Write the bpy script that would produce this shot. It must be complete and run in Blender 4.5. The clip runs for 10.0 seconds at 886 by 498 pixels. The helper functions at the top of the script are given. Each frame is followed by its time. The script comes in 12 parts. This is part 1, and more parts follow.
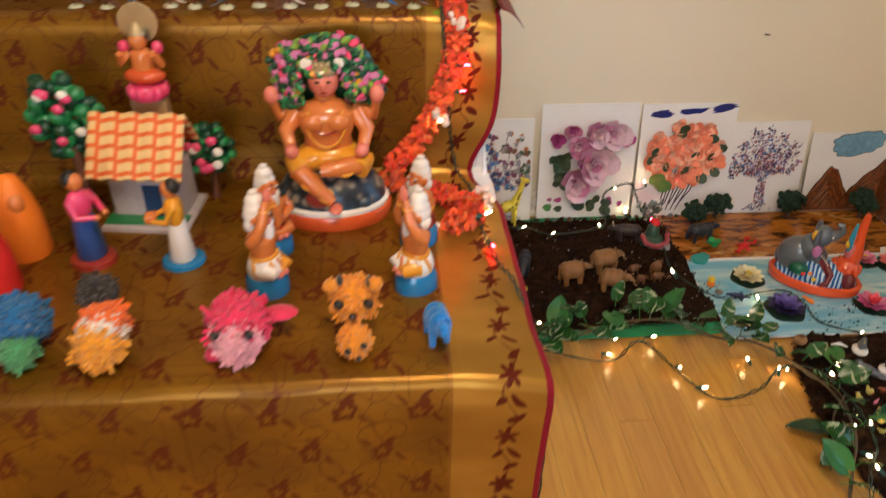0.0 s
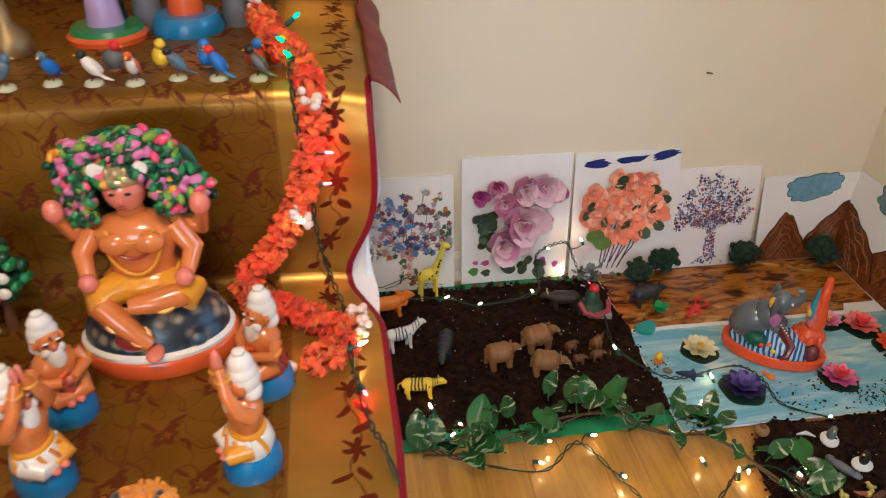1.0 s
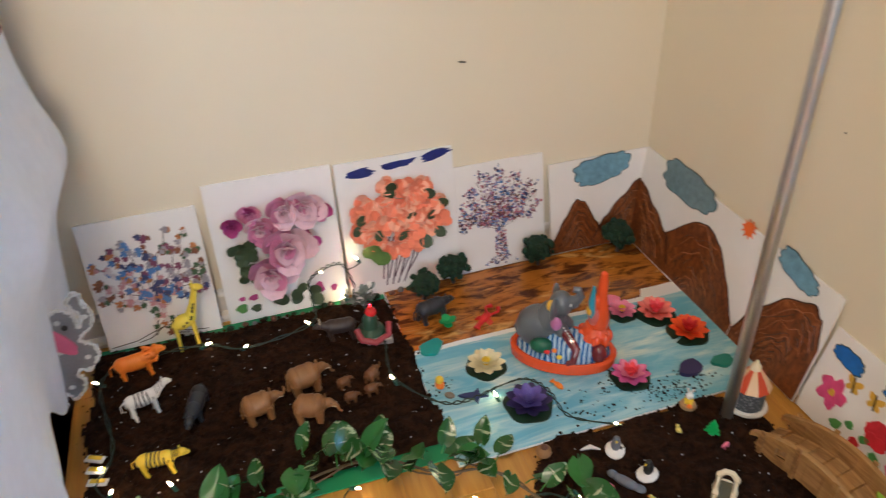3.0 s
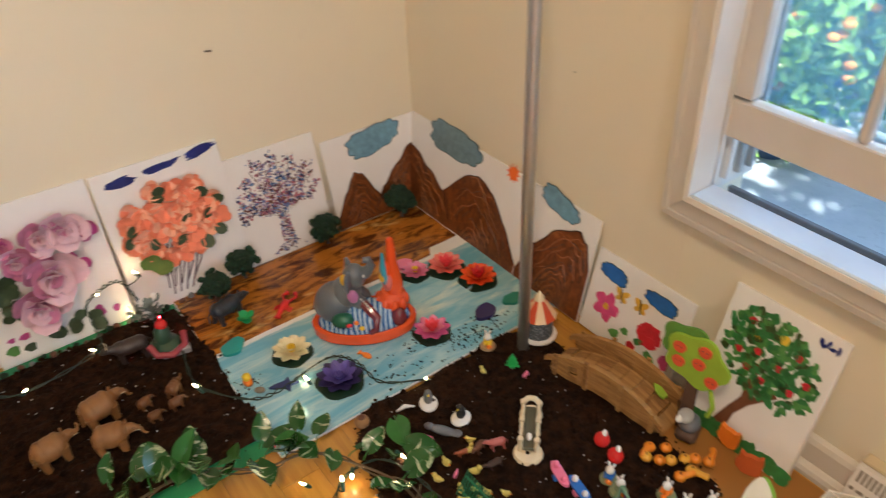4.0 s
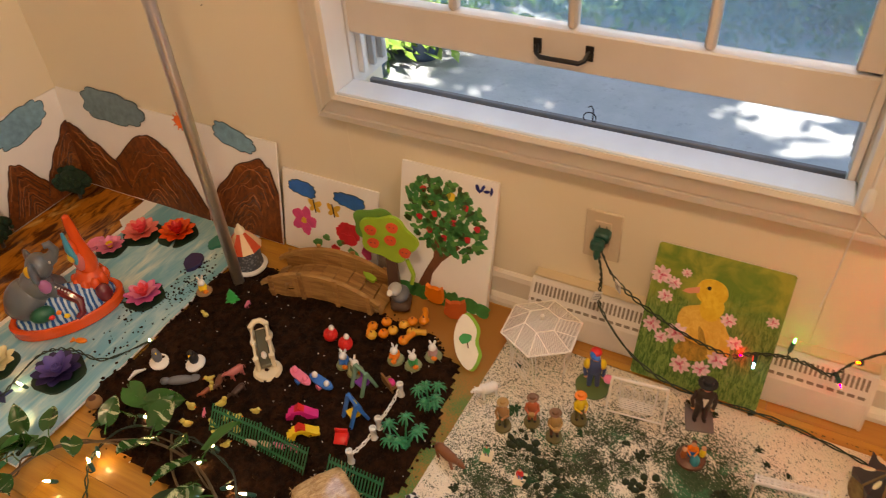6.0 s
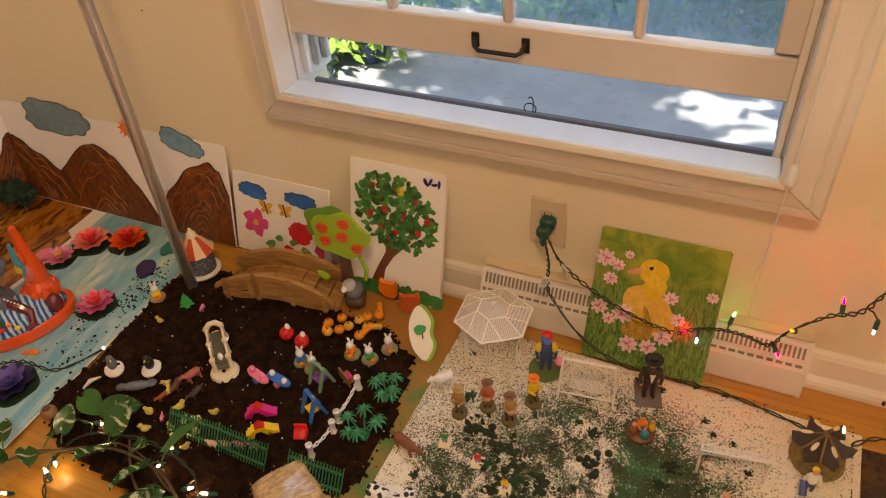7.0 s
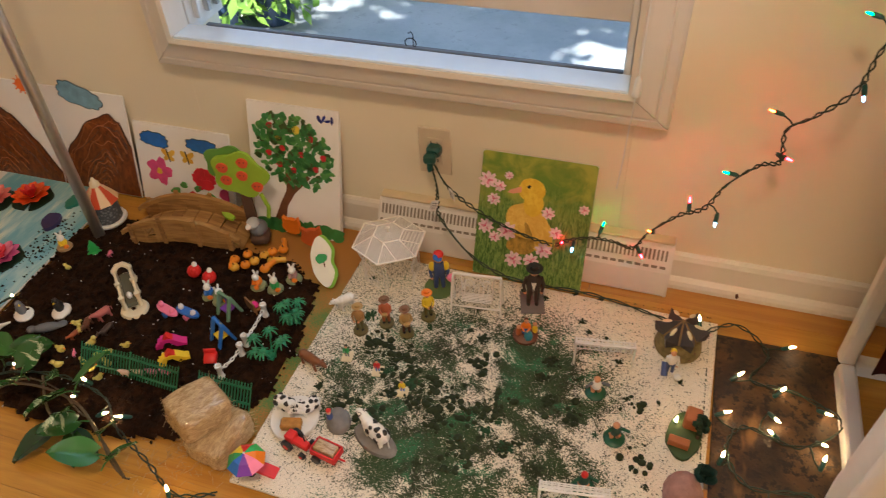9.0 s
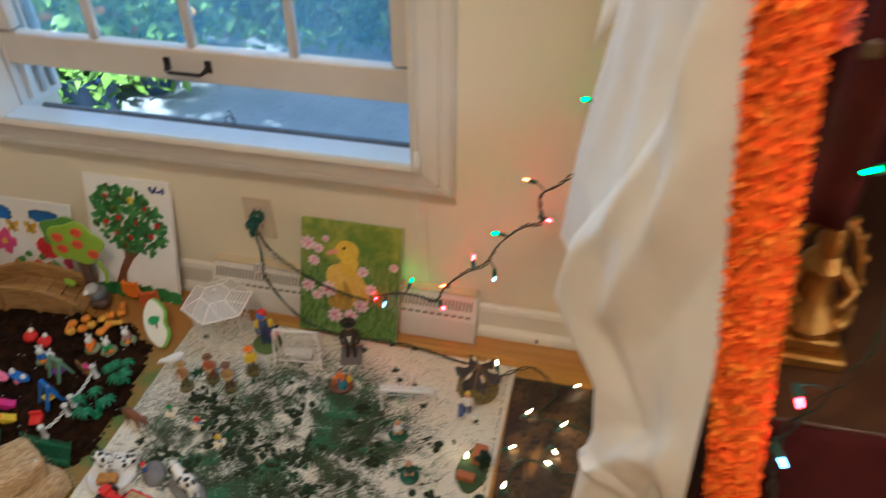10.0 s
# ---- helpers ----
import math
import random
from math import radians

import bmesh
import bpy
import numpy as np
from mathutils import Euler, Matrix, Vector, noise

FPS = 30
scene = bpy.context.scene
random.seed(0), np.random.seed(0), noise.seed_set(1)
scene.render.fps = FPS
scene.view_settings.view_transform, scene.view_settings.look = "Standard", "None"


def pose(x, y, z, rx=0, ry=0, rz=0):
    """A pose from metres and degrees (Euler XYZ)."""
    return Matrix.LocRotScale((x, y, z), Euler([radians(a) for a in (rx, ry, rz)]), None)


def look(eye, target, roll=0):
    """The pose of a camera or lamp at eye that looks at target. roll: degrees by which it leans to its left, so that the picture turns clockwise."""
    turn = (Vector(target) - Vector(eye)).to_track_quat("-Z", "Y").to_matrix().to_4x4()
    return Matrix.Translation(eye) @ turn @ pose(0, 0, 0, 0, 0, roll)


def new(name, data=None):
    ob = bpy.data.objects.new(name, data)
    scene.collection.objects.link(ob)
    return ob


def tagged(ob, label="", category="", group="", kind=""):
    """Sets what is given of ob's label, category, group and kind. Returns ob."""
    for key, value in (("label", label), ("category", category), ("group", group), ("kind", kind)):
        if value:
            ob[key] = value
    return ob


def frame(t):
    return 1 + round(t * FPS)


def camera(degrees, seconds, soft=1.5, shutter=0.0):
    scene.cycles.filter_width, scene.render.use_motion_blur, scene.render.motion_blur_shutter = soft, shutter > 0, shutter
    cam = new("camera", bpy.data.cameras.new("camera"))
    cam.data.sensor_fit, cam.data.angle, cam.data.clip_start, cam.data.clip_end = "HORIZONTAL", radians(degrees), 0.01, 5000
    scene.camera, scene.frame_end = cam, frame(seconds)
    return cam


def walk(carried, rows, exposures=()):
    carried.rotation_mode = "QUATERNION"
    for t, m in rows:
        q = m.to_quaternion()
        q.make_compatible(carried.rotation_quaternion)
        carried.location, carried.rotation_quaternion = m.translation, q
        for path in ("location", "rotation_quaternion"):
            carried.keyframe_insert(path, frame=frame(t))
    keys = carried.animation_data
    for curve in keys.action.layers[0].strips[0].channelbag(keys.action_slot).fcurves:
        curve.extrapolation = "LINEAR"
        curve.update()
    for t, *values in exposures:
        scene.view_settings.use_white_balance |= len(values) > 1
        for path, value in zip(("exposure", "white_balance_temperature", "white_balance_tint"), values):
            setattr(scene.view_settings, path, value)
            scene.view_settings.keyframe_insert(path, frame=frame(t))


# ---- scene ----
cam = camera(61.4, 10.0, soft=1.1, shutter=0.4)
PATH = [
    (0, (0.104, 0.086, 1.266), (0.261, 1.737, 0.148), 1.2),
    (0.5, (0.197, 0.303, 1.255), (0.425, 1.974, 0.181), 1.4),
    (1, (0.276, 0.413, 1.252), (0.534, 2.066, 0.157), 0.8),
    (1.5, (0.399, 0.482, 1.235), (0.651, 2.127, 0.126), 0.3),
    (2, (0.55, 0.546, 1.222), (0.799, 2.187, 0.106), -0.8),
    (2.2, (0.589, 0.557, 1.225), (0.853, 2.192, 0.104), -1.2),
    (3.3, (0.688, 0.536, 1.194), (1.317, 2.074, 0.077), -2.1),
    (3.5, (0.692, 0.531, 1.193), (1.416, 2.015, 0.065), -2.2),
    (4, (0.714, 0.504, 1.196), (1.641, 1.832, 0.023), -2.6),
    (4.5, (0.732, 0.473, 1.192), (1.814, 1.64, -0.02), -3.3),
    (5, (0.726, 0.443, 1.192), (1.927, 1.439, -0.059), -3.4),
    (5.5, (0.708, 0.395, 1.183), (1.983, 1.253, -0.097), -3.9),
    (6, (0.679, 0.353, 1.176), (1.996, 1.116, -0.122), -4.3),
    (7.5, (0.621, 0.295, 1.177), (2.0, 0.938, -0.121), -4.2),
    (8, (0.557, 0.253, 1.18), (1.937, 0.858, -0.136), -4.1),
    (8.5, (0.519, 0.222, 1.172), (1.905, 0.769, -0.162), -3.5),
    (9, (0.541, 0.192, 1.165), (1.934, 0.682, -0.184), -2.9),
    (9.5, (0.546, 0.107, 1.179), (1.961, 0.521, -0.172), -2.2),
    (10, (0.509, -0.086, 1.265), (2.035, 0.256, 0.019), -0.2),
]
# seconds, stops, kelvin, tint of the clip's own exposure and white balance
EXPOSURES = [(0.0, 1.66, 5550, 8), (0.5, 1.74, 5300, 7), (1.0, 1.72, 5100, 6), (2.0, 1.86, 5000, 7), (3.5, 1.86, 5250, 7), (4.5, 1.68, 6100, 11), (5.5, 1.64, 7000, 17), (7.5, 1.48, 7300, 19), (8.5, 1.50, 6700, 15), (9.0, 1.50, 6050, 11), (9.5, 1.50, 5550, 6), (10.0, 1.36, 5050, 2)]
walk(cam, [(t, look(eye, target, roll)) for t, eye, target, roll in PATH], EXPOSURES)

# ---------------- world, sun, lamps ----------------
SUN_EL, SUN_AZ = 58.0, 200.0
world = bpy.data.worlds.new("world")
scene.world = world
world.use_nodes = True
sky = world.node_tree.nodes.new("ShaderNodeTexSky")
sky.sky_type, sky.sun_disc = "NISHITA", False
sky.sun_elevation, sky.sun_rotation = radians(SUN_EL), radians(SUN_AZ)
world.node_tree.nodes["Background"].inputs[1].default_value = 0.15
world.node_tree.links.new(sky.outputs[0], world.node_tree.nodes["Background"].inputs[0])
sun_data = bpy.data.lights.new("sun", "SUN")
sun_data.energy, sun_data.angle, sun_data.color = 5.0, radians(0.5), (1.0, 0.95, 0.86)
sun_lamp = new("sun", sun_data)
sun_dir = Vector((math.sin(radians(SUN_AZ)) * math.cos(radians(SUN_EL)), math.cos(radians(SUN_AZ)) * math.cos(radians(SUN_EL)), math.sin(radians(SUN_EL))))
sun_lamp.matrix_world = look(sun_dir * 20, (0, 0, 0))

CEIL = 2.45
for lx, ly, watts in ((0.30, 0.20, 9.6),):
    ld = bpy.data.lights.new("ceiling_lamp_light", "AREA")
    ld.shape, ld.size, ld.energy, ld.color = "DISK", 0.34, watts, (1.0, 0.70, 0.41)
    new("ceiling_lamp_light", ld).matrix_world = look((lx, ly, CEIL - 0.075), (lx, ly, 0))
wd = bpy.data.lights.new("window_sky_light", "AREA")
wd.shape, wd.size, wd.size_y, wd.energy, wd.color = "RECTANGLE", 0.90, 0.40, 2.4, (0.46, 0.74, 1.0)
new("window_sky_light", wd).matrix_world = look((1.92, 0.72, 1.34), (0.5, 0.95, 0.45))

sd_ = bpy.data.lights.new("south_window_light", "AREA")
sd_.shape, sd_.size, sd_.size_y, sd_.energy, sd_.color = "RECTANGLE", 1.5, 1.2, 11.5, (1.0, 0.84, 0.64)
new("south_window_light", sd_).matrix_world = look((-0.4, -2.56, 1.45), (0.2, 2.0, 0.6))

# ---------------- materials ----------------
MATS = {}


def mat(name, color, rough=0.6, metal=0.0, vary=0.12, scale=30.0, bump=0.0, bump_scale=None, coat=0.0, emit=0.0, spec=0.5, trans=0.0, alpha=1.0, sheen=0.0):
    """A surface with a large and a fine variation of its colour and a fine relief, in metres."""
    if name in MATS:
        return MATS[name]
    m = bpy.data.materials.new(name)
    MATS[name] = m
    m.use_nodes = True
    nt = m.node_tree
    b = nt.nodes["Principled BSDF"]
    tc = nt.nodes.new("ShaderNodeTexCoord")
    n1 = nt.nodes.new("ShaderNodeTexNoise")
    n1.inputs["Scale"].default_value, n1.inputs["Detail"].default_value = scale, 5
    n2 = nt.nodes.new("ShaderNodeTexNoise")
    n2.inputs["Scale"].default_value, n2.inputs["Detail"].default_value = scale * 0.13, 2
    nt.links.new(tc.outputs["Object"], n1.inputs["Vector"])
    nt.links.new(tc.outputs["Object"], n2.inputs["Vector"])
    add = nt.nodes.new("ShaderNodeMath")
    add.operation = "ADD"
    nt.links.new(n1.outputs[0], add.inputs[0])
    nt.links.new(n2.outputs[0], add.inputs[1])
    mr = nt.nodes.new("ShaderNodeMapRange")
    mr.inputs[1].default_value, mr.inputs[2].default_value = 0.6, 1.4
    mr.inputs[3].default_value, mr.inputs[4].default_value = 1 - vary, 1 + vary
    nt.links.new(add.outputs[0], mr.inputs[0])
    mul = nt.nodes.new("ShaderNodeMix")
    mul.data_type, mul.blend_type = "RGBA", "MULTIPLY"
    mul.inputs[0].default_value = 1.0
    mul.inputs[6].default_value = (*color, 1)
    nt.links.new(mr.outputs[0], mul.inputs[7])
    nt.links.new(mul.outputs[2], b.inputs["Base Color"])
    b.inputs["Roughness"].default_value = rough
    b.inputs["Metallic"].default_value = metal
    b.inputs["Coat Weight"].default_value = coat
    b.inputs["Coat Roughness"].default_value = 0.12
    b.inputs["Specular IOR Level"].default_value = spec
    b.inputs["Alpha"].default_value = alpha
    b.inputs["Sheen Weight"].default_value = sheen
    b.inputs["Transmission Weight"].default_value = trans
    if emit:
        b.inputs["Emission Color"].default_value = (*color, 1)
        b.inputs["Emission Strength"].default_value = emit
    if bump:
        n3 = nt.nodes.new("ShaderNodeTexNoise")
        n3.inputs["Scale"].default_value, n3.inputs["Detail"].default_value = bump_scale or scale * 3, 4
        nt.links.new(tc.outputs["Object"], n3.inputs["Vector"])
        bp = nt.nodes.new("ShaderNodeBump")
        bp.inputs["Strength"].default_value, bp.inputs["Distance"].default_value = bump, 0.003
        nt.links.new(n3.outputs[0], bp.inputs["Height"])
        nt.links.new(bp.outputs[0], b.inputs["Normal"])
    return m


class Nodes:
    """Short hand for building a node tree."""

    def __init__(self, name):
        self.m = bpy.data.materials.new(name)
        MATS[name] = self.m
        self.m.use_nodes = True
        self.t = self.m.node_tree
        self.b = self.t.nodes["Principled BSDF"]

    def node(self, kind, **kw):
        n = self.t.nodes.new(kind)
        for k, v in kw.items():
            n.inputs[k.replace("_", " ")].default_value = v
        return n

    def link(self, a, b):
        self.t.links.new(a, b)

    def val(self, x, sock):
        if isinstance(x, (int, float)):
            sock.default_value = x
        else:
            self.link(x, sock)

    def math(self, op, a, b=0.0, c=None):
        n = self.t.nodes.new("ShaderNodeMath")
        n.operation = op
        self.val(a, n.inputs[0])
        self.val(b, n.inputs[1])
        if c is not None:
            self.val(c, n.inputs[2])
        return n.outputs[0]

    def mix(self, f, a, b):
        n = self.t.nodes.new("ShaderNodeMix")
        n.data_type = "RGBA"
        self.val(f, n.inputs[0])
        for x, s in ((a, n.inputs[6]), (b, n.inputs[7])):
            if isinstance(x, tuple):
                s.default_value = (*x, 1)
            else:
                self.link(x, s)
        return n.outputs[2]

    def step(self, x, lo, hi):
        n = self.t.nodes.new("ShaderNodeMapRange")
        n.interpolation_type = "SMOOTHSTEP"
        n.inputs[1].default_value, n.inputs[2].default_value = lo, hi
        self.link(x, n.inputs[0])
        return n.outputs[0]

    def noise(self, vec, scale, detail=4, rough=0.5, dist=0.0):
        n = self.t.nodes.new("ShaderNodeTexNoise")
        n.inputs["Scale"].default_value, n.inputs["Detail"].default_value = scale, detail
        n.inputs["Roughness"].default_value, n.inputs["Distortion"].default_value = rough, dist
        self.link(vec, n.inputs["Vector"])
        return n.outputs[0]

    def coord(self, which="Object"):
        return self.t.nodes.new("ShaderNodeTexCoord").outputs[which]

    def mapped(self, vec, scale=(1, 1, 1), loc=(0, 0, 0)):
        n = self.t.nodes.new("ShaderNodeMapping")
        n.inputs["Scale"].default_value, n.inputs["Location"].default_value = scale, loc
        self.link(vec, n.inputs["Vector"])
        return n.outputs[0]

    def bump(self, h, strength=0.3, dist=0.003):
        n = self.t.nodes.new("ShaderNodeBump")
        n.inputs["Strength"].default_value, n.inputs["Distance"].default_value = strength, dist
        self.link(h, n.inputs["Height"])
        self.link(n.outputs[0], self.b.inputs["Normal"])

    def done(self, color, rough=0.6, metal=0.0):
        self.link(color, self.b.inputs["Base Color"])
        self.val(rough, self.b.inputs["Roughness"])
        self.b.inputs["Metallic"].default_value = metal
        return self.m


def wall_paint(name, color):
    n = Nodes(name)
    o = n.coord()
    big, fine = n.noise(o, 1.3, 3), n.noise(o, 140, 3)
    scuff = n.step(n.noise(o, 9, 5, 0.7), 0.66, 0.78)
    c = n.mix(big, tuple(0.93 * x for x in color), tuple(min(1, 1.04 * x) for x in color))
    c = n.mix(n.math("MULTIPLY", scuff, 0.10), c, (0.45, 0.38, 0.30))
    n.bump(fine, 0.10, 0.002)
    return n.done(c, 0.62)


def wood_floor():
    n = Nodes("oak_floor")
    o = n.coord()
    info = n.t.nodes.new("ShaderNodeObjectInfo")
    off = n.t.nodes.new("ShaderNodeCombineXYZ")
    n.link(n.math("MULTIPLY", info.outputs["Random"], 40.0), off.inputs[0])
    n.link(n.math("MULTIPLY", info.outputs["Random"], 17.0), off.inputs[1])
    vm = n.t.nodes.new("ShaderNodeVectorMath")
    n.link(o, vm.inputs[0])
    n.link(off.outputs[0], vm.inputs[1])
    g = n.noise(n.mapped(vm.outputs[0], (55, 3.2, 20)), 1.0, 6, 0.6, 0.6)
    fine = n.noise(n.mapped(vm.outputs[0], (420, 14, 100)), 1.0, 3)
    c = n.mix(n.step(g, 0.3, 0.7), (0.42, 0.190, 0.020), (0.56, 0.290, 0.036))
    c = n.mix(n.math("MULTIPLY", n.step(fine, 0.52, 0.75), 0.35), c, (0.26, 0.10, 0.025))
    hue = n.math("MULTIPLY", info.outputs["Random"], 0.40)
    c = n.mix(hue, c, (0.40, 0.165, 0.040))
    n.bump(g, 0.12, 0.001)
    n.b.inputs["Coat Weight"].default_value = 0.6
    n.b.inputs["Coat Roughness"].default_value = 0.16
    return n.done(c, 0.38)


def brocade():
    """Gold silk with dark red flowers in staggered rows and thin curling stems; u runs along the step, v down the cloth, in metres."""
    n = Nodes("gold_brocade")
    uv = n.coord("UV")
    sep = n.t.nodes.new("ShaderNodeSeparateXYZ")
    n.link(uv, sep.inputs[0])
    u, v = sep.outputs[0], sep.outputs[1]
    w1 = n.noise(n.mapped(uv, (24, 24, 24)), 1.0, 1)
    w2 = n.noise(n.mapped(uv, (24, 24, 24), (3.1, 7.7, 0)), 1.0, 1)
    uw = n.math("ADD", u, n.math("MULTIPLY", n.math("SUBTRACT", w1, 0.5), 0.022))
    vw = n.math("ADD", v, n.math("MULTIPLY", n.math("SUBTRACT", w2, 0.5), 0.022))

    def rows(pu, pv, su, sv, ou, ov):
        row = n.math("FLOOR", n.math("DIVIDE", n.math("ADD", pv, ov), sv))
        shift = n.math("MULTIPLY", n.math("MODULO", row, 2.0), su / 2)
        x = n.math("SUBTRACT", n.math("WRAP", n.math("ADD", n.math("ADD", pu, shift), ou), su, 0.0), su / 2)
        y = n.math("SUBTRACT", n.math("WRAP", n.math("ADD", pv, ov), sv, 0.0), sv / 2)
        return x, y

    def ell(x, y, a, b, tilt):
        ca, sa = math.cos(tilt), math.sin(tilt)
        p = n.math("DIVIDE", n.math("ADD", n.math("MULTIPLY", x, ca), n.math("MULTIPLY", y, sa)), a)
        q = n.math("DIVIDE", n.math("SUBTRACT", n.math("MULTIPLY", y, ca), n.math("MULTIPLY", x, sa)), b)
        return n.math("SQRT", n.math("ADD", n.math("MULTIPLY", p, p), n.math("MULTIPLY", q, q)))

    def below(x, lim, soft=0.12):
        return n.math("SUBTRACT", 1.0, n.step(x, lim - soft, lim + soft))

    x, y = rows(uw, vw, 0.104, 0.078, 0.01, 0.02)
    d = ell(x, y, 0.0142, 0.0165, 0.5)
    d = n.math("ADD", d, n.math("MULTIPLY", n.math("SINE", n.math("MULTIPLY", n.math("ARCTAN2", y, x), 5.0)), 0.16))
    ring = n.math("MULTIPLY", below(d, 1.0, 0.2), n.step(d, 0.34, 0.48))
    core = below(ell(n.math("SUBTRACT", x, 0.008), n.math("ADD", y, 0.016), 0.0075, 0.0095, 0.5), 1.0, 0.3)
    leaf = below(ell(n.math("SUBTRACT", x, 0.026), n.math("SUBTRACT", y, 0.014), 0.0120, 0.0034, 0.9), 1.0, 0.2)
    leaf2 = below(ell(n.math("ADD", x, 0.024), n.math("ADD", y, 0.018), 0.0115, 0.0032, 0.6), 1.0, 0.2)
    leaf3 = below(ell(n.math("SUBTRACT", x, 0.012), n.math("ADD", y, 0.027), 0.0085, 0.0030, -0.5), 1.0, 0.2)
    ang = n.noise(n.mapped(uv, (17, 17, 17), (1, 2, 0)), 1.0, 0)
    line = below(n.math("ABSOLUTE", n.math("SUBTRACT", ang, 0.5)), 0.010, 0.006)
    ang2 = n.noise(n.mapped(uv, (30, 30, 30), (9, 5, 0)), 1.0, 0)
    line2 = below(n.math("ABSOLUTE", n.math("SUBTRACT", ang2, 0.47)), 0.012, 0.006)
    motif = ring
    for other in (core, leaf, leaf2, leaf3):
        motif = n.math("MAXIMUM", motif, other)
    vines = n.math("MULTIPLY", n.math("MAXIMUM", line, line2), 0.62)
    motif = n.math("MAXIMUM", n.math("MULTIPLY", motif, 0.9), vines)
    inner = n.math("SUBTRACT", 1.0, n.step(u, 0.186, 0.190))
    # the plain border band, with one climbing row of leaves and a dark red selvedge
    by = n.math("SUBTRACT", n.math("WRAP", vw, 0.105, 0.0), 0.0525)
    bx = n.math("SUBTRACT", uw, 0.268)
    star = n.math("ADD", ell(bx, by, 0.0135, 0.0175, 0.4), n.math("MULTIPLY", n.math("SINE", n.math("MULTIPLY", n.math("ARCTAN2", by, bx), 6.0)), 0.35))
    bleaf = below(star, 0.92, 0.12)
    bl2 = below(ell(n.math("SUBTRACT", bx, 0.010), n.math("SUBTRACT", n.math("ABSOLUTE", by), 0.036), 0.013, 0.0055, 0.8), 1.0, 0.2)
    bl3 = below(ell(n.math("ADD", bx, 0.014), n.math("SUBTRACT", by, 0.040), 0.012, 0.0045, -0.7), 1.0, 0.2)
    stem = below(n.math("ABSOLUTE", n.math("SUBTRACT", bx, n.math("MULTIPLY", n.math("SINE", n.math("MULTIPLY", vw, 60.0)), 0.010))), 0.0016, 0.0008)
    bm = n.math("MAXIMUM", n.math("MAXIMUM", bleaf, bl2), n.math("MAXIMUM", bl3, n.math("MULTIPLY", stem, 0.7)))
    motif = n.math("ADD", n.math("MULTIPLY", motif, inner), n.math("MULTIPLY", bm, n.math("SUBTRACT", 1.0, inner)))
    thread = n.noise(n.mapped(uv, (900, 140, 1)), 1.0, 2)
    sheen = n.noise(n.mapped(uv, (5, 9, 1)), 1.0, 3)
    gold = n.mix(n.step(sheen, 0.3, 0.7), (0.172, 0.078, 0.0012), (0.285, 0.138, 0.0026))
    gold = n.mix(n.math("MULTIPLY", thread, 0.25), gold, (0.22, 0.09, 0.003))
    band = n.mix(n.step(sheen, 0.3, 0.7), (0.30, 0.155, 0.014), (0.46, 0.255, 0.032))
    ground = n.mix(inner, band, gold)
    seam = below(n.math("ABSOLUTE", n.math("SUBTRACT", u, 0.190)), 0.0018, 0.0008)
    ground = n.mix(n.math("MULTIPLY", seam, 0.6), ground, (0.16, 0.05, 0.01))
    c = n.mix(motif, ground, (0.088, 0.010, 0.002))
    trim = n.step(u, 0.3125, 0.3140)
    c = n.mix(trim, c, (0.20, 0.008, 0.020))
    n.bump(n.math("ADD", thread, motif), 0.18, 0.0008)
    m = n.done(c, n.math("ADD", 0.34, n.math("MULTIPLY", motif, 0.25)), 0.0)
    plain = n.math("SUBTRACT", 1.0, n.math("MAXIMUM", motif, trim))
    n.link(n.math("MULTIPLY", plain, 0.58), n.b.inputs["Metallic"])
    n.link(n.math("ADD", 0.12, n.math("MULTIPLY", plain, 0.38)), n.b.inputs["Specular IOR Level"])
    return m


def painted(name, base, dark, scale=(60, 8, 20), lo=0.35, hi=0.65, rough=0.4, light=None, relief=0.35):
    """Brushed craft paint with streaks."""
    n = Nodes(name)
    o = n.coord()
    s = n.noise(n.mapped(o, scale), 1.0, 5, 0.65, 0.9)
    c = n.mix(n.step(s, lo, hi), dark, base)
    if light:
        c = n.mix(n.math("MULTIPLY", n.step(n.noise(n.mapped(o, tuple(0.6 * k for k in scale), (4, 2, 1)), 1.0, 4, 0.6, 1.2), 0.55, 0.75), 0.85), c, light)
    n.bump(s, relief, 0.0015)
    return n.done(c, rough)


def soil_mat():
    n = Nodes("potting_soil")
    o = n.coord()
    a, b_ = n.noise(o, 45, 6, 0.7), n.noise(o, 260, 4, 0.7)
    c = n.mix(n.step(a, 0.35, 0.7), (0.0105, 0.0040, 0.0015), (0.038, 0.0145, 0.0050))
    c = n.mix(n.math("MULTIPLY", n.step(b_, 0.55, 0.75), 0.5), c, (0.066, 0.030, 0.014))
    n.b.inputs["Specular IOR Level"].default_value = 0.12
    n.bump(n.math("ADD", a, b_), 0.9, 0.006)
    return n.done(c, 0.85)


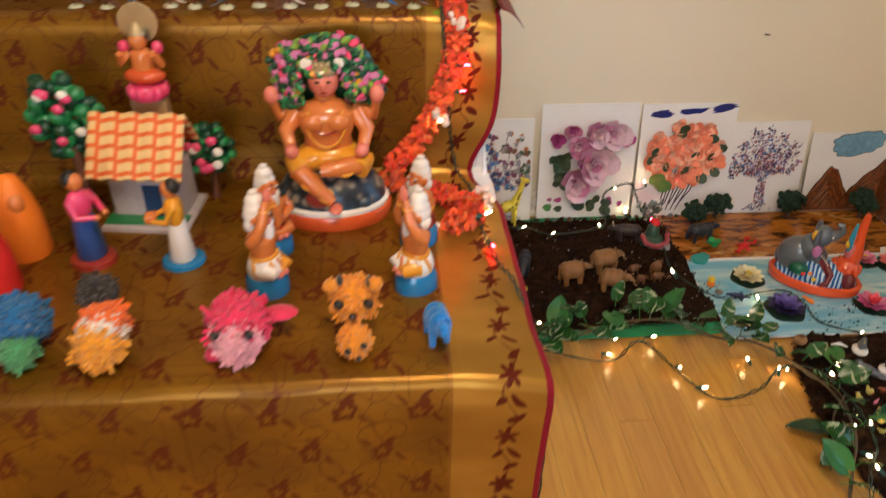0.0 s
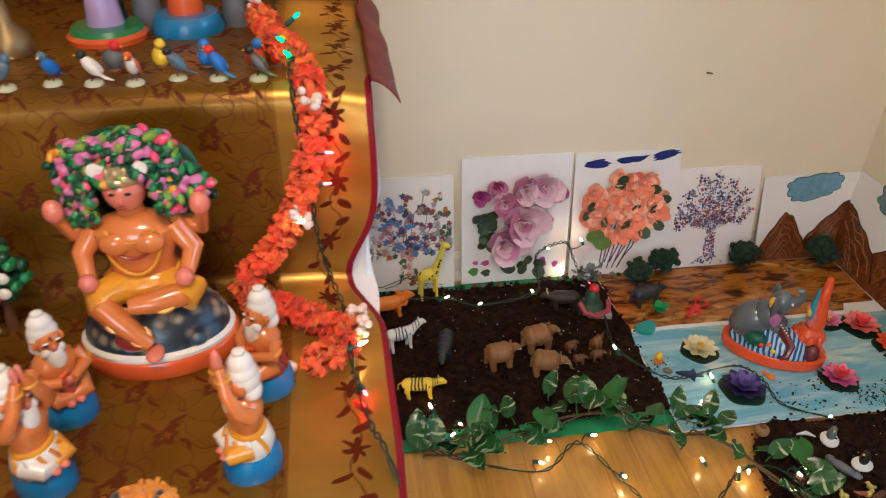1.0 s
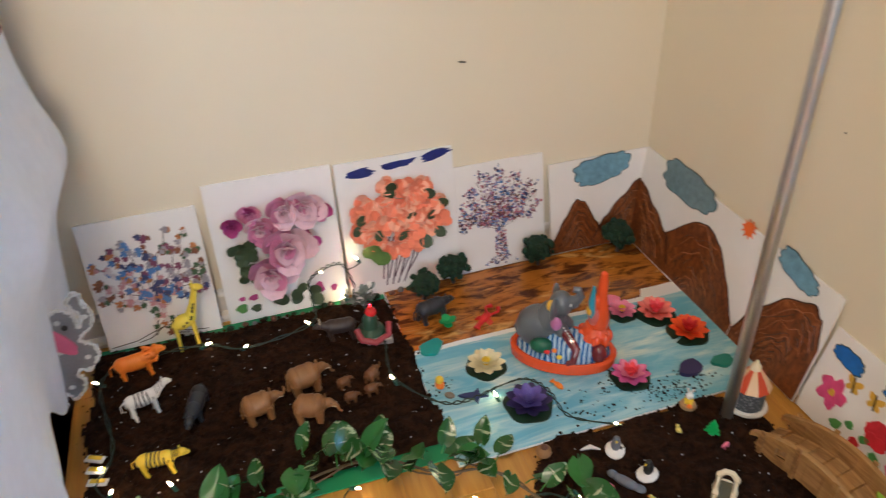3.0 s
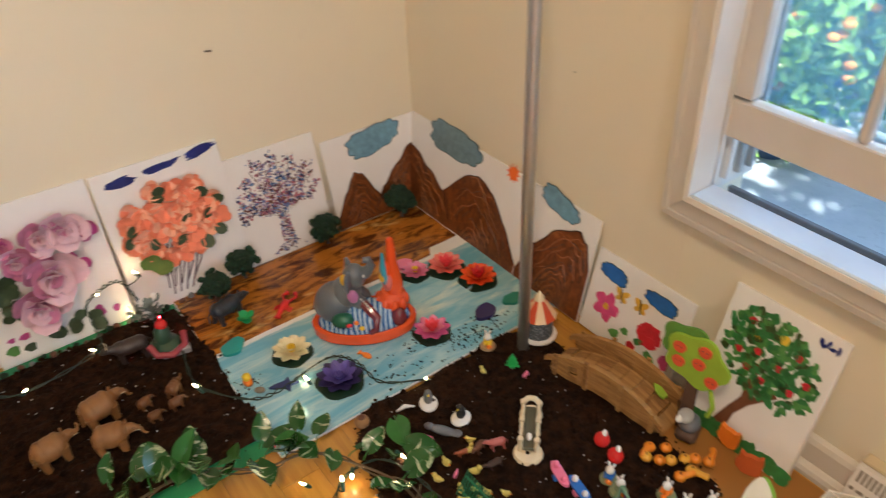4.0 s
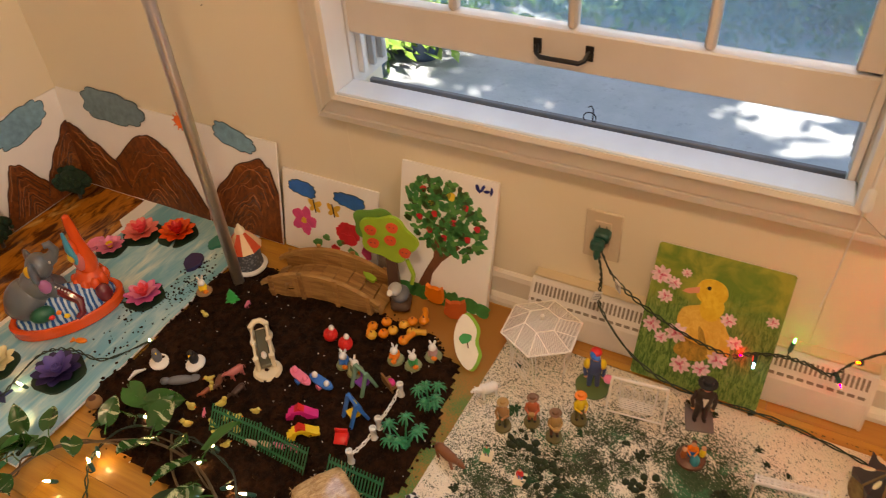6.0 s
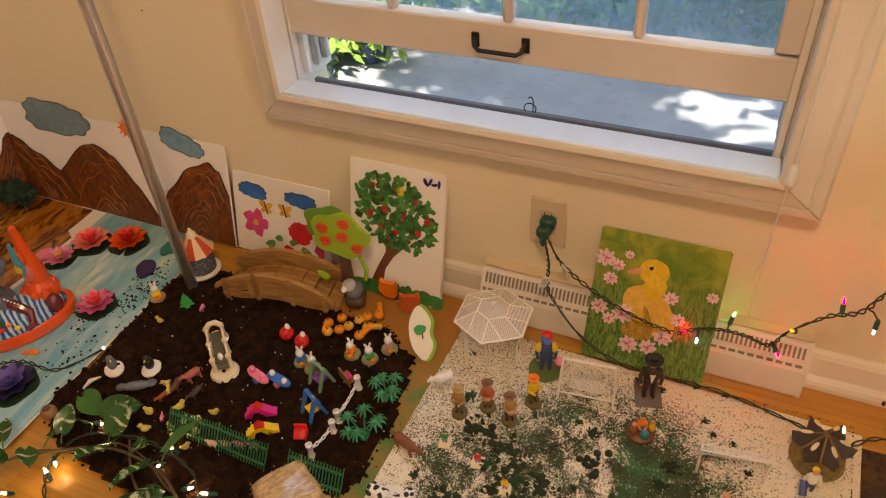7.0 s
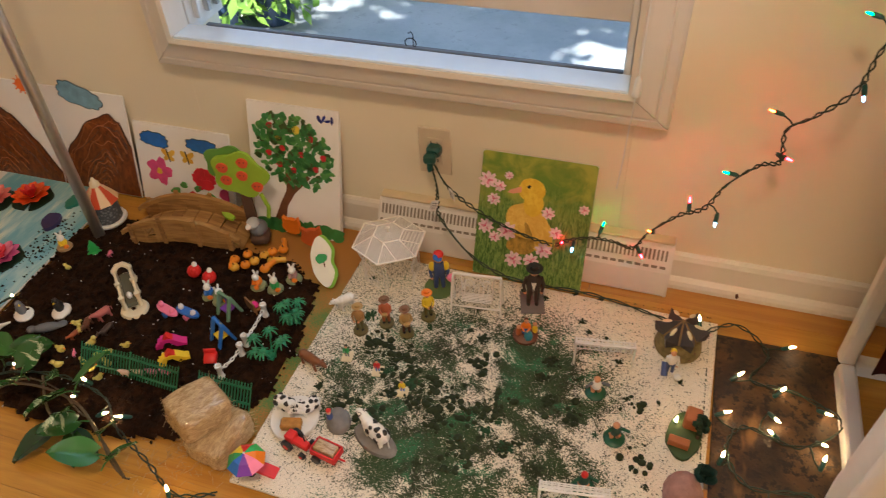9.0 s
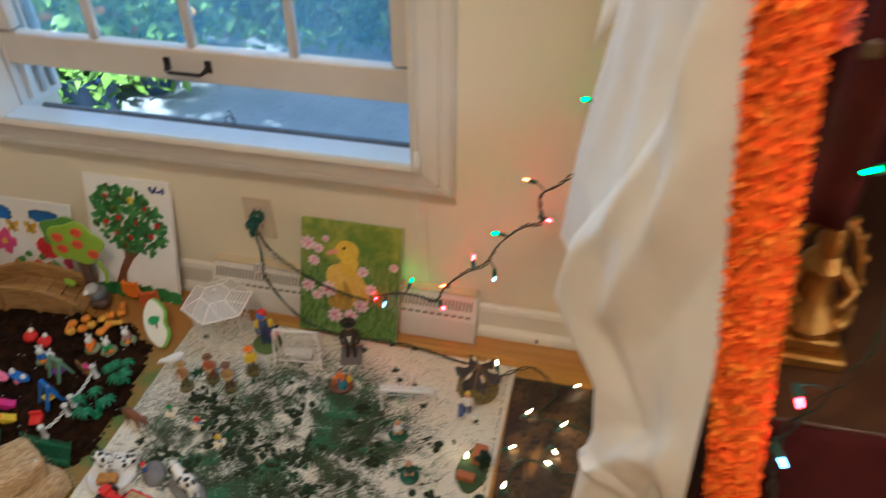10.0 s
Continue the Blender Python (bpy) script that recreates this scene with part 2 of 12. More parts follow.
def snow_mat():
    """White board strewn with green sawdust: grains thin out into single specks towards its edges."""
    n = Nodes("board_with_green_flock")
    o = n.coord()
    big, patch = n.noise(o, 6.0, 3, 0.6), n.noise(o, 21, 4, 0.65, 0.4)
    grain, crumb, pale = n.noise(o, 480, 2, 0.6), n.noise(n.mapped(o, (1, 1, 1), (3, 7, 1)), 260, 2, 0.7), n.noise(o, 900, 1)
    sep = n.t.nodes.new("ShaderNodeSeparateXYZ")
    n.link(o, sep.inputs[0])
    ex = n.math("DIVIDE", n.math("ADD", sep.outputs[0], 0.02), 0.30)
    ey = n.math("DIVIDE", n.math("SUBTRACT", sep.outputs[1], 0.055), 0.36)
    edge = n.math("SQRT", n.math("ADD", n.math("MULTIPLY", ex, ex), n.math("MULTIPLY", ey, ey)))
    margin = n.step(edge, 0.55, 1.12)
    heap = n.step(n.math("ADD", n.math("MULTIPLY", big, 0.5), n.math("MULTIPLY", patch, 0.5)), 0.385, 0.575)
    heap = n.math("MULTIPLY", n.math("ADD", 0.24, n.math("MULTIPLY", heap, 0.78)), n.math("SUBTRACT", 1.0, n.math("MULTIPLY", margin, 0.84)))
    # far end: pale gravel with even specks
    gravel = n.math("MULTIPLY", n.step(sep.outputs[1], 0.06, 0.26), n.step(sep.outputs[0], -0.06, 0.08))
    heap = n.math("ADD", n.math("MULTIPLY", heap, n.math("SUBTRACT", 1.0, n.math("MULTIPLY", gravel, 0.75))), n.math("MULTIPLY", gravel, 0.30))
    level = n.math("ADD", n.math("ADD", n.math("MULTIPLY", grain, 0.62), n.math("MULTIPLY", crumb, 0.38)), n.math("MULTIPLY", heap, 0.27))
    cover = n.step(level, 0.612, 0.662)
    cream = n.mix(n.step(pale, 0.35, 0.65), (0.72, 0.63, 0.48), (0.90, 0.85, 0.74))
    tone = n.mix(n.step(n.noise(o, 12, 3), 0.42, 0.60), (0.022, 0.030, 0.010), (0.024, 0.056, 0.016))
    tone = n.mix(n.step(crumb, 0.52, 0.66), tone, (0.075, 0.105, 0.045))
    tone = n.mix(n.math("MULTIPLY", n.step(n.noise(o, 15, 3, 0.6), 0.53, 0.64), n.step(grain, 0.40, 0.55)), tone, (0.030, 0.150, 0.062))
    n.bump(n.math("ADD", grain, n.math("MULTIPLY", cover, 0.6)), 0.7, 0.0025)
    return n.done(n.mix(cover, cream, tone), 0.85)


def duck_ground():
    """A blurred printed meadow: fine upright blades below, a soft yellow-green haze above."""
    n = Nodes("printed_meadow")
    o = n.coord()
    sep = n.t.nodes.new("ShaderNodeSeparateXYZ")
    n.link(o, sep.inputs[0])
    blades = n.noise(n.mapped(o, (170, 34, 60)), 1.0, 5, 0.7, 1.6)
    soft = n.noise(o, 16, 4, 0.6, 0.6)
    low = n.mix(n.step(blades, 0.36, 0.66), (0.030, 0.105, 0.016), (0.23, 0.36, 0.09))
    low = n.mix(n.math("MULTIPLY", n.step(n.noise(n.mapped(o, (90, 22, 60), (5, 3, 0)), 1.0, 4, 0.7, 1.2), 0.58, 0.70), 0.6), low, (0.40, 0.44, 0.20))
    high = n.mix(n.step(soft, 0.35, 0.65), (0.13, 0.24, 0.030), (0.36, 0.38, 0.055))
    c = n.mix(n.step(n.math("ADD", sep.outputs[1], n.math("MULTIPLY", soft, 0.08)), 0.17, 0.27), low, high)
    return n.done(c, 0.30)


WALL_N = wall_paint("cream_wall_paint", (0.80, 0.72, 0.55))
WALL_E = WALL_N
WHITE_TRIM = mat("white_trim_paint", (0.72, 0.67, 0.60), 0.35, vary=0.06, scale=12, bump=0.08)
CEILP = mat("ceiling_paint", (0.82, 0.80, 0.76), 0.8, vary=0.04, scale=3)
OAK = wood_floor()
BROCADE = brocade()
SOIL = soil_mat()
FLOCK = snow_mat()
MEADOW = duck_ground()
SHEET = mat("white_cotton_sheet", (0.84, 0.86, 0.90), 0.8, vary=0.05, scale=40, bump=0.12, bump_scale=900, sheen=0.2)
CREAM_CLOTH = mat("cream_cotton_cloth", (0.84, 0.82, 0.77), 0.75, vary=0.05, scale=30, bump=0.10, bump_scale=700, sheen=0.2)
CARD = mat("white_board", (0.82, 0.80, 0.78), 0.6, vary=0.03, scale=20)
GREENCARD = mat("green_board", (0.02, 0.22, 0.08), 0.6, vary=0.15, scale=15)
RIVER = painted("river_paint", (0.16, 0.42, 0.55), (0.40, 0.60, 0.63), (5, 26, 20), 0.32, 0.62, 0.40, (0.80, 0.82, 0.68))
EARTH = painted("glossy_brown_paint", (0.46, 0.165, 0.016), (0.075, 0.021, 0.004), (11, 34, 20), 0.36, 0.60, 0.12, (0.72, 0.42, 0.10), 1.0)
HILL = painted("brown_hill_paint", (0.23, 0.066, 0.012), (0.080, 0.021, 0.005), (70, 40, 60), 0.3, 0.7, 0.30, (0.36, 0.13, 0.030))
CLOUD = mat("cloud_blue_paint", (0.17, 0.34, 0.47), 0.5, vary=0.35, scale=60, bump=0.4)
CLOUD_G = mat("cloud_grey_paint", (0.15, 0.24, 0.29), 0.5, vary=0.35, scale=60, bump=0.4)
INK = mat("dark_outline_paint", (0.03, 0.06, 0.08), 0.5)
NAVY = mat("navy_paint", (0.012, 0.02, 0.18), 0.45, vary=0.3, scale=50, bump=0.3)
BLUEP = mat("blue_paint", (0.02, 0.14, 0.50), 0.45, vary=0.3, scale=50, bump=0.3)
BLACK = mat("black_plastic", (0.012, 0.012, 0.012), 0.4)
IRON = mat("dark_metal", (0.03, 0.028, 0.026), 0.42, 0.7)
STEEL = mat("brushed_steel", (0.55, 0.53, 0.50), 0.3, 0.95, vary=0.08, scale=80)
PVC = mat("white_plastic", (0.74, 0.74, 0.72), 0.35, vary=0.05, scale=30)



# ---------------- mesh helpers ----------------
class Build:
    """Collects simple solids into one mesh, each with its own material."""

    def __init__(self):
        self.v, self.f, self.k, self.mats, self.uv = [], [], [], [], None

    def slot(self, m):
        if m not in self.mats:
            self.mats.append(m)
        return self.mats.index(m)

    def add(self, verts, faces, m, at=None):
        n, k = len(self.v), self.slot(m)
        self.v += [tuple(at @ Vector(p)) for p in verts] if at is not None else [tuple(p) for p in verts]
        self.f += [tuple(i + n for i in f) for f in faces]
        self.k += [k] * len(faces)
        return self

    def ell(self, c, r, m, rot=(0, 0, 0), seg=12, ring=8):
        r = (r, r, r) if isinstance(r, (int, float)) else r
        t = pose(*c, *rot)
        vs = [(0, 0, -r[2])]
        for i in range(1, ring):
            a = math.pi * i / ring - math.pi / 2
            for j in range(seg):
                b = 2 * math.pi * j / seg
                vs.append((r[0] * math.cos(a) * math.cos(b), r[1] * math.cos(a) * math.sin(b), r[2] * math.sin(a)))
        vs.append((0, 0, r[2]))
        fs = [(0, 1 + (j + 1) % seg, 1 + j) for j in range(seg)]
        for i in range(ring - 2):
            o = 1 + i * seg
            fs += [(o + j, o + (j + 1) % seg, o + seg + (j + 1) % seg, o + seg + j) for j in range(seg)]
        o = 1 + (ring - 2) * seg
        fs += [(o + j, o + (j + 1) % seg, len(vs) - 1) for j in range(seg)]
        return self.add(vs, fs, m, t)

    def tube(self, pts, r, m, seg=8, flat=1.0):
        """A round bar along points; r: one radius, or one a point."""
        pts = [Vector(p) for p in pts]
        rs = [r] * len(pts) if isinstance(r, (int, float)) else list(r)
        vs, up = [], None
        for i, p in enumerate(pts):
            d = (pts[min(i + 1, len(pts) - 1)] - pts[max(i - 1, 0)]).normalized()
            if up is None:
                up = Vector((0, 0, 1)) if abs(d.z) < 0.9 else Vector((1, 0, 0))
            a = d.cross(up).normalized()
            b = a.cross(d).normalized()
            up = b
            for j in range(seg):
                w = 2 * math.pi * j / seg
                vs.append(p + rs[i] * (math.cos(w) * a + flat * math.sin(w) * b))
        fs = []
        for i in range(len(pts) - 1):
            o = i * seg
            fs += [(o + j, o + (j + 1) % seg, o + seg + (j + 1) % seg, o + seg + j) for j in range(seg)]
        fs += [tuple(reversed(range(seg))), tuple(range((len(pts) - 1) * seg, len(pts) * seg))]
        return self.add(vs, fs, m)

    def lathe(self, prof, m, at=None, seg=18, sx=1.0, sy=1.0):
        """Turned round z from rows of radius, height."""
        vs, fs = [], []
        for r, z in prof:
            vs += [(sx * r * math.cos(2 * math.pi * j / seg), sy * r * math.sin(2 * math.pi * j / seg), z) for j in range(seg)]
        for i in range(len(prof) - 1):
            o = i * seg
            fs += [(o + j, o + (j + 1) % seg, o + seg + (j + 1) % seg, o + seg + j) for j in range(seg)]
        fs += [tuple(reversed(range(seg))), tuple(range((len(prof) - 1) * seg, len(prof) * seg))]
        return self.add(vs, fs, m, at)

    def box(self, c, s, m, rot=(0, 0, 0), bev=None):
        h = [x / 2 for x in s]
        b = min(s) * 0.12 if bev is None else bev
        t = pose(*c, *rot)
        vs, at = [], {}
        for sx in (-1, 1):
            for sy in (-1, 1):
                for sz in (-1, 1):
                    at[sx, sy, sz] = len(vs)
                    vs += [(sx * h[0], sy * (h[1] - b), sz * (h[2] - b)), (sx * (h[0] - b), sy * h[1], sz * (h[2] - b)), (sx * (h[0] - b), sy * (h[1] - b), sz * h[2])]
        ring = [(-1, -1), (1, -1), (1, 1), (-1, 1)]
        fs = []
        for s_ in (-1, 1):
            q = [[at[s_, a, d] for a, d in ring], [at[d, s_, a] + 1 for a, d in ring], [at[a, d, s_] + 2 for a, d in ring]]
            fs += [tuple(x if s_ > 0 else reversed(x)) for x in q]
        for a in (-1, 1):
            for d in (-1, 1):
                e = [(at[a, d, -1], at[a, d, 1], at[a, d, 1] + 1, at[a, d, -1] + 1), (at[a, -1, d] + 2, at[a, 1, d] + 2, at[a, 1, d], at[a, -1, d]), (at[-1, a, d] + 1, at[1, a, d] + 1, at[1, a, d] + 2, at[-1, a, d] + 2)]
                fs += [tuple(x if a * d < 0 else reversed(x)) for x in e]
        for (a, d, g), i in at.items():
            fs.append((i, i + 1, i + 2) if a * d * g > 0 else (i + 2, i + 1, i))
        return self.add(vs, fs, m, t)

    def prism(self, outline, depth, m, at=None):
        """An outline in x, y, raised by depth along z."""
        n = len(outline)
        vs = [(x, y, 0) for x, y in outline] + [(x, y, depth) for x, y in outline]
        fs = [tuple(reversed(range(n))), tuple(range(n, 2 * n))]
        fs += [(i, (i + 1) % n, n + (i + 1) % n, n + i) for i in range(n)]
        return self.add(vs, fs, m, at)

    def make(self, name, parent=None, at=None, smooth=40, label=""):
        me = bpy.data.meshes.new(name)
        me.from_pydata(self.v, [], self.f)
        for m in self.mats:
            me.materials.append(m)
        me.polygons.foreach_set("material_index", self.k)
        if smooth:
            me.polygons.foreach_set("use_smooth", [True] * len(me.polygons))
            me.set_sharp_from_angle(angle=radians(smooth))
        if self.uv:
            layer = me.uv_layers.new(name="UVMap")
            idx = np.empty(len(me.loops), int)
            me.loops.foreach_get("vertex_index", idx)
            layer.data.foreach_set("uv", np.array(self.uv, float)[idx].ravel())
        me.update()
        ob = new(name, me)
        if parent is not None:
            ob.parent = parent
        if at is not None:
            ob.matrix_basis = at
        if label:
            ob["label"] = label
        return ob


def thing(name, at, label, category, group="", kind=""):
    ob = new(name)
    ob.empty_display_size = 0.02
    ob.matrix_basis = at
    return tagged(ob, label, category, group, kind)


def sheet(fn, nu, nv, m, thick=0.0, uvfn=None):
    """A surface fn(i / nu, j / nv), with its other side a thickness below."""
    b = Build()
    vs = [fn(i / nu, j / nv) for j in range(nv + 1) for i in range(nu + 1)]
    fs = [(j * (nu + 1) + i, j * (nu + 1) + i + 1, (j + 1) * (nu + 1) + i + 1, (j + 1) * (nu + 1) + i) for j in range(nv) for i in range(nu)]
    b.add(vs, fs, m)
    if uvfn:
        b.uv = [uvfn(i / nu, j / nv) for j in range(nv + 1) for i in range(nu + 1)]
    return b


def blob(n, rx, ry, wob, seed):
    """A wavy closed outline."""
    rnd = random.Random(seed)
    ph = [rnd.uniform(0, 6.28) for _ in range(6)]
    out = []
    for i in range(n):
        a = 2 * math.pi * i / n
        k = 1 + wob * (0.5 * math.sin(3 * a + ph[0]) + 0.35 * math.sin(5 * a + ph[1]) + 0.25 * math.sin(8 * a + ph[2]))
        out.append((rx * k * math.cos(a), ry * k * math.sin(a)))
    return out


def nz(x, y, z=0.0, s=1.0):
    return noise.noise(Vector((x * s, y * s, z * s)))


# ---------------- room ----------------
N_Y, E_X = 2.159, 1.783
W_X, S_Y = -2.6, -2.6
OPEN_Y0, OPEN_Y1, OPEN_Z0, OPEN_Z1 = 0.235, 1.205, 0.44, 1.62
TRIM_Y0, TRIM_Y1, TRIM_Z0 = 0.250, 1.172, 0.473
WT = 0.16

fl = tagged(Build().box(((W_X + E_X) / 2, (S_Y + N_Y) / 2, -0.06), (E_X - W_X + 0.3, N_Y - S_Y + 0.3, 0.10), mat("subfloor", (0.05, 0.03, 0.02), 0.9), bev=0.001).make("floor"), "golden oak strip floor with a satin finish", "floor", kind="structure")
wn = Build().box(((W_X + E_X) / 2, N_Y + WT / 2, CEIL / 2), (E_X - W_X + 2 * WT, WT, CEIL), WALL_N, bev=0.001).make("wall_north")
tagged(wn, "cream painted plaster wall behind the picture boards", "wall", kind="structure")
ww = Build().box((W_X - WT / 2, (S_Y + N_Y) / 2, CEIL / 2), (WT, N_Y - S_Y, CEIL), WALL_N, bev=0.001).make("wall_west")
tagged(ww, "plain cream painted wall", "wall", kind="structure")
WX0, WX1, WZ0, WZ1 = -1.15, 0.35, 0.85, 2.05
wsth = Build()
wsth.box(((W_X + WX0) / 2, S_Y - WT / 2, CEIL / 2), (WX0 - W_X, WT, CEIL), WALL_N, bev=0.001).box(((WX1 + E_X) / 2, S_Y - WT / 2, CEIL / 2), (E_X - WX1, WT, CEIL), WALL_N, bev=0.001)
wsth.box(((WX0 + WX1) / 2, S_Y - WT / 2, WZ0 / 2), (WX1 - WX0, WT, WZ0), WALL_N, bev=0.0).box(((WX0 + WX1) / 2, S_Y - WT / 2, (WZ1 + CEIL) / 2), (WX1 - WX0, WT, CEIL - WZ1), WALL_N, bev=0.0)
wsth = wsth.make("wall_south")
wf = thing("window_2", pose((WX0 + WX1) / 2, S_Y - 0.05, 0), "plain white framed window in the wall behind", "window", kind="structure")
for xx, zz, sx_, sz_ in ((0, WZ0 + 0.03, 1.5, 0.06), (0, WZ1 - 0.03, 1.5, 0.06), (-0.72, 1.45, 0.06, 1.08), (0.72, 1.45, 0.06, 1.08), (0, 1.45, 0.04, 1.08)):
    Build().box((xx, 0, zz), (sx_, 0.05, sz_), WHITE_TRIM, bev=0.004).make("window_frame", wf)
tagged(wsth, "plain cream painted wall with a bright window", "wall", kind="structure")
b = Build()
ex = E_X + WT / 2
b.box((ex, (S_Y + OPEN_Y0) / 2, CEIL / 2), (WT, OPEN_Y0 - S_Y, CEIL), WALL_E, bev=0.001)
b.box((ex, (N_Y + OPEN_Y1) / 2, CEIL / 2), (WT, N_Y - OPEN_Y1, CEIL), WALL_E, bev=0.001)
b.box((E_X + 0.045, (OPEN_Y0 + OPEN_Y1) / 2, OPEN_Z0 / 2 - 0.03), (0.09, OPEN_Y1 - OPEN_Y0, OPEN_Z0 - 0.06), WALL_E, bev=0.0)
b.box((E_X + (WT + 0.09) / 2, (OPEN_Y0 + OPEN_Y1) / 2, OPEN_Z0 / 2 - 0.06), (WT - 0.09, OPEN_Y1 - OPEN_Y0, OPEN_Z0 - 0.12), WALL_E, bev=0.0)
b.box((ex, (OPEN_Y0 + OPEN_Y1) / 2, (OPEN_Z1 + CEIL) / 2), (WT, OPEN_Y1 - OPEN_Y0, CEIL - OPEN_Z1), WALL_E, bev=0.0)
tagged(b.make("wall_east"), "cream painted wall with a low sash window", "wall", kind="structure")
tagged(Build().box(((W_X + E_X) / 2, (S_Y + N_Y) / 2, CEIL + 0.06), (E_X - W_X + 0.4, N_Y - S_Y + 0.4, 0.12), CEILP, bev=0.001).make("ceiling"), "plain white ceiling", "ceiling", kind="structure")
lamp = thing("ceiling_lamp", pose(0.30, 0.20, CEIL), "flush round ceiling lamp with a white rim", "ceiling lamp")
Build().lathe([(0.20, 0.0), (0.20, -0.05), (0.19, -0.062), (0.178, -0.062), (0.178, -0.03), (0.0, -0.03)], WHITE_TRIM, seg=32).make("rim", lamp)

# baseboards with a rounded top
def baseboard(name, c, s, rot=0):
    b = Build()
    prof = [(0, 0), (0.030, 0), (0.030, 0.010), (0.026, 0.018), (0.018, 0.023), (0.014, 0.024), (0.014, 0.068), (0.010, 0.078), (0.004, 0.082), (0, 0.082)]
    L = s
    vs = [(x, yy, z) for yy in (-L / 2, L / 2) for x, z in prof]
    n = len(prof)
    fs = [tuple(range(n)), tuple(reversed(range(n, 2 * n)))] + [(i, n + i, n + (i + 1) % n, (i + 1) % n) for i in range(n)]
    b.add(vs, fs, WHITE_TRIM)
    return tagged(b.make(name, at=pose(*c, 0, 0, rot), smooth=0), "white painted baseboard with scuff marks", "baseboard", kind="structure")


skirting = baseboard("baseboard_east", (E_X, (S_Y + N_Y) / 2, 0.0), N_Y - S_Y, 180)
Build().ell((0, 0, 0), (0.0015, 0.0035, 0.0075), mat("dark_scuff", (0.06, 0.02, 0.012), 0.7), (8, 0, 0), 8, 6).make("scuff", skirting, pose(0.0305, (S_Y + N_Y) / 2 + 0.030, 0.011), label="small dark brown scuff")
baseboard("baseboard_north", ((W_X + E_X) / 2, N_Y, 0.0), E_X - W_X - 0.03, -90)

# nails left in the walls
for nx, ny, nzz, rz in ((1.240, N_Y, 0.584, 0), (E_X, 1.532, 0.579, 90)):
    b = Build().tube([(-0.009, -0.004, 0.001), (0.007, -0.006, -0.001)], 0.0022, mat("old_nail", (0.16, 0.14, 0.10), 0.6, 0.5), 6)
    b.tube([(-0.002, 0.004, 0), (0, -0.006, 0)], 0.0013, MATS["old_nail"], 6)
    tagged(b.make("nail", at=pose(nx, ny, nzz, 0, 0, rz)), "small bent nail stuck in the plaster", "nail")

# ---------------- window ----------------
CY, CW = (OPEN_Y0 + OPEN_Y1) / 2, OPEN_Y1 - OPEN_Y0
win = thing("window_1", pose(0, 0, 0), "white painted wooden sash window, raised a hand's width", "window", kind="structure")
# moulded casing: stepped profile swept round the opening
PROF = [(0.0, 0.064), (0.010, 0.066), (0.014, 0.060), (0.020, 0.056), (0.036, 0.050), (0.050, 0.046), (0.054, 0.040), (0.058, 0.042), (0.072, 0.038), (0.078, 0.030), (0.080, 0.0), (0.0, 0.0)]


def casing(name, a, b_, out, skew0, skew1, broad=1.0):
    """One length of casing from a to b in (y, z), out: the way away from the opening."""
    bb = Build()
    vs = []
    d = (b_ - a).normalized()
    for end, sk in ((a, -skew0), (b_, skew1)):
        for o, h in PROF:
            p = end + out * o * broad + d * sk * o
            vs.append((E_X - h, p.x, p.y))
    n = len(PROF)
    fs = [tuple(range(n)), tuple(reversed(range(n, 2 * n)))] + [(i, n + i, n + (i + 1) % n, (i + 1) % n) for i in range(n)]
    bb.add(vs, fs, WHITE_TRIM)
    return bb.make(name, win, smooth=0)


C0, C1 = Vector((TRIM_Y0, TRIM_Z0)), Vector((TRIM_Y1, TRIM_Z0))
T0, T1 = Vector((TRIM_Y0, OPEN_Z1)), Vector((TRIM_Y1, OPEN_Z1))
casing("casing", C0, C1, Vector((0, -1)), 1, 1, 1.05)
casing("casing", C0, T0, Vector((-1, 0)), 1, 1)
casing("casing", C1, T1, Vector((1, 0)), 1, 1)
casing("casing", T0, T1, Vector((0, 1)), 1, 1)
# white sill and stool: the blue sky reflection is put into both colours
SILL_SKY_BLUE = mat("sill_with_sky_tint", (0.50, 0.60, 0.68), 0.18, vary=0.08, scale=25)
STOOL_SKY_TINT = mat("glossy_stool_with_sky_tint", (0.62, 0.69, 0.74), 0.25, vary=0.06, scale=20)
GREYT = mat("weathered_track", (0.36, 0.35, 0.33), 0.55, vary=0.25, scale=40)
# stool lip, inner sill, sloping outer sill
Build().box((E_X - 0.029, (TRIM_Y0 + TRIM_Y1) / 2, TRIM_Z0 - 0.001), (0.066, TRIM_Y1 - TRIM_Y0 - 0.002, 0.010), STOOL_SKY_TINT, (0, 2, 0), bev=0.003).make("sill", win)
Build().box((E_X + 0.031, CY, OPEN_Z0 + 0.004), (0.080, CW - 0.004, 0.012), SILL_SKY_BLUE, (0, 30, 0), bev=0.003).make("sill", win)
Build().box((E_X + 0.150, CY, OPEN_Z0 - 0.106), (0.116, CW - 0.004, 0.020), GREYT, (0, 8, 0), bev=0.003).make("sill", win)
Build().box((E_X + 0.068, CY, OPEN_Z0 - 0.006), (0.012, CW - 0.06, 0.024), mat("dark_track", (0.10, 0.10, 0.10), 0.5, vary=0.3, scale=40), bev=0.002).make("track", win, label="grey weathered screen track")
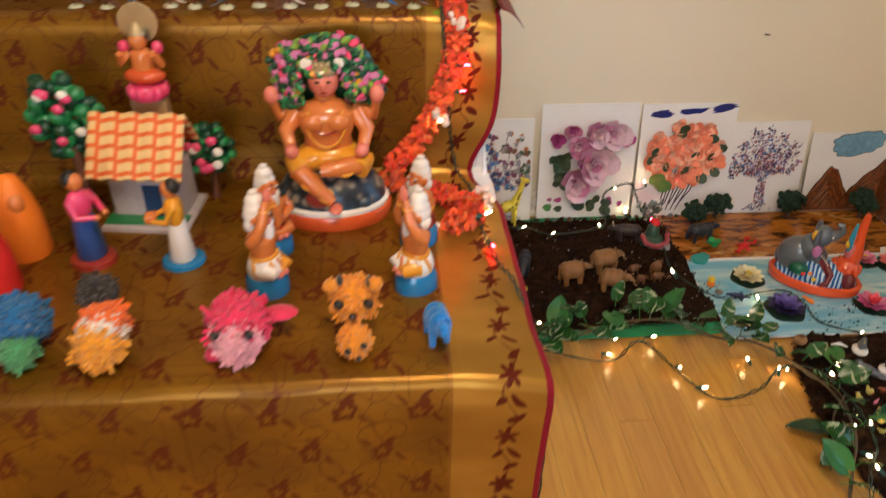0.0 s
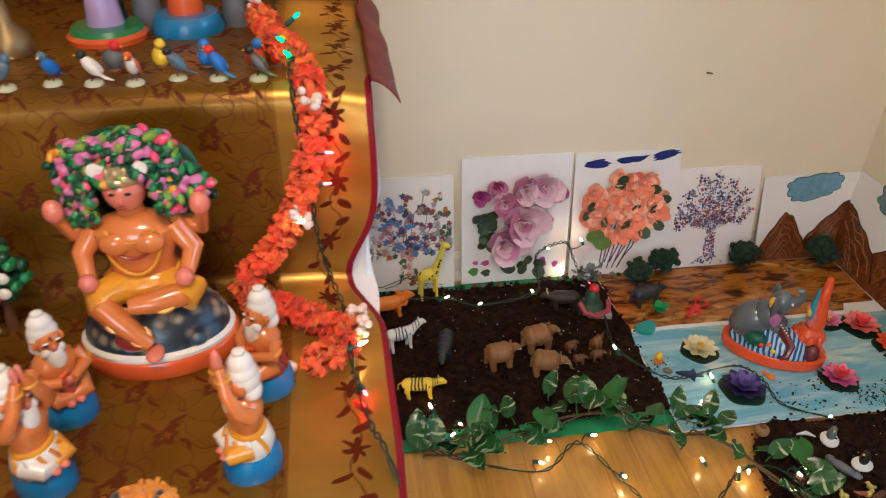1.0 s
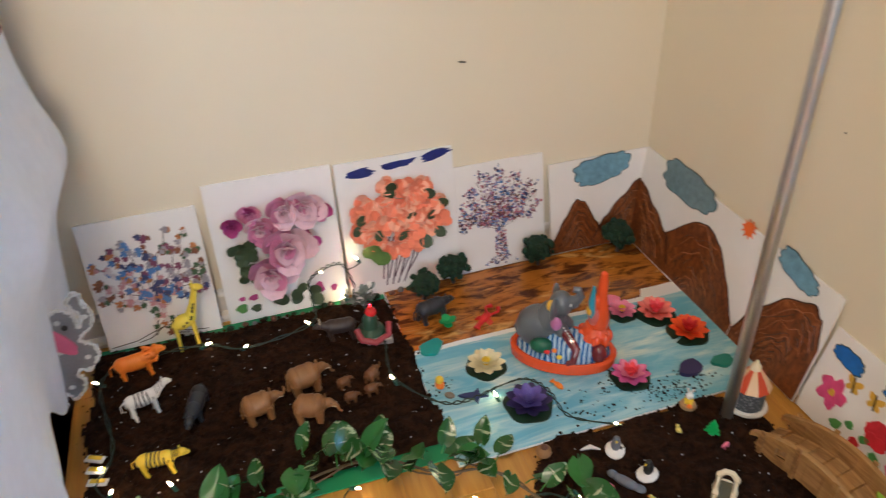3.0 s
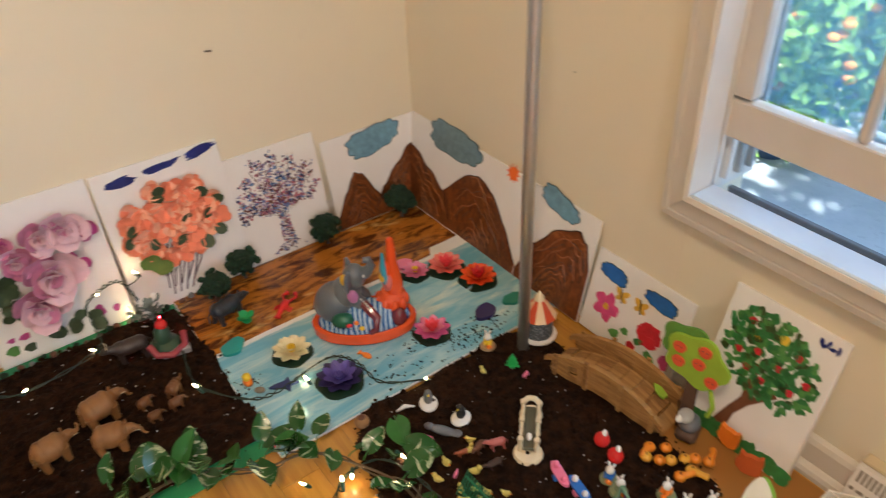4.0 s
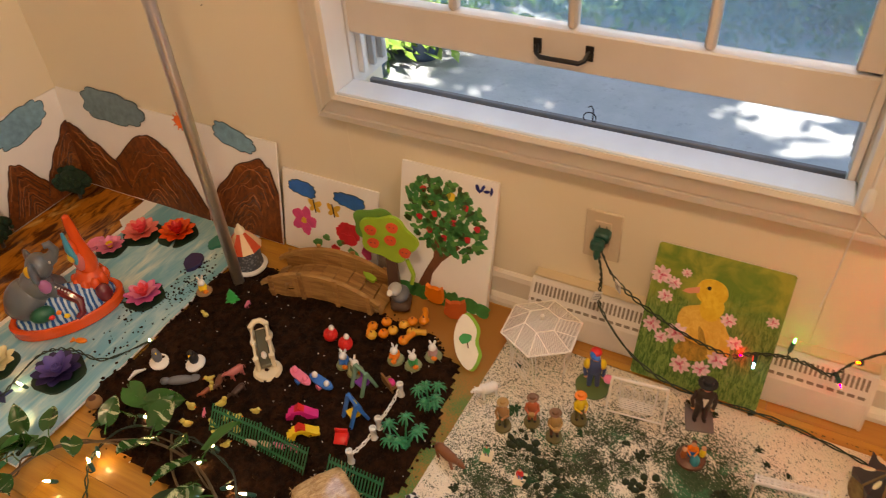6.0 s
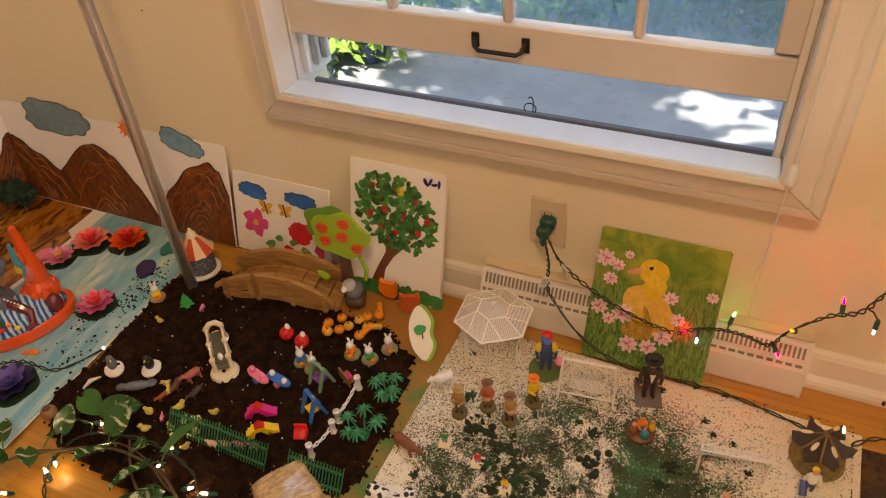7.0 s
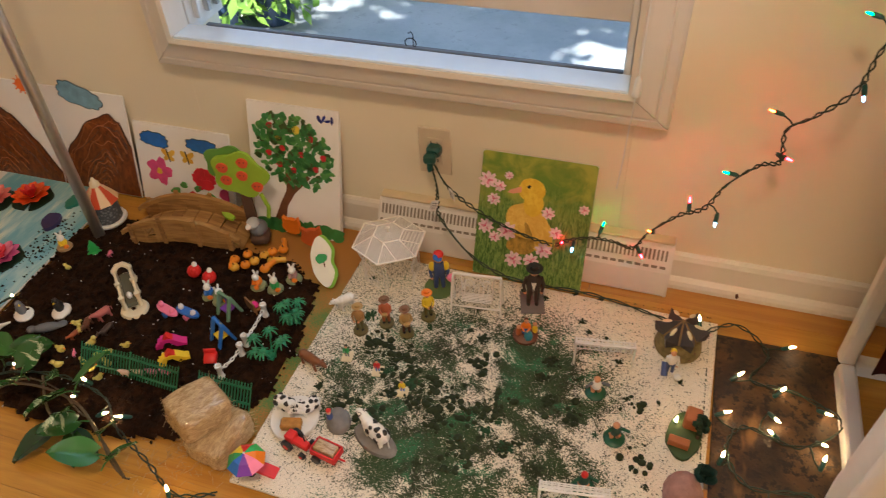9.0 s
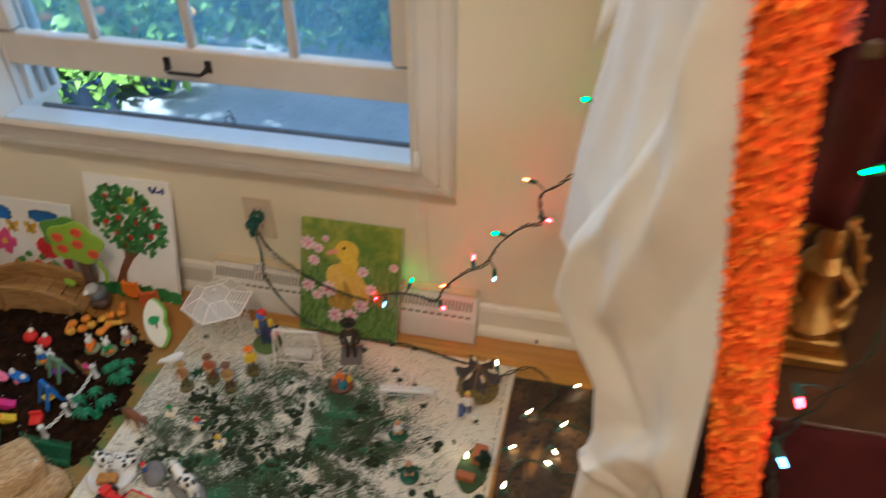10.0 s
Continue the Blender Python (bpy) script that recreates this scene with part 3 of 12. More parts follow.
for yy, sg in ((OPEN_Y1, -1), (OPEN_Y0, 1)):
    jb = Build().box((E_X + 0.08, yy + sg * 0.010, (OPEN_Z0 + OPEN_Z1) / 2), (0.155, 0.018, OPEN_Z1 - OPEN_Z0), WHITE_TRIM, bev=0.002)
    for k, dx in enumerate((0.012, 0.052, 0.090, 0.125)):
        jb.box((E_X + dx, yy + sg * 0.026, (OPEN_Z0 + OPEN_Z1) / 2 + 0.01), (0.012, 0.014, OPEN_Z1 - OPEN_Z0 - 0.03), WHITE_TRIM if k < 2 else GREYT, bev=0.002)
    jb.make("jamb", win)
Build().box((E_X + 0.08, CY, OPEN_Z1 - 0.012), (0.155, CW - 0.04, 0.02), WHITE_TRIM, bev=0.002).make("head", win)

SX = E_X + 0.030
SASH_Z = 0.568
Y0, Y1 = OPEN_Y0 + 0.020, OPEN_Y1 - 0.020
Z_TOP = 1.30
sash = Build()
sash.box((SX, CY, SASH_Z + 0.036), (0.034, Y1 - Y0, 0.072), mat("sash_paint", (0.62, 0.57, 0.51), 0.35, vary=0.06, scale=15), bev=0.003)
SASHP = MATS["sash_paint"]
sash.box((SX, Y0 + 0.024, (SASH_Z + Z_TOP) / 2 + 0.04), (0.034, 0.048, Z_TOP - SASH_Z - 0.075), SASHP, bev=0.003)
sash.box((SX, Y1 - 0.024, (SASH_Z + Z_TOP) / 2 + 0.04), (0.034, 0.048, Z_TOP - SASH_Z - 0.075), SASHP, bev=0.003)
sash.box((SX, CY, Z_TOP + 0.02), (0.034, Y1 - Y0, 0.05), SASHP, bev=0.003)
sash_ob = sash.make("sash", win)
MUNT = (0.949, 0.728, 0.507)
for my in MUNT:
    Build().box((SX, my, (SASH_Z + Z_TOP) / 2 + 0.033), (0.026, 0.017, Z_TOP - SASH_Z - 0.078), SASHP, bev=0.005).make("muntin", sash_ob)
gm = Nodes("window_pane")
gm.b.inputs["Base Color"].default_value = (0.95, 0.98, 1.0, 1)
gm.b.inputs["Roughness"].default_value = 0.03
gm.b.inputs["Transmission Weight"].default_value = 1.0
gm.b.inputs["IOR"].default_value = 1.45
gm.b.inputs["Specular IOR Level"].default_value = 0.5
PANE = gm.m
ys = [Y0 + 0.048, *sorted(MUNT), Y1 - 0.048]
for a, c in zip(ys, ys[1:]):
    p = Build().box((SX + 0.002, (a + c) / 2, (SASH_Z + Z_TOP) / 2 + 0.033), (0.003, c - a, Z_TOP - SASH_Z - 0.076), PANE, bev=0.0005).make("pane", sash_ob, smooth=0)
    p.visible_shadow = False
    # dusty insect screen outside; blue sky haze is put into its colours
dn = Nodes("dusty_screen_with_sky_haze")
tl_, tp_, mx_ = (dn.t.nodes.new("ShaderNodeBsdf" + k) for k in ("Translucent", "Transparent", "Diffuse"))
tl_.inputs[0].default_value = (0.40, 0.70, 0.86, 1)
mx_.inputs[0].default_value = (0.20, 0.28, 0.34, 1)
ms_, ma_ = dn.t.nodes.new("ShaderNodeMixShader"), dn.t.nodes.new("ShaderNodeMixShader")
ma_.inputs[0].default_value = 0.75
dn.link(mx_.outputs[0], ma_.inputs[1])
dn.link(tl_.outputs[0], ma_.inputs[2])
dn.link(dn.math("ADD", 0.13, dn.math("MULTIPLY", dn.noise(dn.coord(), 7, 5), 0.26)), ms_.inputs[0])
dn.link(tp_.outputs[0], ms_.inputs[1])
dn.link(ma_.outputs[0], ms_.inputs[2])
dn.link(ms_.outputs[0], dn.t.nodes["Material Output"].inputs[0])
SCREEN = dn.m
sc = Build().box((E_X + 0.112, CY, 1.10), (0.002, CW - 0.05, 0.98), SCREEN, bev=0.0002).make("insect_screen", win, smooth=0, label="dusty insect screen tinted with blue sky haze")
sc.visible_shadow = False
# pull handle on the bottom rail
hb = Build()
hy0, hy1, hz = 0.692, 0.784, SASH_Z + 0.036
hb.tube([(SX - 0.018, hy0, hz + 0.006), (SX - 0.034, hy0 + 0.004, hz - 0.004), (SX - 0.038, hy0 + 0.012, hz - 0.008), (SX - 0.038, hy1 - 0.012, hz - 0.008), (SX - 0.034, hy1 - 0.004, hz - 0.004), (SX - 0.018, hy1, hz + 0.006)], 0.0042, IRON, 8)
hb.box((SX - 0.019, hy0, hz + 0.003), (0.004, 0.014, 0.026), IRON)
hb.box((SX - 0.019, hy1, hz + 0.003), (0.004, 0.014, 0.026), IRON)
hb.make("handle", sash_ob, label="dark bronze pull handle")
# wire hook on the track, blind cord with its tassel
hk = Build().tube([(E_X + 0.068, 0.700 + 0.012 * math.cos(a), OPEN_Z0 + 0.013 + 0.011 * math.sin(a)) for a in np.linspace(-2.2, 4.2, 14)] + [(E_X + 0.068, 0.694, OPEN_Z0 + 0.031), (E_X + 0.068, 0.698, OPEN_Z0 + 0.038), (E_X + 0.068, 0.704, OPEN_Z0 + 0.034)], 0.0012, IRON, 6)
tagged(hk.make("wire_hook"), "small black wire hook standing on the window track", "hook")
cord = thing("blind_cord", pose(1.712, 0.236, 0), "thin white blind cord with a plastic tassel", "blind cord")
Build().tube([(0.02, 0.004, 1.5), (0.004, 0.0, 0.9), (0, 0, 0.50), (0.002, 0.004, 0.40), (0.0, 0.006, 0.33), (0.004, 0.010, 0.27)], 0.0013, PVC, 6).make("cord", cord)
Build().lathe([(0.002, 0.515), (0.006, 0.510), (0.008, 0.482), (0.0075, 0.478), (0.001, 0.478)], PVC, seg=10).make("tassel", cord)

# ---------------- outside ----------------
CONC = Nodes("patio_concrete")
o = CONC.coord()
cc = CONC.mix(CONC.step(CONC.noise(o, 2.2, 5, 0.65), 0.3, 0.7), (0.30, 0.35, 0.37), (0.42, 0.46, 0.48))
cc = CONC.mix(CONC.math("MULTIPLY", CONC.step(CONC.noise(o, 22, 5, 0.7), 0.55, 0.7), 0.5), cc, (0.24, 0.27, 0.28))
CONC.bump(CONC.noise(o, 60, 5), 0.3, 0.004)
CONC = CONC.done(cc, 0.85)
tagged(Build().box((0.0, 0.0, -0.41), (400.0, 400.0, 0.12), CONC, bev=0.001).make("ground"), "grey concrete patio outside the window", "ground", kind="structure")


# ---------------- foliage outside ----------------
LEAF_A = mat("hedge_leaf", (0.09, 0.20, 0.045), 0.28, vary=0.5, scale=6)
LEAF_B = mat("sunny_leaf", (0.20, 0.36, 0.06), 0.28, vary=0.4, scale=6)
BARK = mat("bark", (0.10, 0.07, 0.05), 0.9, vary=0.3, scale=20, bump=0.6)


def leaves(n, centre, spread, size, m, seed, floor_z=-0.1, gaps=()):
    rnd = random.Random(seed)
    b = Build()
    for _ in range(n):
        while True:
            p = [rnd.gauss(0, 0.42) for _ in range(3)]
            if sum(x * x for x in p) < 1.2:
                break
        c = [centre[i] + spread[i] * p[i] for i in range(3)]
        c[2] = max(c[2], floor_z + 0.02)
        if any((c[0] - gx_) ** 2 + (c[1] - gy_) ** 2 < gr_ ** 2 for gx_, gy_, gr_ in gaps):
            continue
        s = size * rnd.uniform(0.6, 1.4)
        t = pose(*c, rnd.uniform(-70, 70), rnd.uniform(-70, 70), rnd.uniform(0, 360))
        b.add([(-s, 0, 0), (-0.2 * s, -0.42 * s, 0.08 * s), (s, 0, 0), (-0.2 * s, 0.42 * s, 0.08 * s)], [(0, 1, 2, 3)], m, t)
    return b


for k, (cx, cy, h, w) in enumerate(((4.5, 5.2, 1.9, 0.85), (4.5, 4.0, 2.1, 0.9), (4.5, 2.9, 2.2, 0.9), (4.52, 1.8, 2.2, 0.9), (4.52, 0.7, 2.2, 0.9), (4.54, -0.5, 2.1, 0.9), (4.6, -1.7, 2.1, 0.9))):
    sh = thing("shrub", pose(cx, cy, -0.35), "leafy green garden shrub at the patio's edge", "shrub", "shrubs beyond the patio")
    sb = Build()
    for j in range(5):
        a = j * 1.26 + k
        sb.tube([(0.05 * math.cos(a), 0.05 * math.sin(a), 0), (0.2 * math.cos(a), 0.2 * math.sin(a), h * 0.4), (0.45 * math.cos(a), 0.45 * math.sin(a), h * 0.75)], [0.025, 0.018, 0.006], BARK, 6)
    sb.make("trunk", sh)
    leaves(9000, (-0.12, 0, h * 0.24), (w * 0.58, w * 1.3, h * 0.62), 0.036, (LEAF_A, LEAF_B)[k % 2], 40 + k, 0.0).make("crown", sh, smooth=0)
# unseen tree, added to shade most of the patio; crown openings make sun patches
CROWN_GAPS = ((-0.65, 3.25, 0.40), (-0.30, 2.9, 0.24))
tr = thing("tree", pose(3.1, -5.5, -0.35), "tall unseen garden tree added to shade the patio, with a wide open crown", "tree")
tb = Build().tube([(0, 0, 0), (0.1, 0.2, 1.5), (0.0, 0.5, 3.0)], [0.16, 0.13, 0.10], BARK, 10)
for a, l in ((0.4, 1.9), (1.6, 2.4), (2.6, 1.8), (4.0, 1.5), (5.4, 1.8)):
    tb.tube([(0, 0.45, 2.8), (0.5 * l * math.cos(a), 0.45 + 0.5 * l * math.sin(a), 3.5), (l * math.cos(a), 0.45 + l * math.sin(a), 4.2)], [0.08, 0.05, 0.015], BARK, 6)
tb.make("trunk", tr)
leaves(4600, (-0.75, 2.4, 4.3), (1.25, 3.1, 1.0), 0.11, LEAF_A, 77, 2.2, CROWN_GAPS).make("crown", tr, smooth=0)
leaves(900, (-0.7, 3.7, 4.3), (1.3, 1.0, 0.5), 0.12, LEAF_A, 78, 2.2, CROWN_GAPS).make("crown", tr, smooth=0)
# potted marigolds
POT = mat("dark_blue_pot", (0.03, 0.06, 0.12), 0.5)
MARI = mat("marigold_petals", (0.85, 0.30, 0.02), 0.6)
for k, (px, py, s) in enumerate(((3.12, 2.10, 1.1), (3.40, 1.95, 0.9), (3.0, 2.42, 1.3), (3.45, 2.35, 1.4), (3.72, 2.05, 1.2), (3.2, 2.75, 1.3))):
    pt = thing("potted_plant", pose(px, py, -0.35), "bushy green plant with orange flowers in a dark pot", "potted plant", "pots on the patio")
    Build().lathe([(0.08 * s, 0), (0.12 * s, 0.17 * s), (0.13 * s, 0.17 * s), (0.13 * s, 0.20 * s), (0.11 * s, 0.20 * s), (0.10 * s, 0.16 * s), (0.0, 0.16 * s)], POT, seg=20).make("pot", pt)
    leaves(620, (0, 0, 0.30 * s), (0.27 * s, 0.27 * s, 0.30 * s), 0.040, LEAF_B, 90 + k, 0.02).make("foliage", pt, smooth=0)
    rnd = random.Random(k)
    for _ in range(9):
        Build().ell((rnd.uniform(-0.2, 0.2) * s, rnd.uniform(-0.2, 0.2) * s, rnd.uniform(0.36, 0.56) * s), (0.026, 0.026, 0.018), MARI, seg=8, ring=5).make("flower", pt)

# ---------------- stepped stand with its gold cloth ----------------
Z1, Z2, Z3 = 0.552, 0.868, 1.19
YF, YB, YT = 0.825, 1.420, 1.93
X_L = -1.30
stand = thing("display_steps", pose(0, 0, 0), "stepped wooden display stand hidden under gold cloth", "display stand")
WOODP = mat("plain_plywood", (0.45, 0.30, 0.16), 0.7, vary=0.2, scale=20)
for k, (y0, z1) in enumerate(((YF + 0.012, Z1), (YB + 0.012, Z2), (YT + 0.012, Z3))):
    Build().box(((X_L + 0.235) / 2, (y0 + 2.14) / 2, z1 / 2 - 0.004), (0.235 - X_L, 2.14 - y0, z1 - 0.012), WOODP, bev=0.004).make("step", stand)
# the path of the cloth: down from the top step to the floor
PATHV = [(2.10, Z3), (YT + 0.02, Z3), (YT, Z3 - 0.02), (YT - 0.004, Z2 + 0.05), (YT - 0.012, Z2 + 0.010), (YT - 0.035, Z2), (YB + 0.022, Z2), (YB + 0.006, Z2 - 0.006), (YB, Z2 - 0.022), (YB - 0.004, Z1 + 0.06), (YB - 0.010, Z1 + 0.016), (YB - 0.034, Z1 + 0.002), (YF + 0.030, Z1), (YF + 0.010, Z1 - 0.004), (YF + 0.001, Z1 - 0.016), (YF - 0.004, Z1 - 0.04), (YF - 0.010, 0.02), (YF - 0.014, 0.006)]
cum = [0.0]
for p, q in zip(PATHV, PATHV[1:]):
    cum.append(cum[-1] + math.hypot(q[0] - p[0], q[1] - p[1]))


def cloth_at(s):
    for i in range(len(cum) - 1):
        if s <= cum[i + 1] + 1e-9:
            k = (s - cum[i]) / (cum[i + 1] - cum[i])
            return PATHV[i][0] + k * (PATHV[i + 1][0] - PATHV[i][0]), PATHV[i][1] + k * (PATHV[i + 1][1] - PATHV[i][1])
    return PATHV[-1]


STOPS = sorted(set([round(c, 5) for c in cum] + [round(x, 5) for x in np.arange(0, cum[-1], 0.02)]))
XS = [X_L + 0.04 * i for i in range(int((0.18 - X_L) / 0.04))] + [0.18 + 0.0073 * i for i in range(20)]
XS = [x for x in XS if x < 0.3225] + [0.3225]

S_RISE, S_FOOT = cum[8] + 0.10, cum[10]


def cloth_point(x, s):
    y, z = cloth_at(s)
    free = max(0.0, (x - 0.20) / 0.12)
    y += 0.004 * nz(x, s, 1.0, 7.0) + free * (0.012 * nz(3.0, s, 2.0, 9.0) - 0.006)
    z += 0.003 * nz(x, s, 5.0, 8.0) + free * 0.008 * nz(1.0, s, 8.0, 11.0) - 0.010 * free ** 2
    if z < 0.004:
        z = 0.004
    x2 = x + free * (0.006 + 0.010 * nz(7.0, s, 3.0, 5.0))
    side = min(1.0, max(0.0, (x - 0.10) / 0.2))
    x2 += side * (-0.044 * math.exp(-((s - S_FOOT) / 0.075) ** 2) + 0.016 * (s < S_RISE - 0.15) * min(1.0, (S_RISE - 0.15 - s) * 20))
    return (x2, y - 0.004, z + 0.004)


cb = Build()
W = len(XS)
cb.add([cloth_point(x, s) for s in STOPS for x in XS], [(j * W + i, j * W + i + 1, (j + 1) * W + i + 1, (j + 1) * W + i) for j in range(len(STOPS) - 1) for i in range(W - 1)], BROCADE)
cb.uv = [(x, s) for s in STOPS for x in XS]
cl = cb.make("gold_cloth", smooth=80)
so_ = cl.modifiers.new("thickness", "SOLIDIFY")
so_.thickness, so_.offset = 0.0015, -1
re_ = sheet(lambda u, v: (0.328 + 0.040 * u + 0.006 * nz(v, 1, 2, 5), YB - 0.004 + 0.50 * v - 0.012 * u, Z2 + 0.0095 - 0.030 * u * u + 0.004 * nz(u, v, 3, 8)), 8, 40, mat("dark_red_selvedge", (0.16, 0.010, 0.018), 0.55, vary=0.2, scale=60)).make("red_cloth_edge", smooth=80)
re_.modifiers.new("thickness", "SOLIDIFY").thickness = 0.0012
tagged(re_, "frayed dark red cloth edge over the second step", "cloth")
tagged(cl, "gold brocade silk cloth with dark red flowers and a red selvedge", "cloth")

# white sheet hanging down the stand's side
def side_point(u, v):
    y = 0.90 + u * 1.22
    top = Z1 - 0.012 if y < YB else Z2 - 0.012
    top = Z1 - 0.012 + (Z2 - Z1) * min(1, max(0, (y - YB + 0.01) / 0.03))
    z = 0.004 + (top - 0.004) * v
    k = min(1.0, max(0.0, (y - 1.42) / 0.30))
    foot = 0.320 - 0.098 * k
    x = foot + (0.312 - foot) * min(1.0, v * 1.25) ** 0.8
    x += 0.058 * k ** 3 * math.exp(-((v - 0.62) / 0.13) ** 2)
    x += 0.011 * nz(y, 0.5, 0, 9.0) * (1 - 0.6 * v) + 0.007 * math.sin(y * 30 + 2 * nz(y, z, 0, 3)) * (1 - 0.5 * v)
    return (x, y, z)


sd = sheet(side_point, 120, 24, SHEET).make("white_sheet", smooth=80)
sm = sd.modifiers.new("thickness", "SOLIDIFY")
sm.thickness = 0.0015
tagged(sd, "white cotton sheet hanging in folds beside the steps", "sheet")



def corner_point(u, v):
    """Lies on the first step, then climbs the second."""
    x = 0.17 + (0.145 + 0.008 * math.sin(7 * v)) * u
    if v < 0.4:
        return (x, 1.28 + (YB + 0.008 - 1.28) * v / 0.4, Z1 - 0.004 + 0.002 * math.sin(12 * u))
    return (x, YB + 0.008 - 0.006 * u + 0.003 * math.sin(20 * u + 5 * v), Z1 - 0.004 + (Z2 - Z1 - 0.02) * (v - 0.4) / 0.6)


rt = sheet(corner_point, 24, 40, SHEET).make("white_sheet", smooth=80)
rt.modifiers.new("thickness", "SOLIDIFY").thickness = 0.0015
tagged(rt, "folded front corner of the white sheet behind the gold cloth", "sheet")


# ---------------- floor layers ----------------
def layer(name, x0, x1, y0, y1, z, m, label, category, thick=0.004, wav=0.002):
    return tagged(Build().box(((x0 + x1) / 2, (y0 + y1) / 2, z + thick / 2), (x1 - x0, y1 - y0, thick), m, bev=0.001).make(name), label, category)


layer("green_board", 0.285, 0.998, 1.515, 2.108, 0.002, GREENCARD, "green poster board under the dark soil", "board")
river = thing("river_poster", pose(1.355, 1.79, 0.0065), "white poster painted with a blue river and brown bank", "poster")
Build().box((0, 0, 0.002), (0.735, 0.61, 0.004), CARD, bev=0.0005).make("sheet", river)


def strip(m, xa, xb, lo, hi, z, seed, name, label=""):
    n = 40
    top = [(xa + (xb - xa) * i / n, hi(i / n)) for i in range(n + 1)]
    bot = [(xa + (xb - xa) * i / n, lo(i / n)) for i in range(n + 1)]
    Build().prism(bot + top[::-1], 0.0012, m, pose(0, 0, z)).make(name, river, smooth=0, label=label)


bank = lambda k: 0.055 + 0.010 * nz(k, 0, 3, 6.0)
strip(RIVER, -0.366, 0.366, lambda k: -0.303, lambda k: bank(k) - 0.016 + 0.004 * nz(k, 4, 0, 20), 0.004, 1, "river", "streaky blue and white painted water")
strip(EARTH, -0.366, 0.362, lambda k: bank(k) + (0.03 if k > 0.86 else 0), lambda k: 0.303, 0.004, 2, "bank", "glossy streaky brown painted ground")
# painted paper under the garden soil
OCHRE = Nodes("green_sprayed_paper")
oo = OCHRE.coord()
sepo = OCHRE.t.nodes.new("ShaderNodeSeparateXYZ")
OCHRE.link(oo, sepo.inputs[0])
spr = OCHRE.math("ADD", OCHRE.noise(oo, 300, 3, 0.8), OCHRE.math("MULTIPLY", OCHRE.noise(oo, 12, 3), 0.8))
grn = OCHRE.math("MULTIPLY", OCHRE.step(spr, 0.72, 1.0), OCHRE.math("SUBTRACT", 1.0, OCHRE.step(sepo.outputs[0], -0.02, 0.16)))
oc = OCHRE.mix(grn, (0.36, 0.16, 0.028), (0.07, 0.19, 0.04))
OCHRE = OCHRE.done(oc, 0.7)
tagged(Build().box((0, 0, 0.002), (0.58, 0.34, 0.003), OCHRE, bev=0.0005).make("painted_paper", at=pose(1.455, 0.945, 0.002)), "tan paper sprayed with green paint under the soil", "paper")
tagged(Build().box((0, 0, 0.003), (0.612, 0.775, 0.005), FLOCK, bev=0.001).make("flocked_board", at=pose(1.366, 0.398, 0.005, 0, 0, -1.2)), "white foam board scattered with green sawdust grass", "board")
MULCH = Nodes("printed_earth_mat")
mo = MULCH.coord()
mc = MULCH.mix(MULCH.step(MULCH.noise(mo, 9, 5, 0.6), 0.38, 0.66), (0.030, 0.016, 0.009), (0.115, 0.058, 0.020))
mc = MULCH.mix(MULCH.step(MULCH.noise(mo, 70, 4, 0.7), 0.50, 0.60), mc, (0.016, 0.010, 0.007))
mc = MULCH.mix(MULCH.step(MULCH.noise(MULCH.mapped(mo, (3.5, 9, 1), (2, 1, 0)), 1.0, 4, 0.6), 0.60, 0.70), mc, (0.30, 0.15, 0.045))
MULCH.bump(MULCH.noise(mo, 160, 4), 0.5, 0.003)
MULCH = MULCH.done(mc, 0.65)
tagged(Build().box((0, 0, 0.002), (0.58, 0.232, 0.004), MULCH, bev=0.001).make("earth_mat", at=pose(1.35, -0.112, 0.002)), "brown mottled mat lying on the oak floor", "mat")


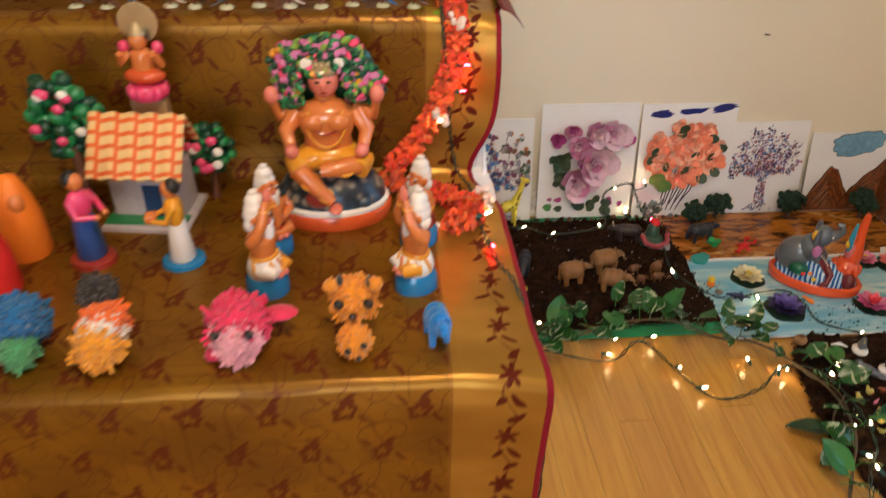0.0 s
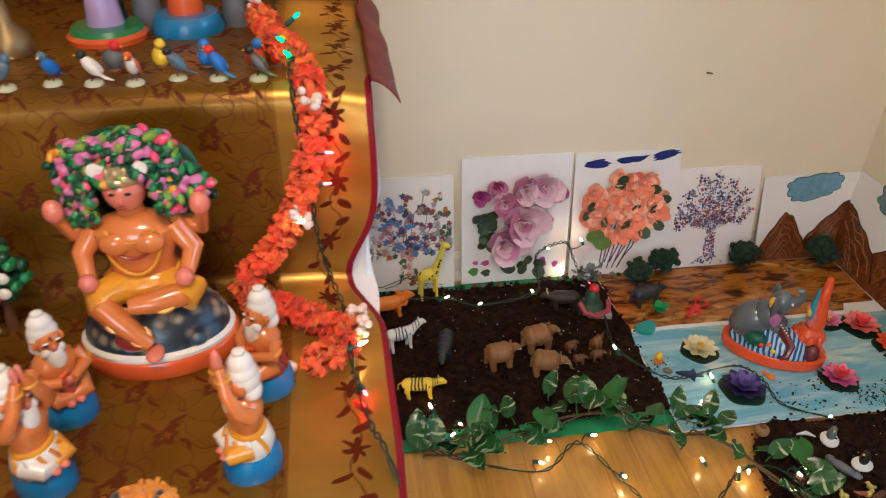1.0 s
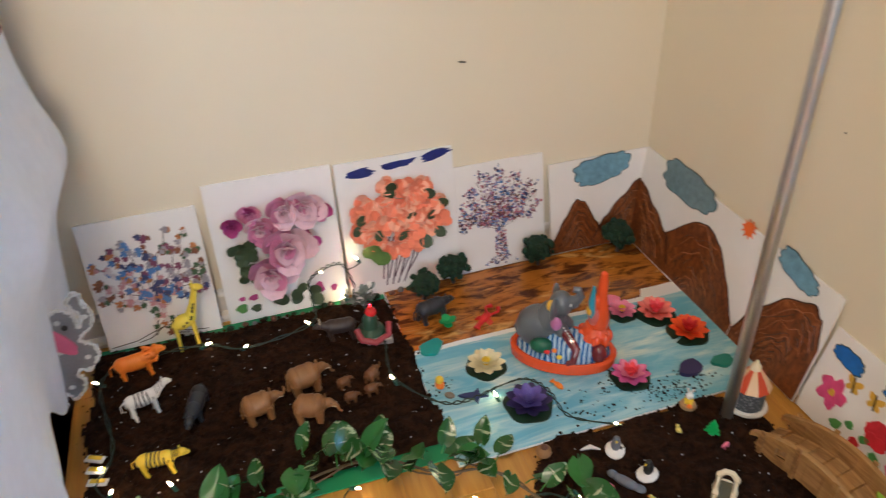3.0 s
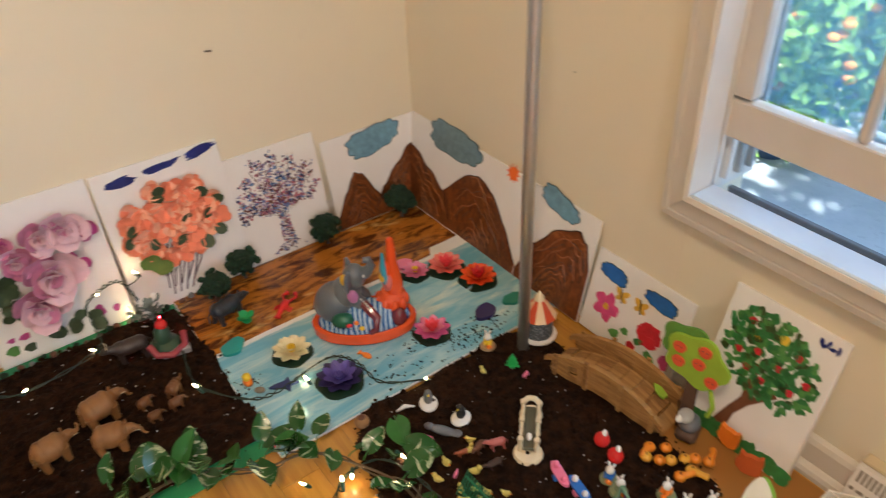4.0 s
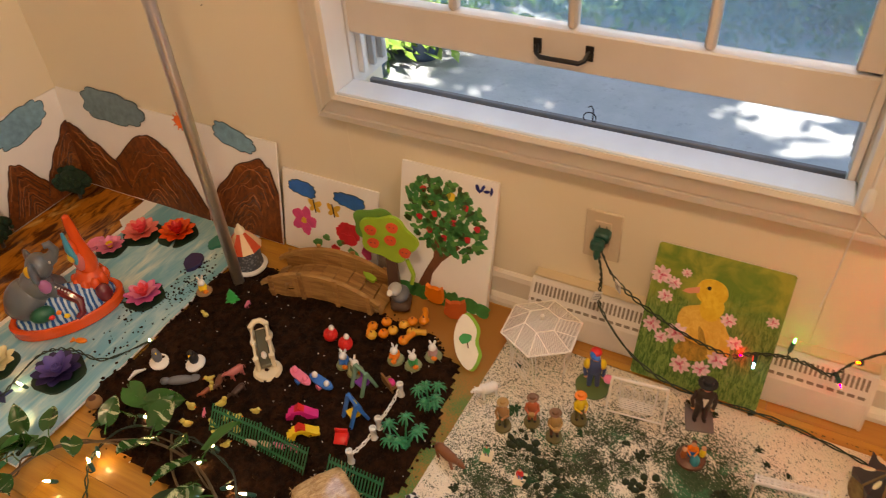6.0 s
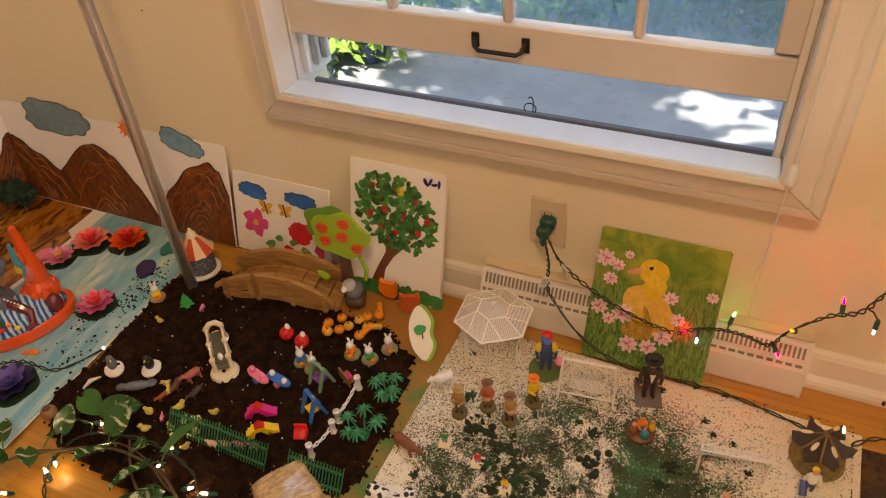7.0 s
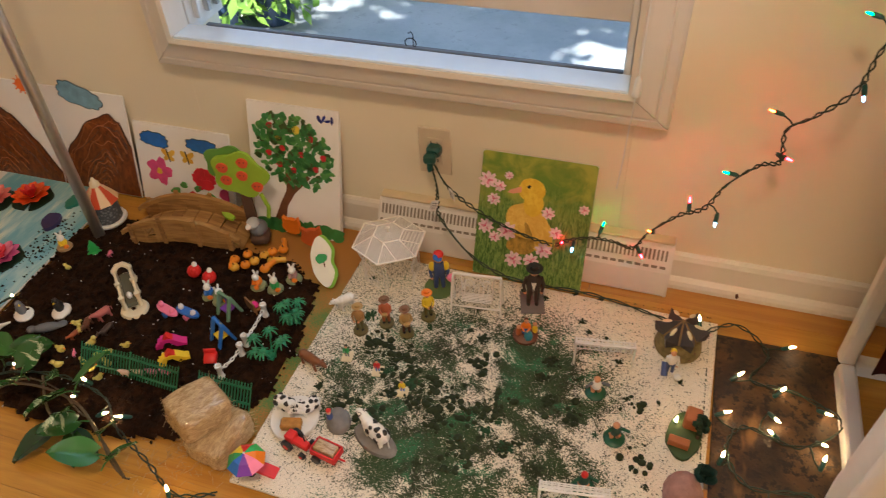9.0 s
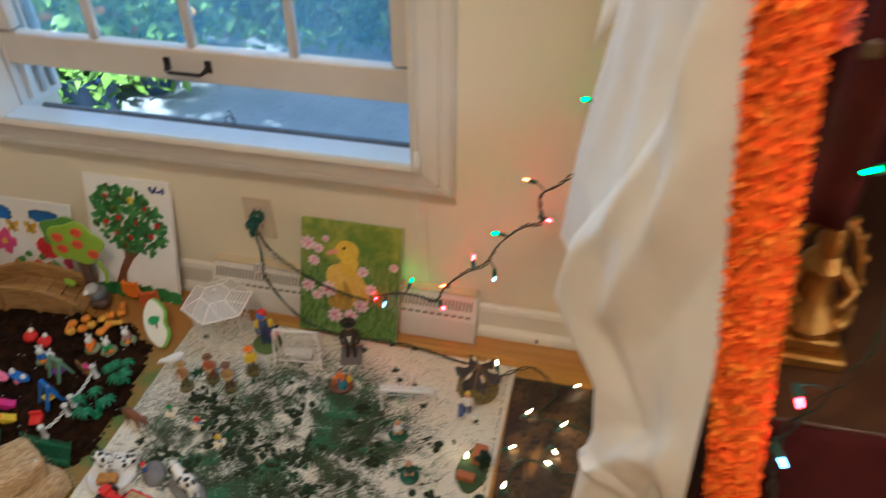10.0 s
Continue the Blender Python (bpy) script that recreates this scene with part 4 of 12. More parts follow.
def soil_bed(name, inside, x0, x1, y0, y1, base, height, seed, label):
    """A rough heap of soil: inside(x, y) is 1 in the middle and falls to 0 at the rim."""
    st = 0.0075
    nx, ny = int((x1 - x0) / st), int((y1 - y0) / st)
    hs = {}
    b = Build()
    vs, idx = [], {}
    for j in range(ny + 1):
        for i in range(nx + 1):
            x, y = x0 + i * st, y0 + j * st
            k = inside(x, y)
            if k <= 0:
                continue
            r = 0.45 * nz(x, y, seed, 14) + 0.30 * nz(x, y, seed, 45) + 0.30 * nz(x, y, seed, 110)
            h = min(1.0, k * 2.2) * height * (0.62 + r)
            idx[i, j] = len(vs)
            vs.append((x + 0.002 * nz(x, y, 9, 90), y + 0.002 * nz(x, y, 19, 90), max(base - 0.001, base + h)))
    fs = [(idx[i, j], idx[i + 1, j], idx[i + 1, j + 1], idx[i, j + 1]) for i, j in idx if (i + 1, j) in idx and (i, j + 1) in idx and (i + 1, j + 1) in idx]
    b.add(vs, fs, SOIL)
    rnd = random.Random(seed)
    spots = [v for v in vs]
    PERL = mat("white_perlite", (0.75, 0.72, 0.66), 0.8)
    for _ in range(int(len(vs) * 0.30)):
        v = rnd.choice(spots)
        s = rnd.uniform(0.0016, 0.0050) if rnd.random() < 0.9 else rnd.uniform(0.005, 0.009)
        b.ell((v[0] + rnd.uniform(-st, st), v[1] + rnd.uniform(-st, st), v[2] + s * 0.3), (s, s * rnd.uniform(0.6, 1), s * 0.8), SOIL, (0, 0, rnd.uniform(0, 180)), 5, 4)
    for _ in range(int(len(vs) * 0.022)):
        v = rnd.choice(spots)
        s = rnd.uniform(0.0007, 0.0017)
        b.ell((v[0], v[1], v[2] + s * 0.5), (s * rnd.uniform(0.7, 2.0), s, s), PERL, (0, 0, rnd.uniform(0, 180)), 5, 3)
    # crumbs scattered past the rim
    rim = [v for v in vs if v[2] < base + 0.35 * height]
    for _ in range(int(len(rim) * 0.30)):
        v = rnd.choice(rim)
        s = rnd.uniform(0.0010, 0.0034)
        b.ell((v[0] + rnd.gauss(0, 0.016), v[1] + rnd.gauss(0, 0.016), base + s * 0.4), (s, s, s * 0.7), SOIL, (0, 0, 0), 5, 3)
    return tagged(b.make(name, smooth=80), label, "soil", kind="stuff")


def rounded(x0, x1, y0, y1, r, seed, wob=0.03):
    def inside(x, y):
        d = min(x - x0, x1 - x, y - y0, y1 - y) + wob * nz(x, y, seed, 9)
        return d / r
    return inside


soil_bed("soil", rounded(0.27, 1.002, 1.548, 2.088, 0.05, 3, 0.024), 0.22, 1.03, 1.51, 2.11, 0.006, 0.020, 3, "dark crumbly potting soil spread over the green board")


BED = [(1.175, 1.488), (1.60, 1.492), (1.645, 1.40), (1.64, 1.20), (1.61, 0.95), (1.555, 0.835), (1.42, 0.812), (1.27, 0.80), (1.14, 0.86), (1.10, 1.0), (1.075, 1.15), (1.085, 1.32), (1.125, 1.44)]


def garden(x, y):
    """Distance inside the lobed bed, with a ragged rim."""
    best, inside = 9.0, False
    for (xa, ya), (xb, yb) in zip(BED, BED[1:] + BED[:1]):
        t = max(0, min(1, ((x - xa) * (xb - xa) + (y - ya) * (yb - ya)) / ((xb - xa) ** 2 + (yb - ya) ** 2)))
        best = min(best, math.hypot(x - xa - t * (xb - xa), y - ya - t * (yb - ya)))
        if (ya > y) != (yb > y) and x < (xb - xa) * (y - ya) / (yb - ya) + xa:
            inside = not inside
    return ((best if inside else -best) + 0.018 * nz(x, y, 4, 11) + 0.010 * nz(x, y, 14, 30)) / 0.05


soil_bed("soil", garden, 1.0, 1.66, 0.78, 1.53, 0.005, 0.019, 8, "dark garden soil heaped between the toy bridge and the river")


# ---------------- picture boards along the walls ----------------
def leaning(wall, a, ztop, out, z0=0.006, lift=0.0):
    """Local x along the board, y up it, z towards the room."""
    h = ztop - z0
    L = math.hypot(h, out)
    if wall == "n":
        X, Y, Zv, o = Vector((1, 0, 0)), Vector((0, out, h)) / L, Vector((0, -h, out)) / L, Vector((a, N_Y - 0.006 - out, z0))
    else:
        X, Y, Zv, o = Vector((0, -1, 0)), Vector((out, 0, h)) / L, Vector((-h, 0, out)) / L, Vector((E_X - 0.006 - out, a, z0))
    m = Matrix((X, Y, Zv)).transposed().to_4x4()
    m.translation = o
    return m, L


def canvas(wall, a, w, ztop, out, label, thick=0.006, z0=0.006):
    m, L = leaning(wall, a, ztop, out, z0)
    t = thing("picture_board", m, label, "picture")
    Build().box((w / 2, L / 2, -thick / 2), (w, L, thick), CARD, bev=0.001).make("board", t)
    return t, L


def dabs(t, name, items, m_of, label=""):
    """Small flat pieces on a board: (x, y, rx, ry, turn, material)."""
    b = Build()
    for k, (x, y, rx, ry, a, m) in enumerate(items):
        b.prism(blob(14, rx, ry, 0.22, k), 0.0012 + 0.0006 * (k % 3), m, pose(x, y, 0.0001, 0, 0, a))
    return b.make(name, t, smooth=0, label=label)


# board with a tree of puzzle pieces
def puzzle_tree(t, w, h):
    rnd = random.Random(5)
    cols = [mat("piece_" + n, c, 0.5) for n, c in (("blue", (0.10, 0.22, 0.50)), ("navy", (0.05, 0.06, 0.16)), ("plum", (0.20, 0.06, 0.12)), ("grey", (0.34, 0.32, 0.36)), ("brown", (0.22, 0.08, 0.04)), ("green", (0.06, 0.12, 0.06)), ("pale", (0.66, 0.60, 0.60)), ("orange", (0.45, 0.18, 0.06)), ("pink", (0.55, 0.28, 0.30)))]
    twig = mat("pen_ink", (0.05, 0.03, 0.03), 0.5)
    bt = Build()
    base = Vector((w * 0.50, h * 0.06))
    fork = Vector((w * 0.52, h * 0.34))
    bt.tube([(base.x - 0.02, base.y, 0.0006), (fork.x, fork.y, 0.0006)], 0.0016, twig, 4, 0.4)
    for x in (-0.5, -0.25, 0.22, 0.4):
        bt.tube([(base.x, base.y + 0.02, 0.0006), (base.x + x * w * 0.5, base.y - 0.004, 0.0006), (base.x + x * w * 0.95, base.y - 0.010, 0.0006)], 0.0011, twig, 4, 0.4)
    spots = []
    for j in range(30):
        spots.append((fork.x + rnd.uniform(-0.022, 0.022), base.y + (fork.y + 0.03 - base.y) * j / 29))
    for ang, ln in ((172, 0.40), (155, 0.46), (138, 0.52), (122, 0.52), (108, 0.50), (92, 0.54), (76, 0.56), (62, 0.58), (48, 0.52), (35, 0.46), (20, 0.40), (8, 0.40)):
        d = Vector((math.cos(radians(ang)), math.sin(radians(ang))))
        L = ln * h * 0.95
        pts = []
        for i in range(7):
            p = fork + d * L * i / 6 + Vector((rnd.uniform(-1, 1), rnd.uniform(-1, 1))) * 0.008
            p.x = min(max(p.x, 0.015), w - 0.012)
            p.y = min(p.y, h - 0.02)
            pts.append((p.x, p.y, 0.0006))
            for _ in range(2 + (i > 2) * 2):
                spots.append((p.x + rnd.uniform(-0.013, 0.013), p.y + rnd.uniform(-0.011, 0.011)))
        bt.tube(pts, 0.0009, twig, 4, 0.4)
    bt.make("twigs", t, smooth=0)
    for x, y in spots:
        x, y = min(max(x, 0.014), w - 0.014), min(max(y, 0.012), h - 0.014)
        b = Build()
        m = cols[(rnd.randrange(4) + int(x * 31) + int(y * 27)) % 9]
        s = rnd.uniform(0.0046, 0.0074)
        at = pose(x, y, 0.0012 + rnd.uniform(0, 0.0016), 0, 0, rnd.uniform(0, 90))
        b.prism([(-s, -s), (-0.4 * s, -s), (0, -1.6 * s), (0.4 * s, -s), (s, -s), (s, -0.4 * s), (1.6 * s, 0), (s, 0.4 * s), (s, s), (0.4 * s, s), (0, 0.5 * s), (-0.4 * s, s), (-s, s), (-s, 0.4 * s), (-0.5 * s, 0), (-s, -0.4 * s)], 0.0016, m)
        b.make("puzzle_piece", t, at, smooth=0)


p1, h1 = canvas("n", 0.306, 0.267, 0.333, 0.055, "white board with a tree made of coloured puzzle pieces")
puzzle_tree(p1, 0.267, h1)


def petal(s, m, b, at, cup=0.35):
    """A cupped petal from its foot to its tip along x."""
    vs, fs = [], []
    nu, nv = 4, 4
    for i in range(nu + 1):
        u = i / nu
        wd = s * 0.52 * math.sin(math.pi * (0.12 + 0.80 * u)) ** 0.7
        for j in range(nv + 1):
            v = 2 * j / nv - 1
            vs.append((s * u, wd * v, s * cup * (u ** 2 * 0.8 + v * v * 0.35 * u)))
    for i in range(nu):
        for j in range(nv):
            a = i * (nv + 1) + j
            fs.append((a, a + nv + 1, a + nv + 2, a + 1))
    b.add(vs, fs, m, at)


def rose(t, x, y, r, m1, m2, seed, name="rose", petals=15):
    rnd = random.Random(seed)
    ob = Build().ell((x, y, 0.006), (r * 0.22, r * 0.22, 0.008), m1, seg=10, ring=6).make(name, t)
    for k in range(petals):
        q = k / petals
        b = Build()
        petal(r * (1 - 0.82 * q), m1 if rnd.random() < 0.5 else m2, b, pose(0, 0, 0), 0.30)
        b.make("petal", ob, pose(x, y, 0.001 + 0.012 * q * r / 0.04, 0, 0, k * 137.5 + rnd.uniform(-14, 14)) @ pose(0, 0, 0, 0, -18 - 52 * q, 0), smooth=60)
    return ob


ROSE = mat("pink_rose_fabric", (0.62, 0.22, 0.38), 0.7, vary=0.2, scale=60, sheen=0.3)
ROSE2 = mat("pale_rose_fabric", (0.82, 0.58, 0.65), 0.7, vary=0.2, scale=60, sheen=0.3)
PLUMR = mat("magenta_petals", (0.42, 0.06, 0.24), 0.7, vary=0.25, scale=60)
DLEAF = mat("dark_fabric_leaf", (0.055, 0.085, 0.040), 0.6, vary=0.35, scale=40)
p2, _ = canvas("n", 0.594, 0.304, 0.378, 0.048, "white board with pink fabric roses and dark leaves")
for k, (x, y, r, a, c) in enumerate(((0.168, 0.190, 0.052, ROSE, ROSE2), (0.118, 0.125, 0.047, ROSE2, ROSE), (0.112, 0.245, 0.032, ROSE2, ROSE), (0.175, 0.285, 0.036, ROSE, ROSE2), (0.222, 0.285, 0.040, ROSE2, ROSE2), (0.092, 0.290, 0.022, PLUMR, ROSE), (0.048, 0.265, 0.020, PLUMR, PLUMR), (0.262, 0.268, 0.022, PLUMR, ROSE))):
    rose(p2, x, y, r * 1.65, a, c, k)
b = Build()
rnd = random.Random(11)
for x, y, n, m in ((0.065, 0.185, 12, DLEAF), (0.06, 0.13, 8, DLEAF), (0.155, 0.235, 7, PLUMR), (0.215, 0.21, 7, PLUMR), (0.14, 0.205, 5, PLUMR), (0.12, 0.055, 5, DLEAF), (0.20, 0.05, 5, DLEAF)):
    for _ in range(n):
        petal(rnd.uniform(0.022, 0.036), m, b, pose(x + rnd.uniform(-0.018, 0.018), y + rnd.uniform(-0.018, 0.018), 0.002 + rnd.uniform(0, 0.004), 0, rnd.uniform(-25, -5), rnd.uniform(0, 360)), 0.2)
b.make("leaves", p2, smooth=60, label="dark green and plum fabric leaves")
for one in [(0.035, 0.038, 0.014, 0.013, 0, mat("green_bead", (0.10, 0.25, 0.06), 0.4)), (0.070, 0.032, 0.013, 0.011, 0, DLEAF), (0.068, 0.063, 0.012, 0.008, 10, PLUMR), (0.04, 0.065, 0.008, 0.006, 0, PLUMR), (0.235, 0.055, 0.010, 0.016, 20, PLUMR), (0.27, 0.045, 0.008, 0.010, -20, PLUMR), (0.17, 0.05, 0.012, 0.01, 40, DLEAF)]:
    dabs(p2, "button", [one], None)

# orange blossom board with navy dabs and stems
p3, h3 = canvas("n", 0.905, 0.302, 0.374, 0.060, "white board with coral fabric blossoms and navy paint dabs")
CORAL = mat("coral_fabric", (0.86, 0.25, 0.13), 0.7, vary=0.2, scale=60, sheen=0.3)
CORAL2 = mat("pale_coral_fabric", (0.92, 0.46, 0.30), 0.7, vary=0.2, scale=60, sheen=0.3)
GRLEAF = mat("green_fabric_leaf", (0.12, 0.22, 0.05), 0.6, vary=0.3, scale=50)
rnd = random.Random(21)
for k in range(64):
    a, q = rnd.uniform(0, 6.28), rnd.uniform(0, 1) ** 0.5
    x, y = 0.150 + 0.116 * q * math.cos(a), 0.212 + 0.098 * q * math.sin(a)
    fb = Build()
    for j in range(4):
        petal(rnd.uniform(0.023, 0.033), rnd.choice((CORAL, CORAL, CORAL2)), fb, pose(0, 0, 0, rnd.uniform(-15, 15), 0, 90 * j + rnd.uniform(-30, 30)) @ pose(0, 0, 0, 0, rnd.uniform(-28, -6), 0), 0.16)
    fb.make("blossom", p3, pose(x, y, 0.002 + 0.010 * (1 - q) + rnd.uniform(0, 0.004), 0, 0, rnd.uniform(0, 90)), smooth=60)
b = Build()
for x, y, s, a in ((0.055, 0.115, 0.050, 65), (0.07, 0.10, 0.048, 40), (0.06, 0.22, 0.03, 160), (0.12, 0.27, 0.028, 60), (0.215, 0.26, 0.03, 20), (0.235, 0.16, 0.030, -20), (0.10, 0.18, 0.028, 200), (0.18, 0.20, 0.028, 100), (0.045, 0.20, 0.026, 190), (0.13, 0.285, 0.030, 80), (0.25, 0.225, 0.030, 40), (0.20, 0.150, 0.034, -60), (0.16, 0.150, 0.034, 120), (0.24, 0.20, 0.028, 150)):
    petal(s, GRLEAF if s > 0.04 else DLEAF, b, pose(x, y, 0.014 if s < 0.04 else 0.010, 0, -15, a), 0.2)
b.make("leaves", p3, smooth=60)
for k in range(9):
    x = 0.105 + 0.011 * k
    Build().tube([(0.150 + (x - 0.15) * 0.7 - 0.03, 0.045 - 0.02 * (k % 2), 0.001), (x - 0.01, 0.09, 0.0012), (x + 0.012, 0.16, 0.002)], 0.0020, mat("stem_paint", (0.085, 0.045, 0.065), 0.6, vary=0.4, scale=90), 5, 0.5).make("stem", p3, smooth=0)
for k, (x, w_, hh) in enumerate(((0.062, 0.036, 0.013), (0.160, 0.044, 0.012), (0.256, 0.036, 0.014))):
    rnd = random.Random(70 + k)
    yk = h3 - 0.032 + 0.008 * k
    dabs(p3, "paint_dab", [(x + rnd.uniform(-0.10, 0.10) * w_, yk + hh * 0.62 * (2 * j / 6 - 1) * (0.5 if k == 1 else 0.9), w_ * (1.10 - 0.30 * abs(2 * j / 6 - 1)) * rnd.uniform(0.85, 1.05), hh * 0.36, 2 + 3 * k + rnd.uniform(-6, 6), NAVY) for j in range(7)], None)

# tree of small beads
p4, _ = canvas("n", 1.208, 0.252, 0.308, 0.050, "white board with a tree of tiny beads and buttons")
rnd = random.Random(31)
bead_cols = [mat("bead_" + n, c, 0.3, coat=0.4) for n, c in (("plum", (0.18, 0.05, 0.10)), ("lilac", (0.32, 0.25, 0.42)), ("blue", (0.10, 0.22, 0.48)), ("navy", (0.02, 0.03, 0.12)), ("pearl", (0.75, 0.70, 0.66)), ("brown", (0.18, 0.08, 0.05)), ("rose", (0.50, 0.18, 0.22)))]
b = Build()
ARMS = ((16, 0.120), (34, 0.128), (52, 0.140), (68, 0.150), (84, 0.160), (100, 0.158), (116, 0.150), (134, 0.138), (154, 0.126), (170, 0.116))
for k in range(300):
    y = rnd.uniform(0.010, 0.130)
    x = 0.122 + rnd.uniform(-1, 1) * (0.012 + 0.050 * max(0, 0.035 - y) / 0.035 + 0.008 * (1 - y / 0.13))
    s = rnd.uniform(0.0018, 0.0040)
    b.ell((x, y, s * 0.4), (s, s * rnd.uniform(0.7, 1), s * 0.6), rnd.choice(bead_cols), (0, 0, rnd.uniform(0, 180)), 6, 4)
for ang, reach in ARMS:
    side = 0
    for k in range(130):
        q = 0.10 + 0.90 * k / 130
        if k % 13 == 0:
            side = rnd.uniform(-1, 1) * 0.022 * q
        spread = 0.0030 + 0.0045 * q
        x, y = 0.122 + q * reach * math.cos(radians(ang)) - side * math.sin(radians(ang)) + rnd.gauss(0, spread), 0.128 + q * reach * math.sin(radians(ang)) + side * math.cos(radians(ang)) + rnd.gauss(0, spread)
        x, y = min(max(x, 0.008), 0.244), min(y, 0.296)
        s = rnd.uniform(0.0020, 0.0048)
        b.ell((x, y, s * 0.4), (s, s * rnd.uniform(0.6, 1), s * 0.6), bead_cols[(rnd.randrange(7) + int(ang / 30)) % 7], (0, 0, rnd.uniform(0, 180)), 6, 4)
tagged(b.make("bead_work", p4), "tiny plum, lilac and navy beads", kind="stuff")
b = Build()
for ang, reach in ARMS:
    b.tube([(0.122, 0.11, 0.0006), (0.122 + 0.5 * reach * math.cos(radians(ang)), 0.126 + 0.5 * reach * math.sin(radians(ang)), 0.0006), (0.122 + 0.95 * reach * math.cos(radians(ang)), 0.128 + 0.95 * reach * math.sin(radians(ang)), 0.0006)], 0.0007, mat("pen_ink", (0, 0, 0)), 4, 0.4)
b.make("branches", p4, smooth=0)


# folded backdrop with hills and clouds
def hill(t, pts, k):
    """A broad painted hill over a ridge line given from foot to foot."""
    ridge = []
    for (xa, ya), (xb, yb) in zip(pts, pts[1:]):
        for i in range(6):
            q = i / 6
            e = q * q * (3 - 2 * q)
            ridge.append((xa + (xb - xa) * q, ya + (yb - ya) * (0.5 * e + 0.5 * q) + 0.0022 * math.sin(7 * q + xa * 90 + k)))
    ridge.append(pts[-1])
    foot = [(pts[-1][0], 0.004), (pts[0][0], 0.004)]
    lift = 0.0016 + 0.0008 * (k % 3)
    ob = Build().prism([p for i, p in enumerate(ridge + foot) if i == 0 or math.dist(p, (ridge + foot)[i - 1]) > 1e-4], lift, HILL, pose(0, 0, 0.0001)).make("hill", t, smooth=0)
    Build().tube([(x_, y_, lift + 0.0004) for x_, y_ in ridge], 0.0015, mat("hill_outline", (0.04, 0.012, 0.006), 0.4), 5).make("outline", ob)
    cx = sum(p[0] for p in pts) / len(pts)
    sw = Build()
    rnd = random.Random(k + 3)
    n = len(ridge)
    for i in range(1, 22):
        f = i / 22.5
        a, c = sorted(rnd.sample(range(n), 2)) if i > 5 else (0, n - 1)
        if c - a < 3:
            a, c = 0, n - 1
        sw.tube([(cx + (x_ - cx) * f, 0.006 + (y_ - 0.006) * f * (1 + 0.06 * math.sin(60 * x_ + i)), lift + 0.0001) for x_, y_ in ridge[a:c + 1]], rnd.uniform(0.0007, 0.0014), mat("hill_stroke", (0.31, 0.105, 0.024), 0.35) if i % 2 else MATS["hill_outline"], 4)
    sw.make("brush_strokes", ob)


def lumpy(rx, ry, lobes, seed):
    """A blunt cloud outline of uneven bulges."""
    rnd = random.Random(seed)
    ph, out = rnd.uniform(0, 6), []
    for i in range(54):
        a = 2 * math.pi * i / 54
        ca, sa = math.cos(a), math.sin(a)
        k = 0.86 + 0.13 * abs(math.sin(lobes * a / 2 + ph)) + 0.05 * math.sin(3 * a + ph)
        out.append((rx * k * math.copysign(abs(ca) ** 0.72, ca), ry * k * math.copysign(abs(sa) ** 0.72, sa)))
    return out


def cloud(t, x, y, rx, ry, a, m, k):
    ol = lumpy(rx, ry, 9 + k % 3, k)
    ob = Build().prism(ol, 0.0016, m, pose(x, y, 0.0002, 0, 0, a)).make("cloud", t, smooth=0)
    Build().tube([(u, v, 0.0014) for u, v in ol + ol[:1]], 0.0012, INK, 5).make("outline", ob, pose(x, y, 0.0, 0, 0, a))


bn, hbk = leaning("n", 1.478, 0.266, 0.052)
back = thing("backdrop_board", bn, "white folded backdrop painted with brown hills and clouds", "backdrop board")
Build().box((0.150, hbk / 2, -0.003), (0.300, hbk, 0.005), CARD, bev=0.001).make("panel", back)
hill(back, [(0.0, 0.030), (0.045, 0.105), (0.080, 0.152), (0.105, 0.142), (0.135, 0.082), (0.165, 0.03)], 0)
hill(back, [(0.128, 0.028), (0.165, 0.085), (0.215, 0.130), (0.268, 0.176), (0.299, 0.178)], 1)
cloud(back, 0.158, 0.228, 0.090, 0.039, 8, CLOUD, 1)
be, hbe = leaning("e", 2.150, 0.270, 0.055)
back2 = thing("backdrop_board", be, "white folded backdrop painted with brown hills and clouds", "backdrop board")
Build().box((0.369, hbe / 2, -0.003), (0.738, hbe, 0.005), CARD, bev=0.001).make("panel", back2)
hill(back2, [(0.004, 0.178), (0.040, 0.172), (0.110, 0.140), (0.190, 0.100), (0.235, 0.03)], 2)
hill(back2, [(0.150, 0.030), (0.200, 0.115), (0.275, 0.185), (0.325, 0.203), (0.385, 0.178), (0.450, 0.110), (0.505, 0.035)], 0)
hill(back2, [(0.510, 0.030), (0.555, 0.120), (0.620, 0.190), (0.685, 0.220), (0.715, 0.200), (0.737, 0.140)], 1)
cloud(back2, 0.207, 0.251, 0.115, 0.044, -1, CLOUD_G, 3)
cloud(back2, 0.612, 0.256, 0.066, 0.027, -14, CLOUD, 4)
dabs(back2, "painted_sun", [(0.444, 0.262, 0.017, 0.017, 0, mat("orange_paint", (0.80, 0.16, 0.02), 0.5))], None)
b = Build()
for j in range(10):
    a = j * 0.628
    b.tube([(0.444 + 0.015 * math.cos(a), 0.262 + 0.015 * math.sin(a), 0.001), (0.444 + 0.024 * math.cos(a), 0.262 + 0.024 * math.sin(a), 0.001)], 0.0018, MATS["orange_paint"], 5, 0.4)
b.make("sun_rays", back2)

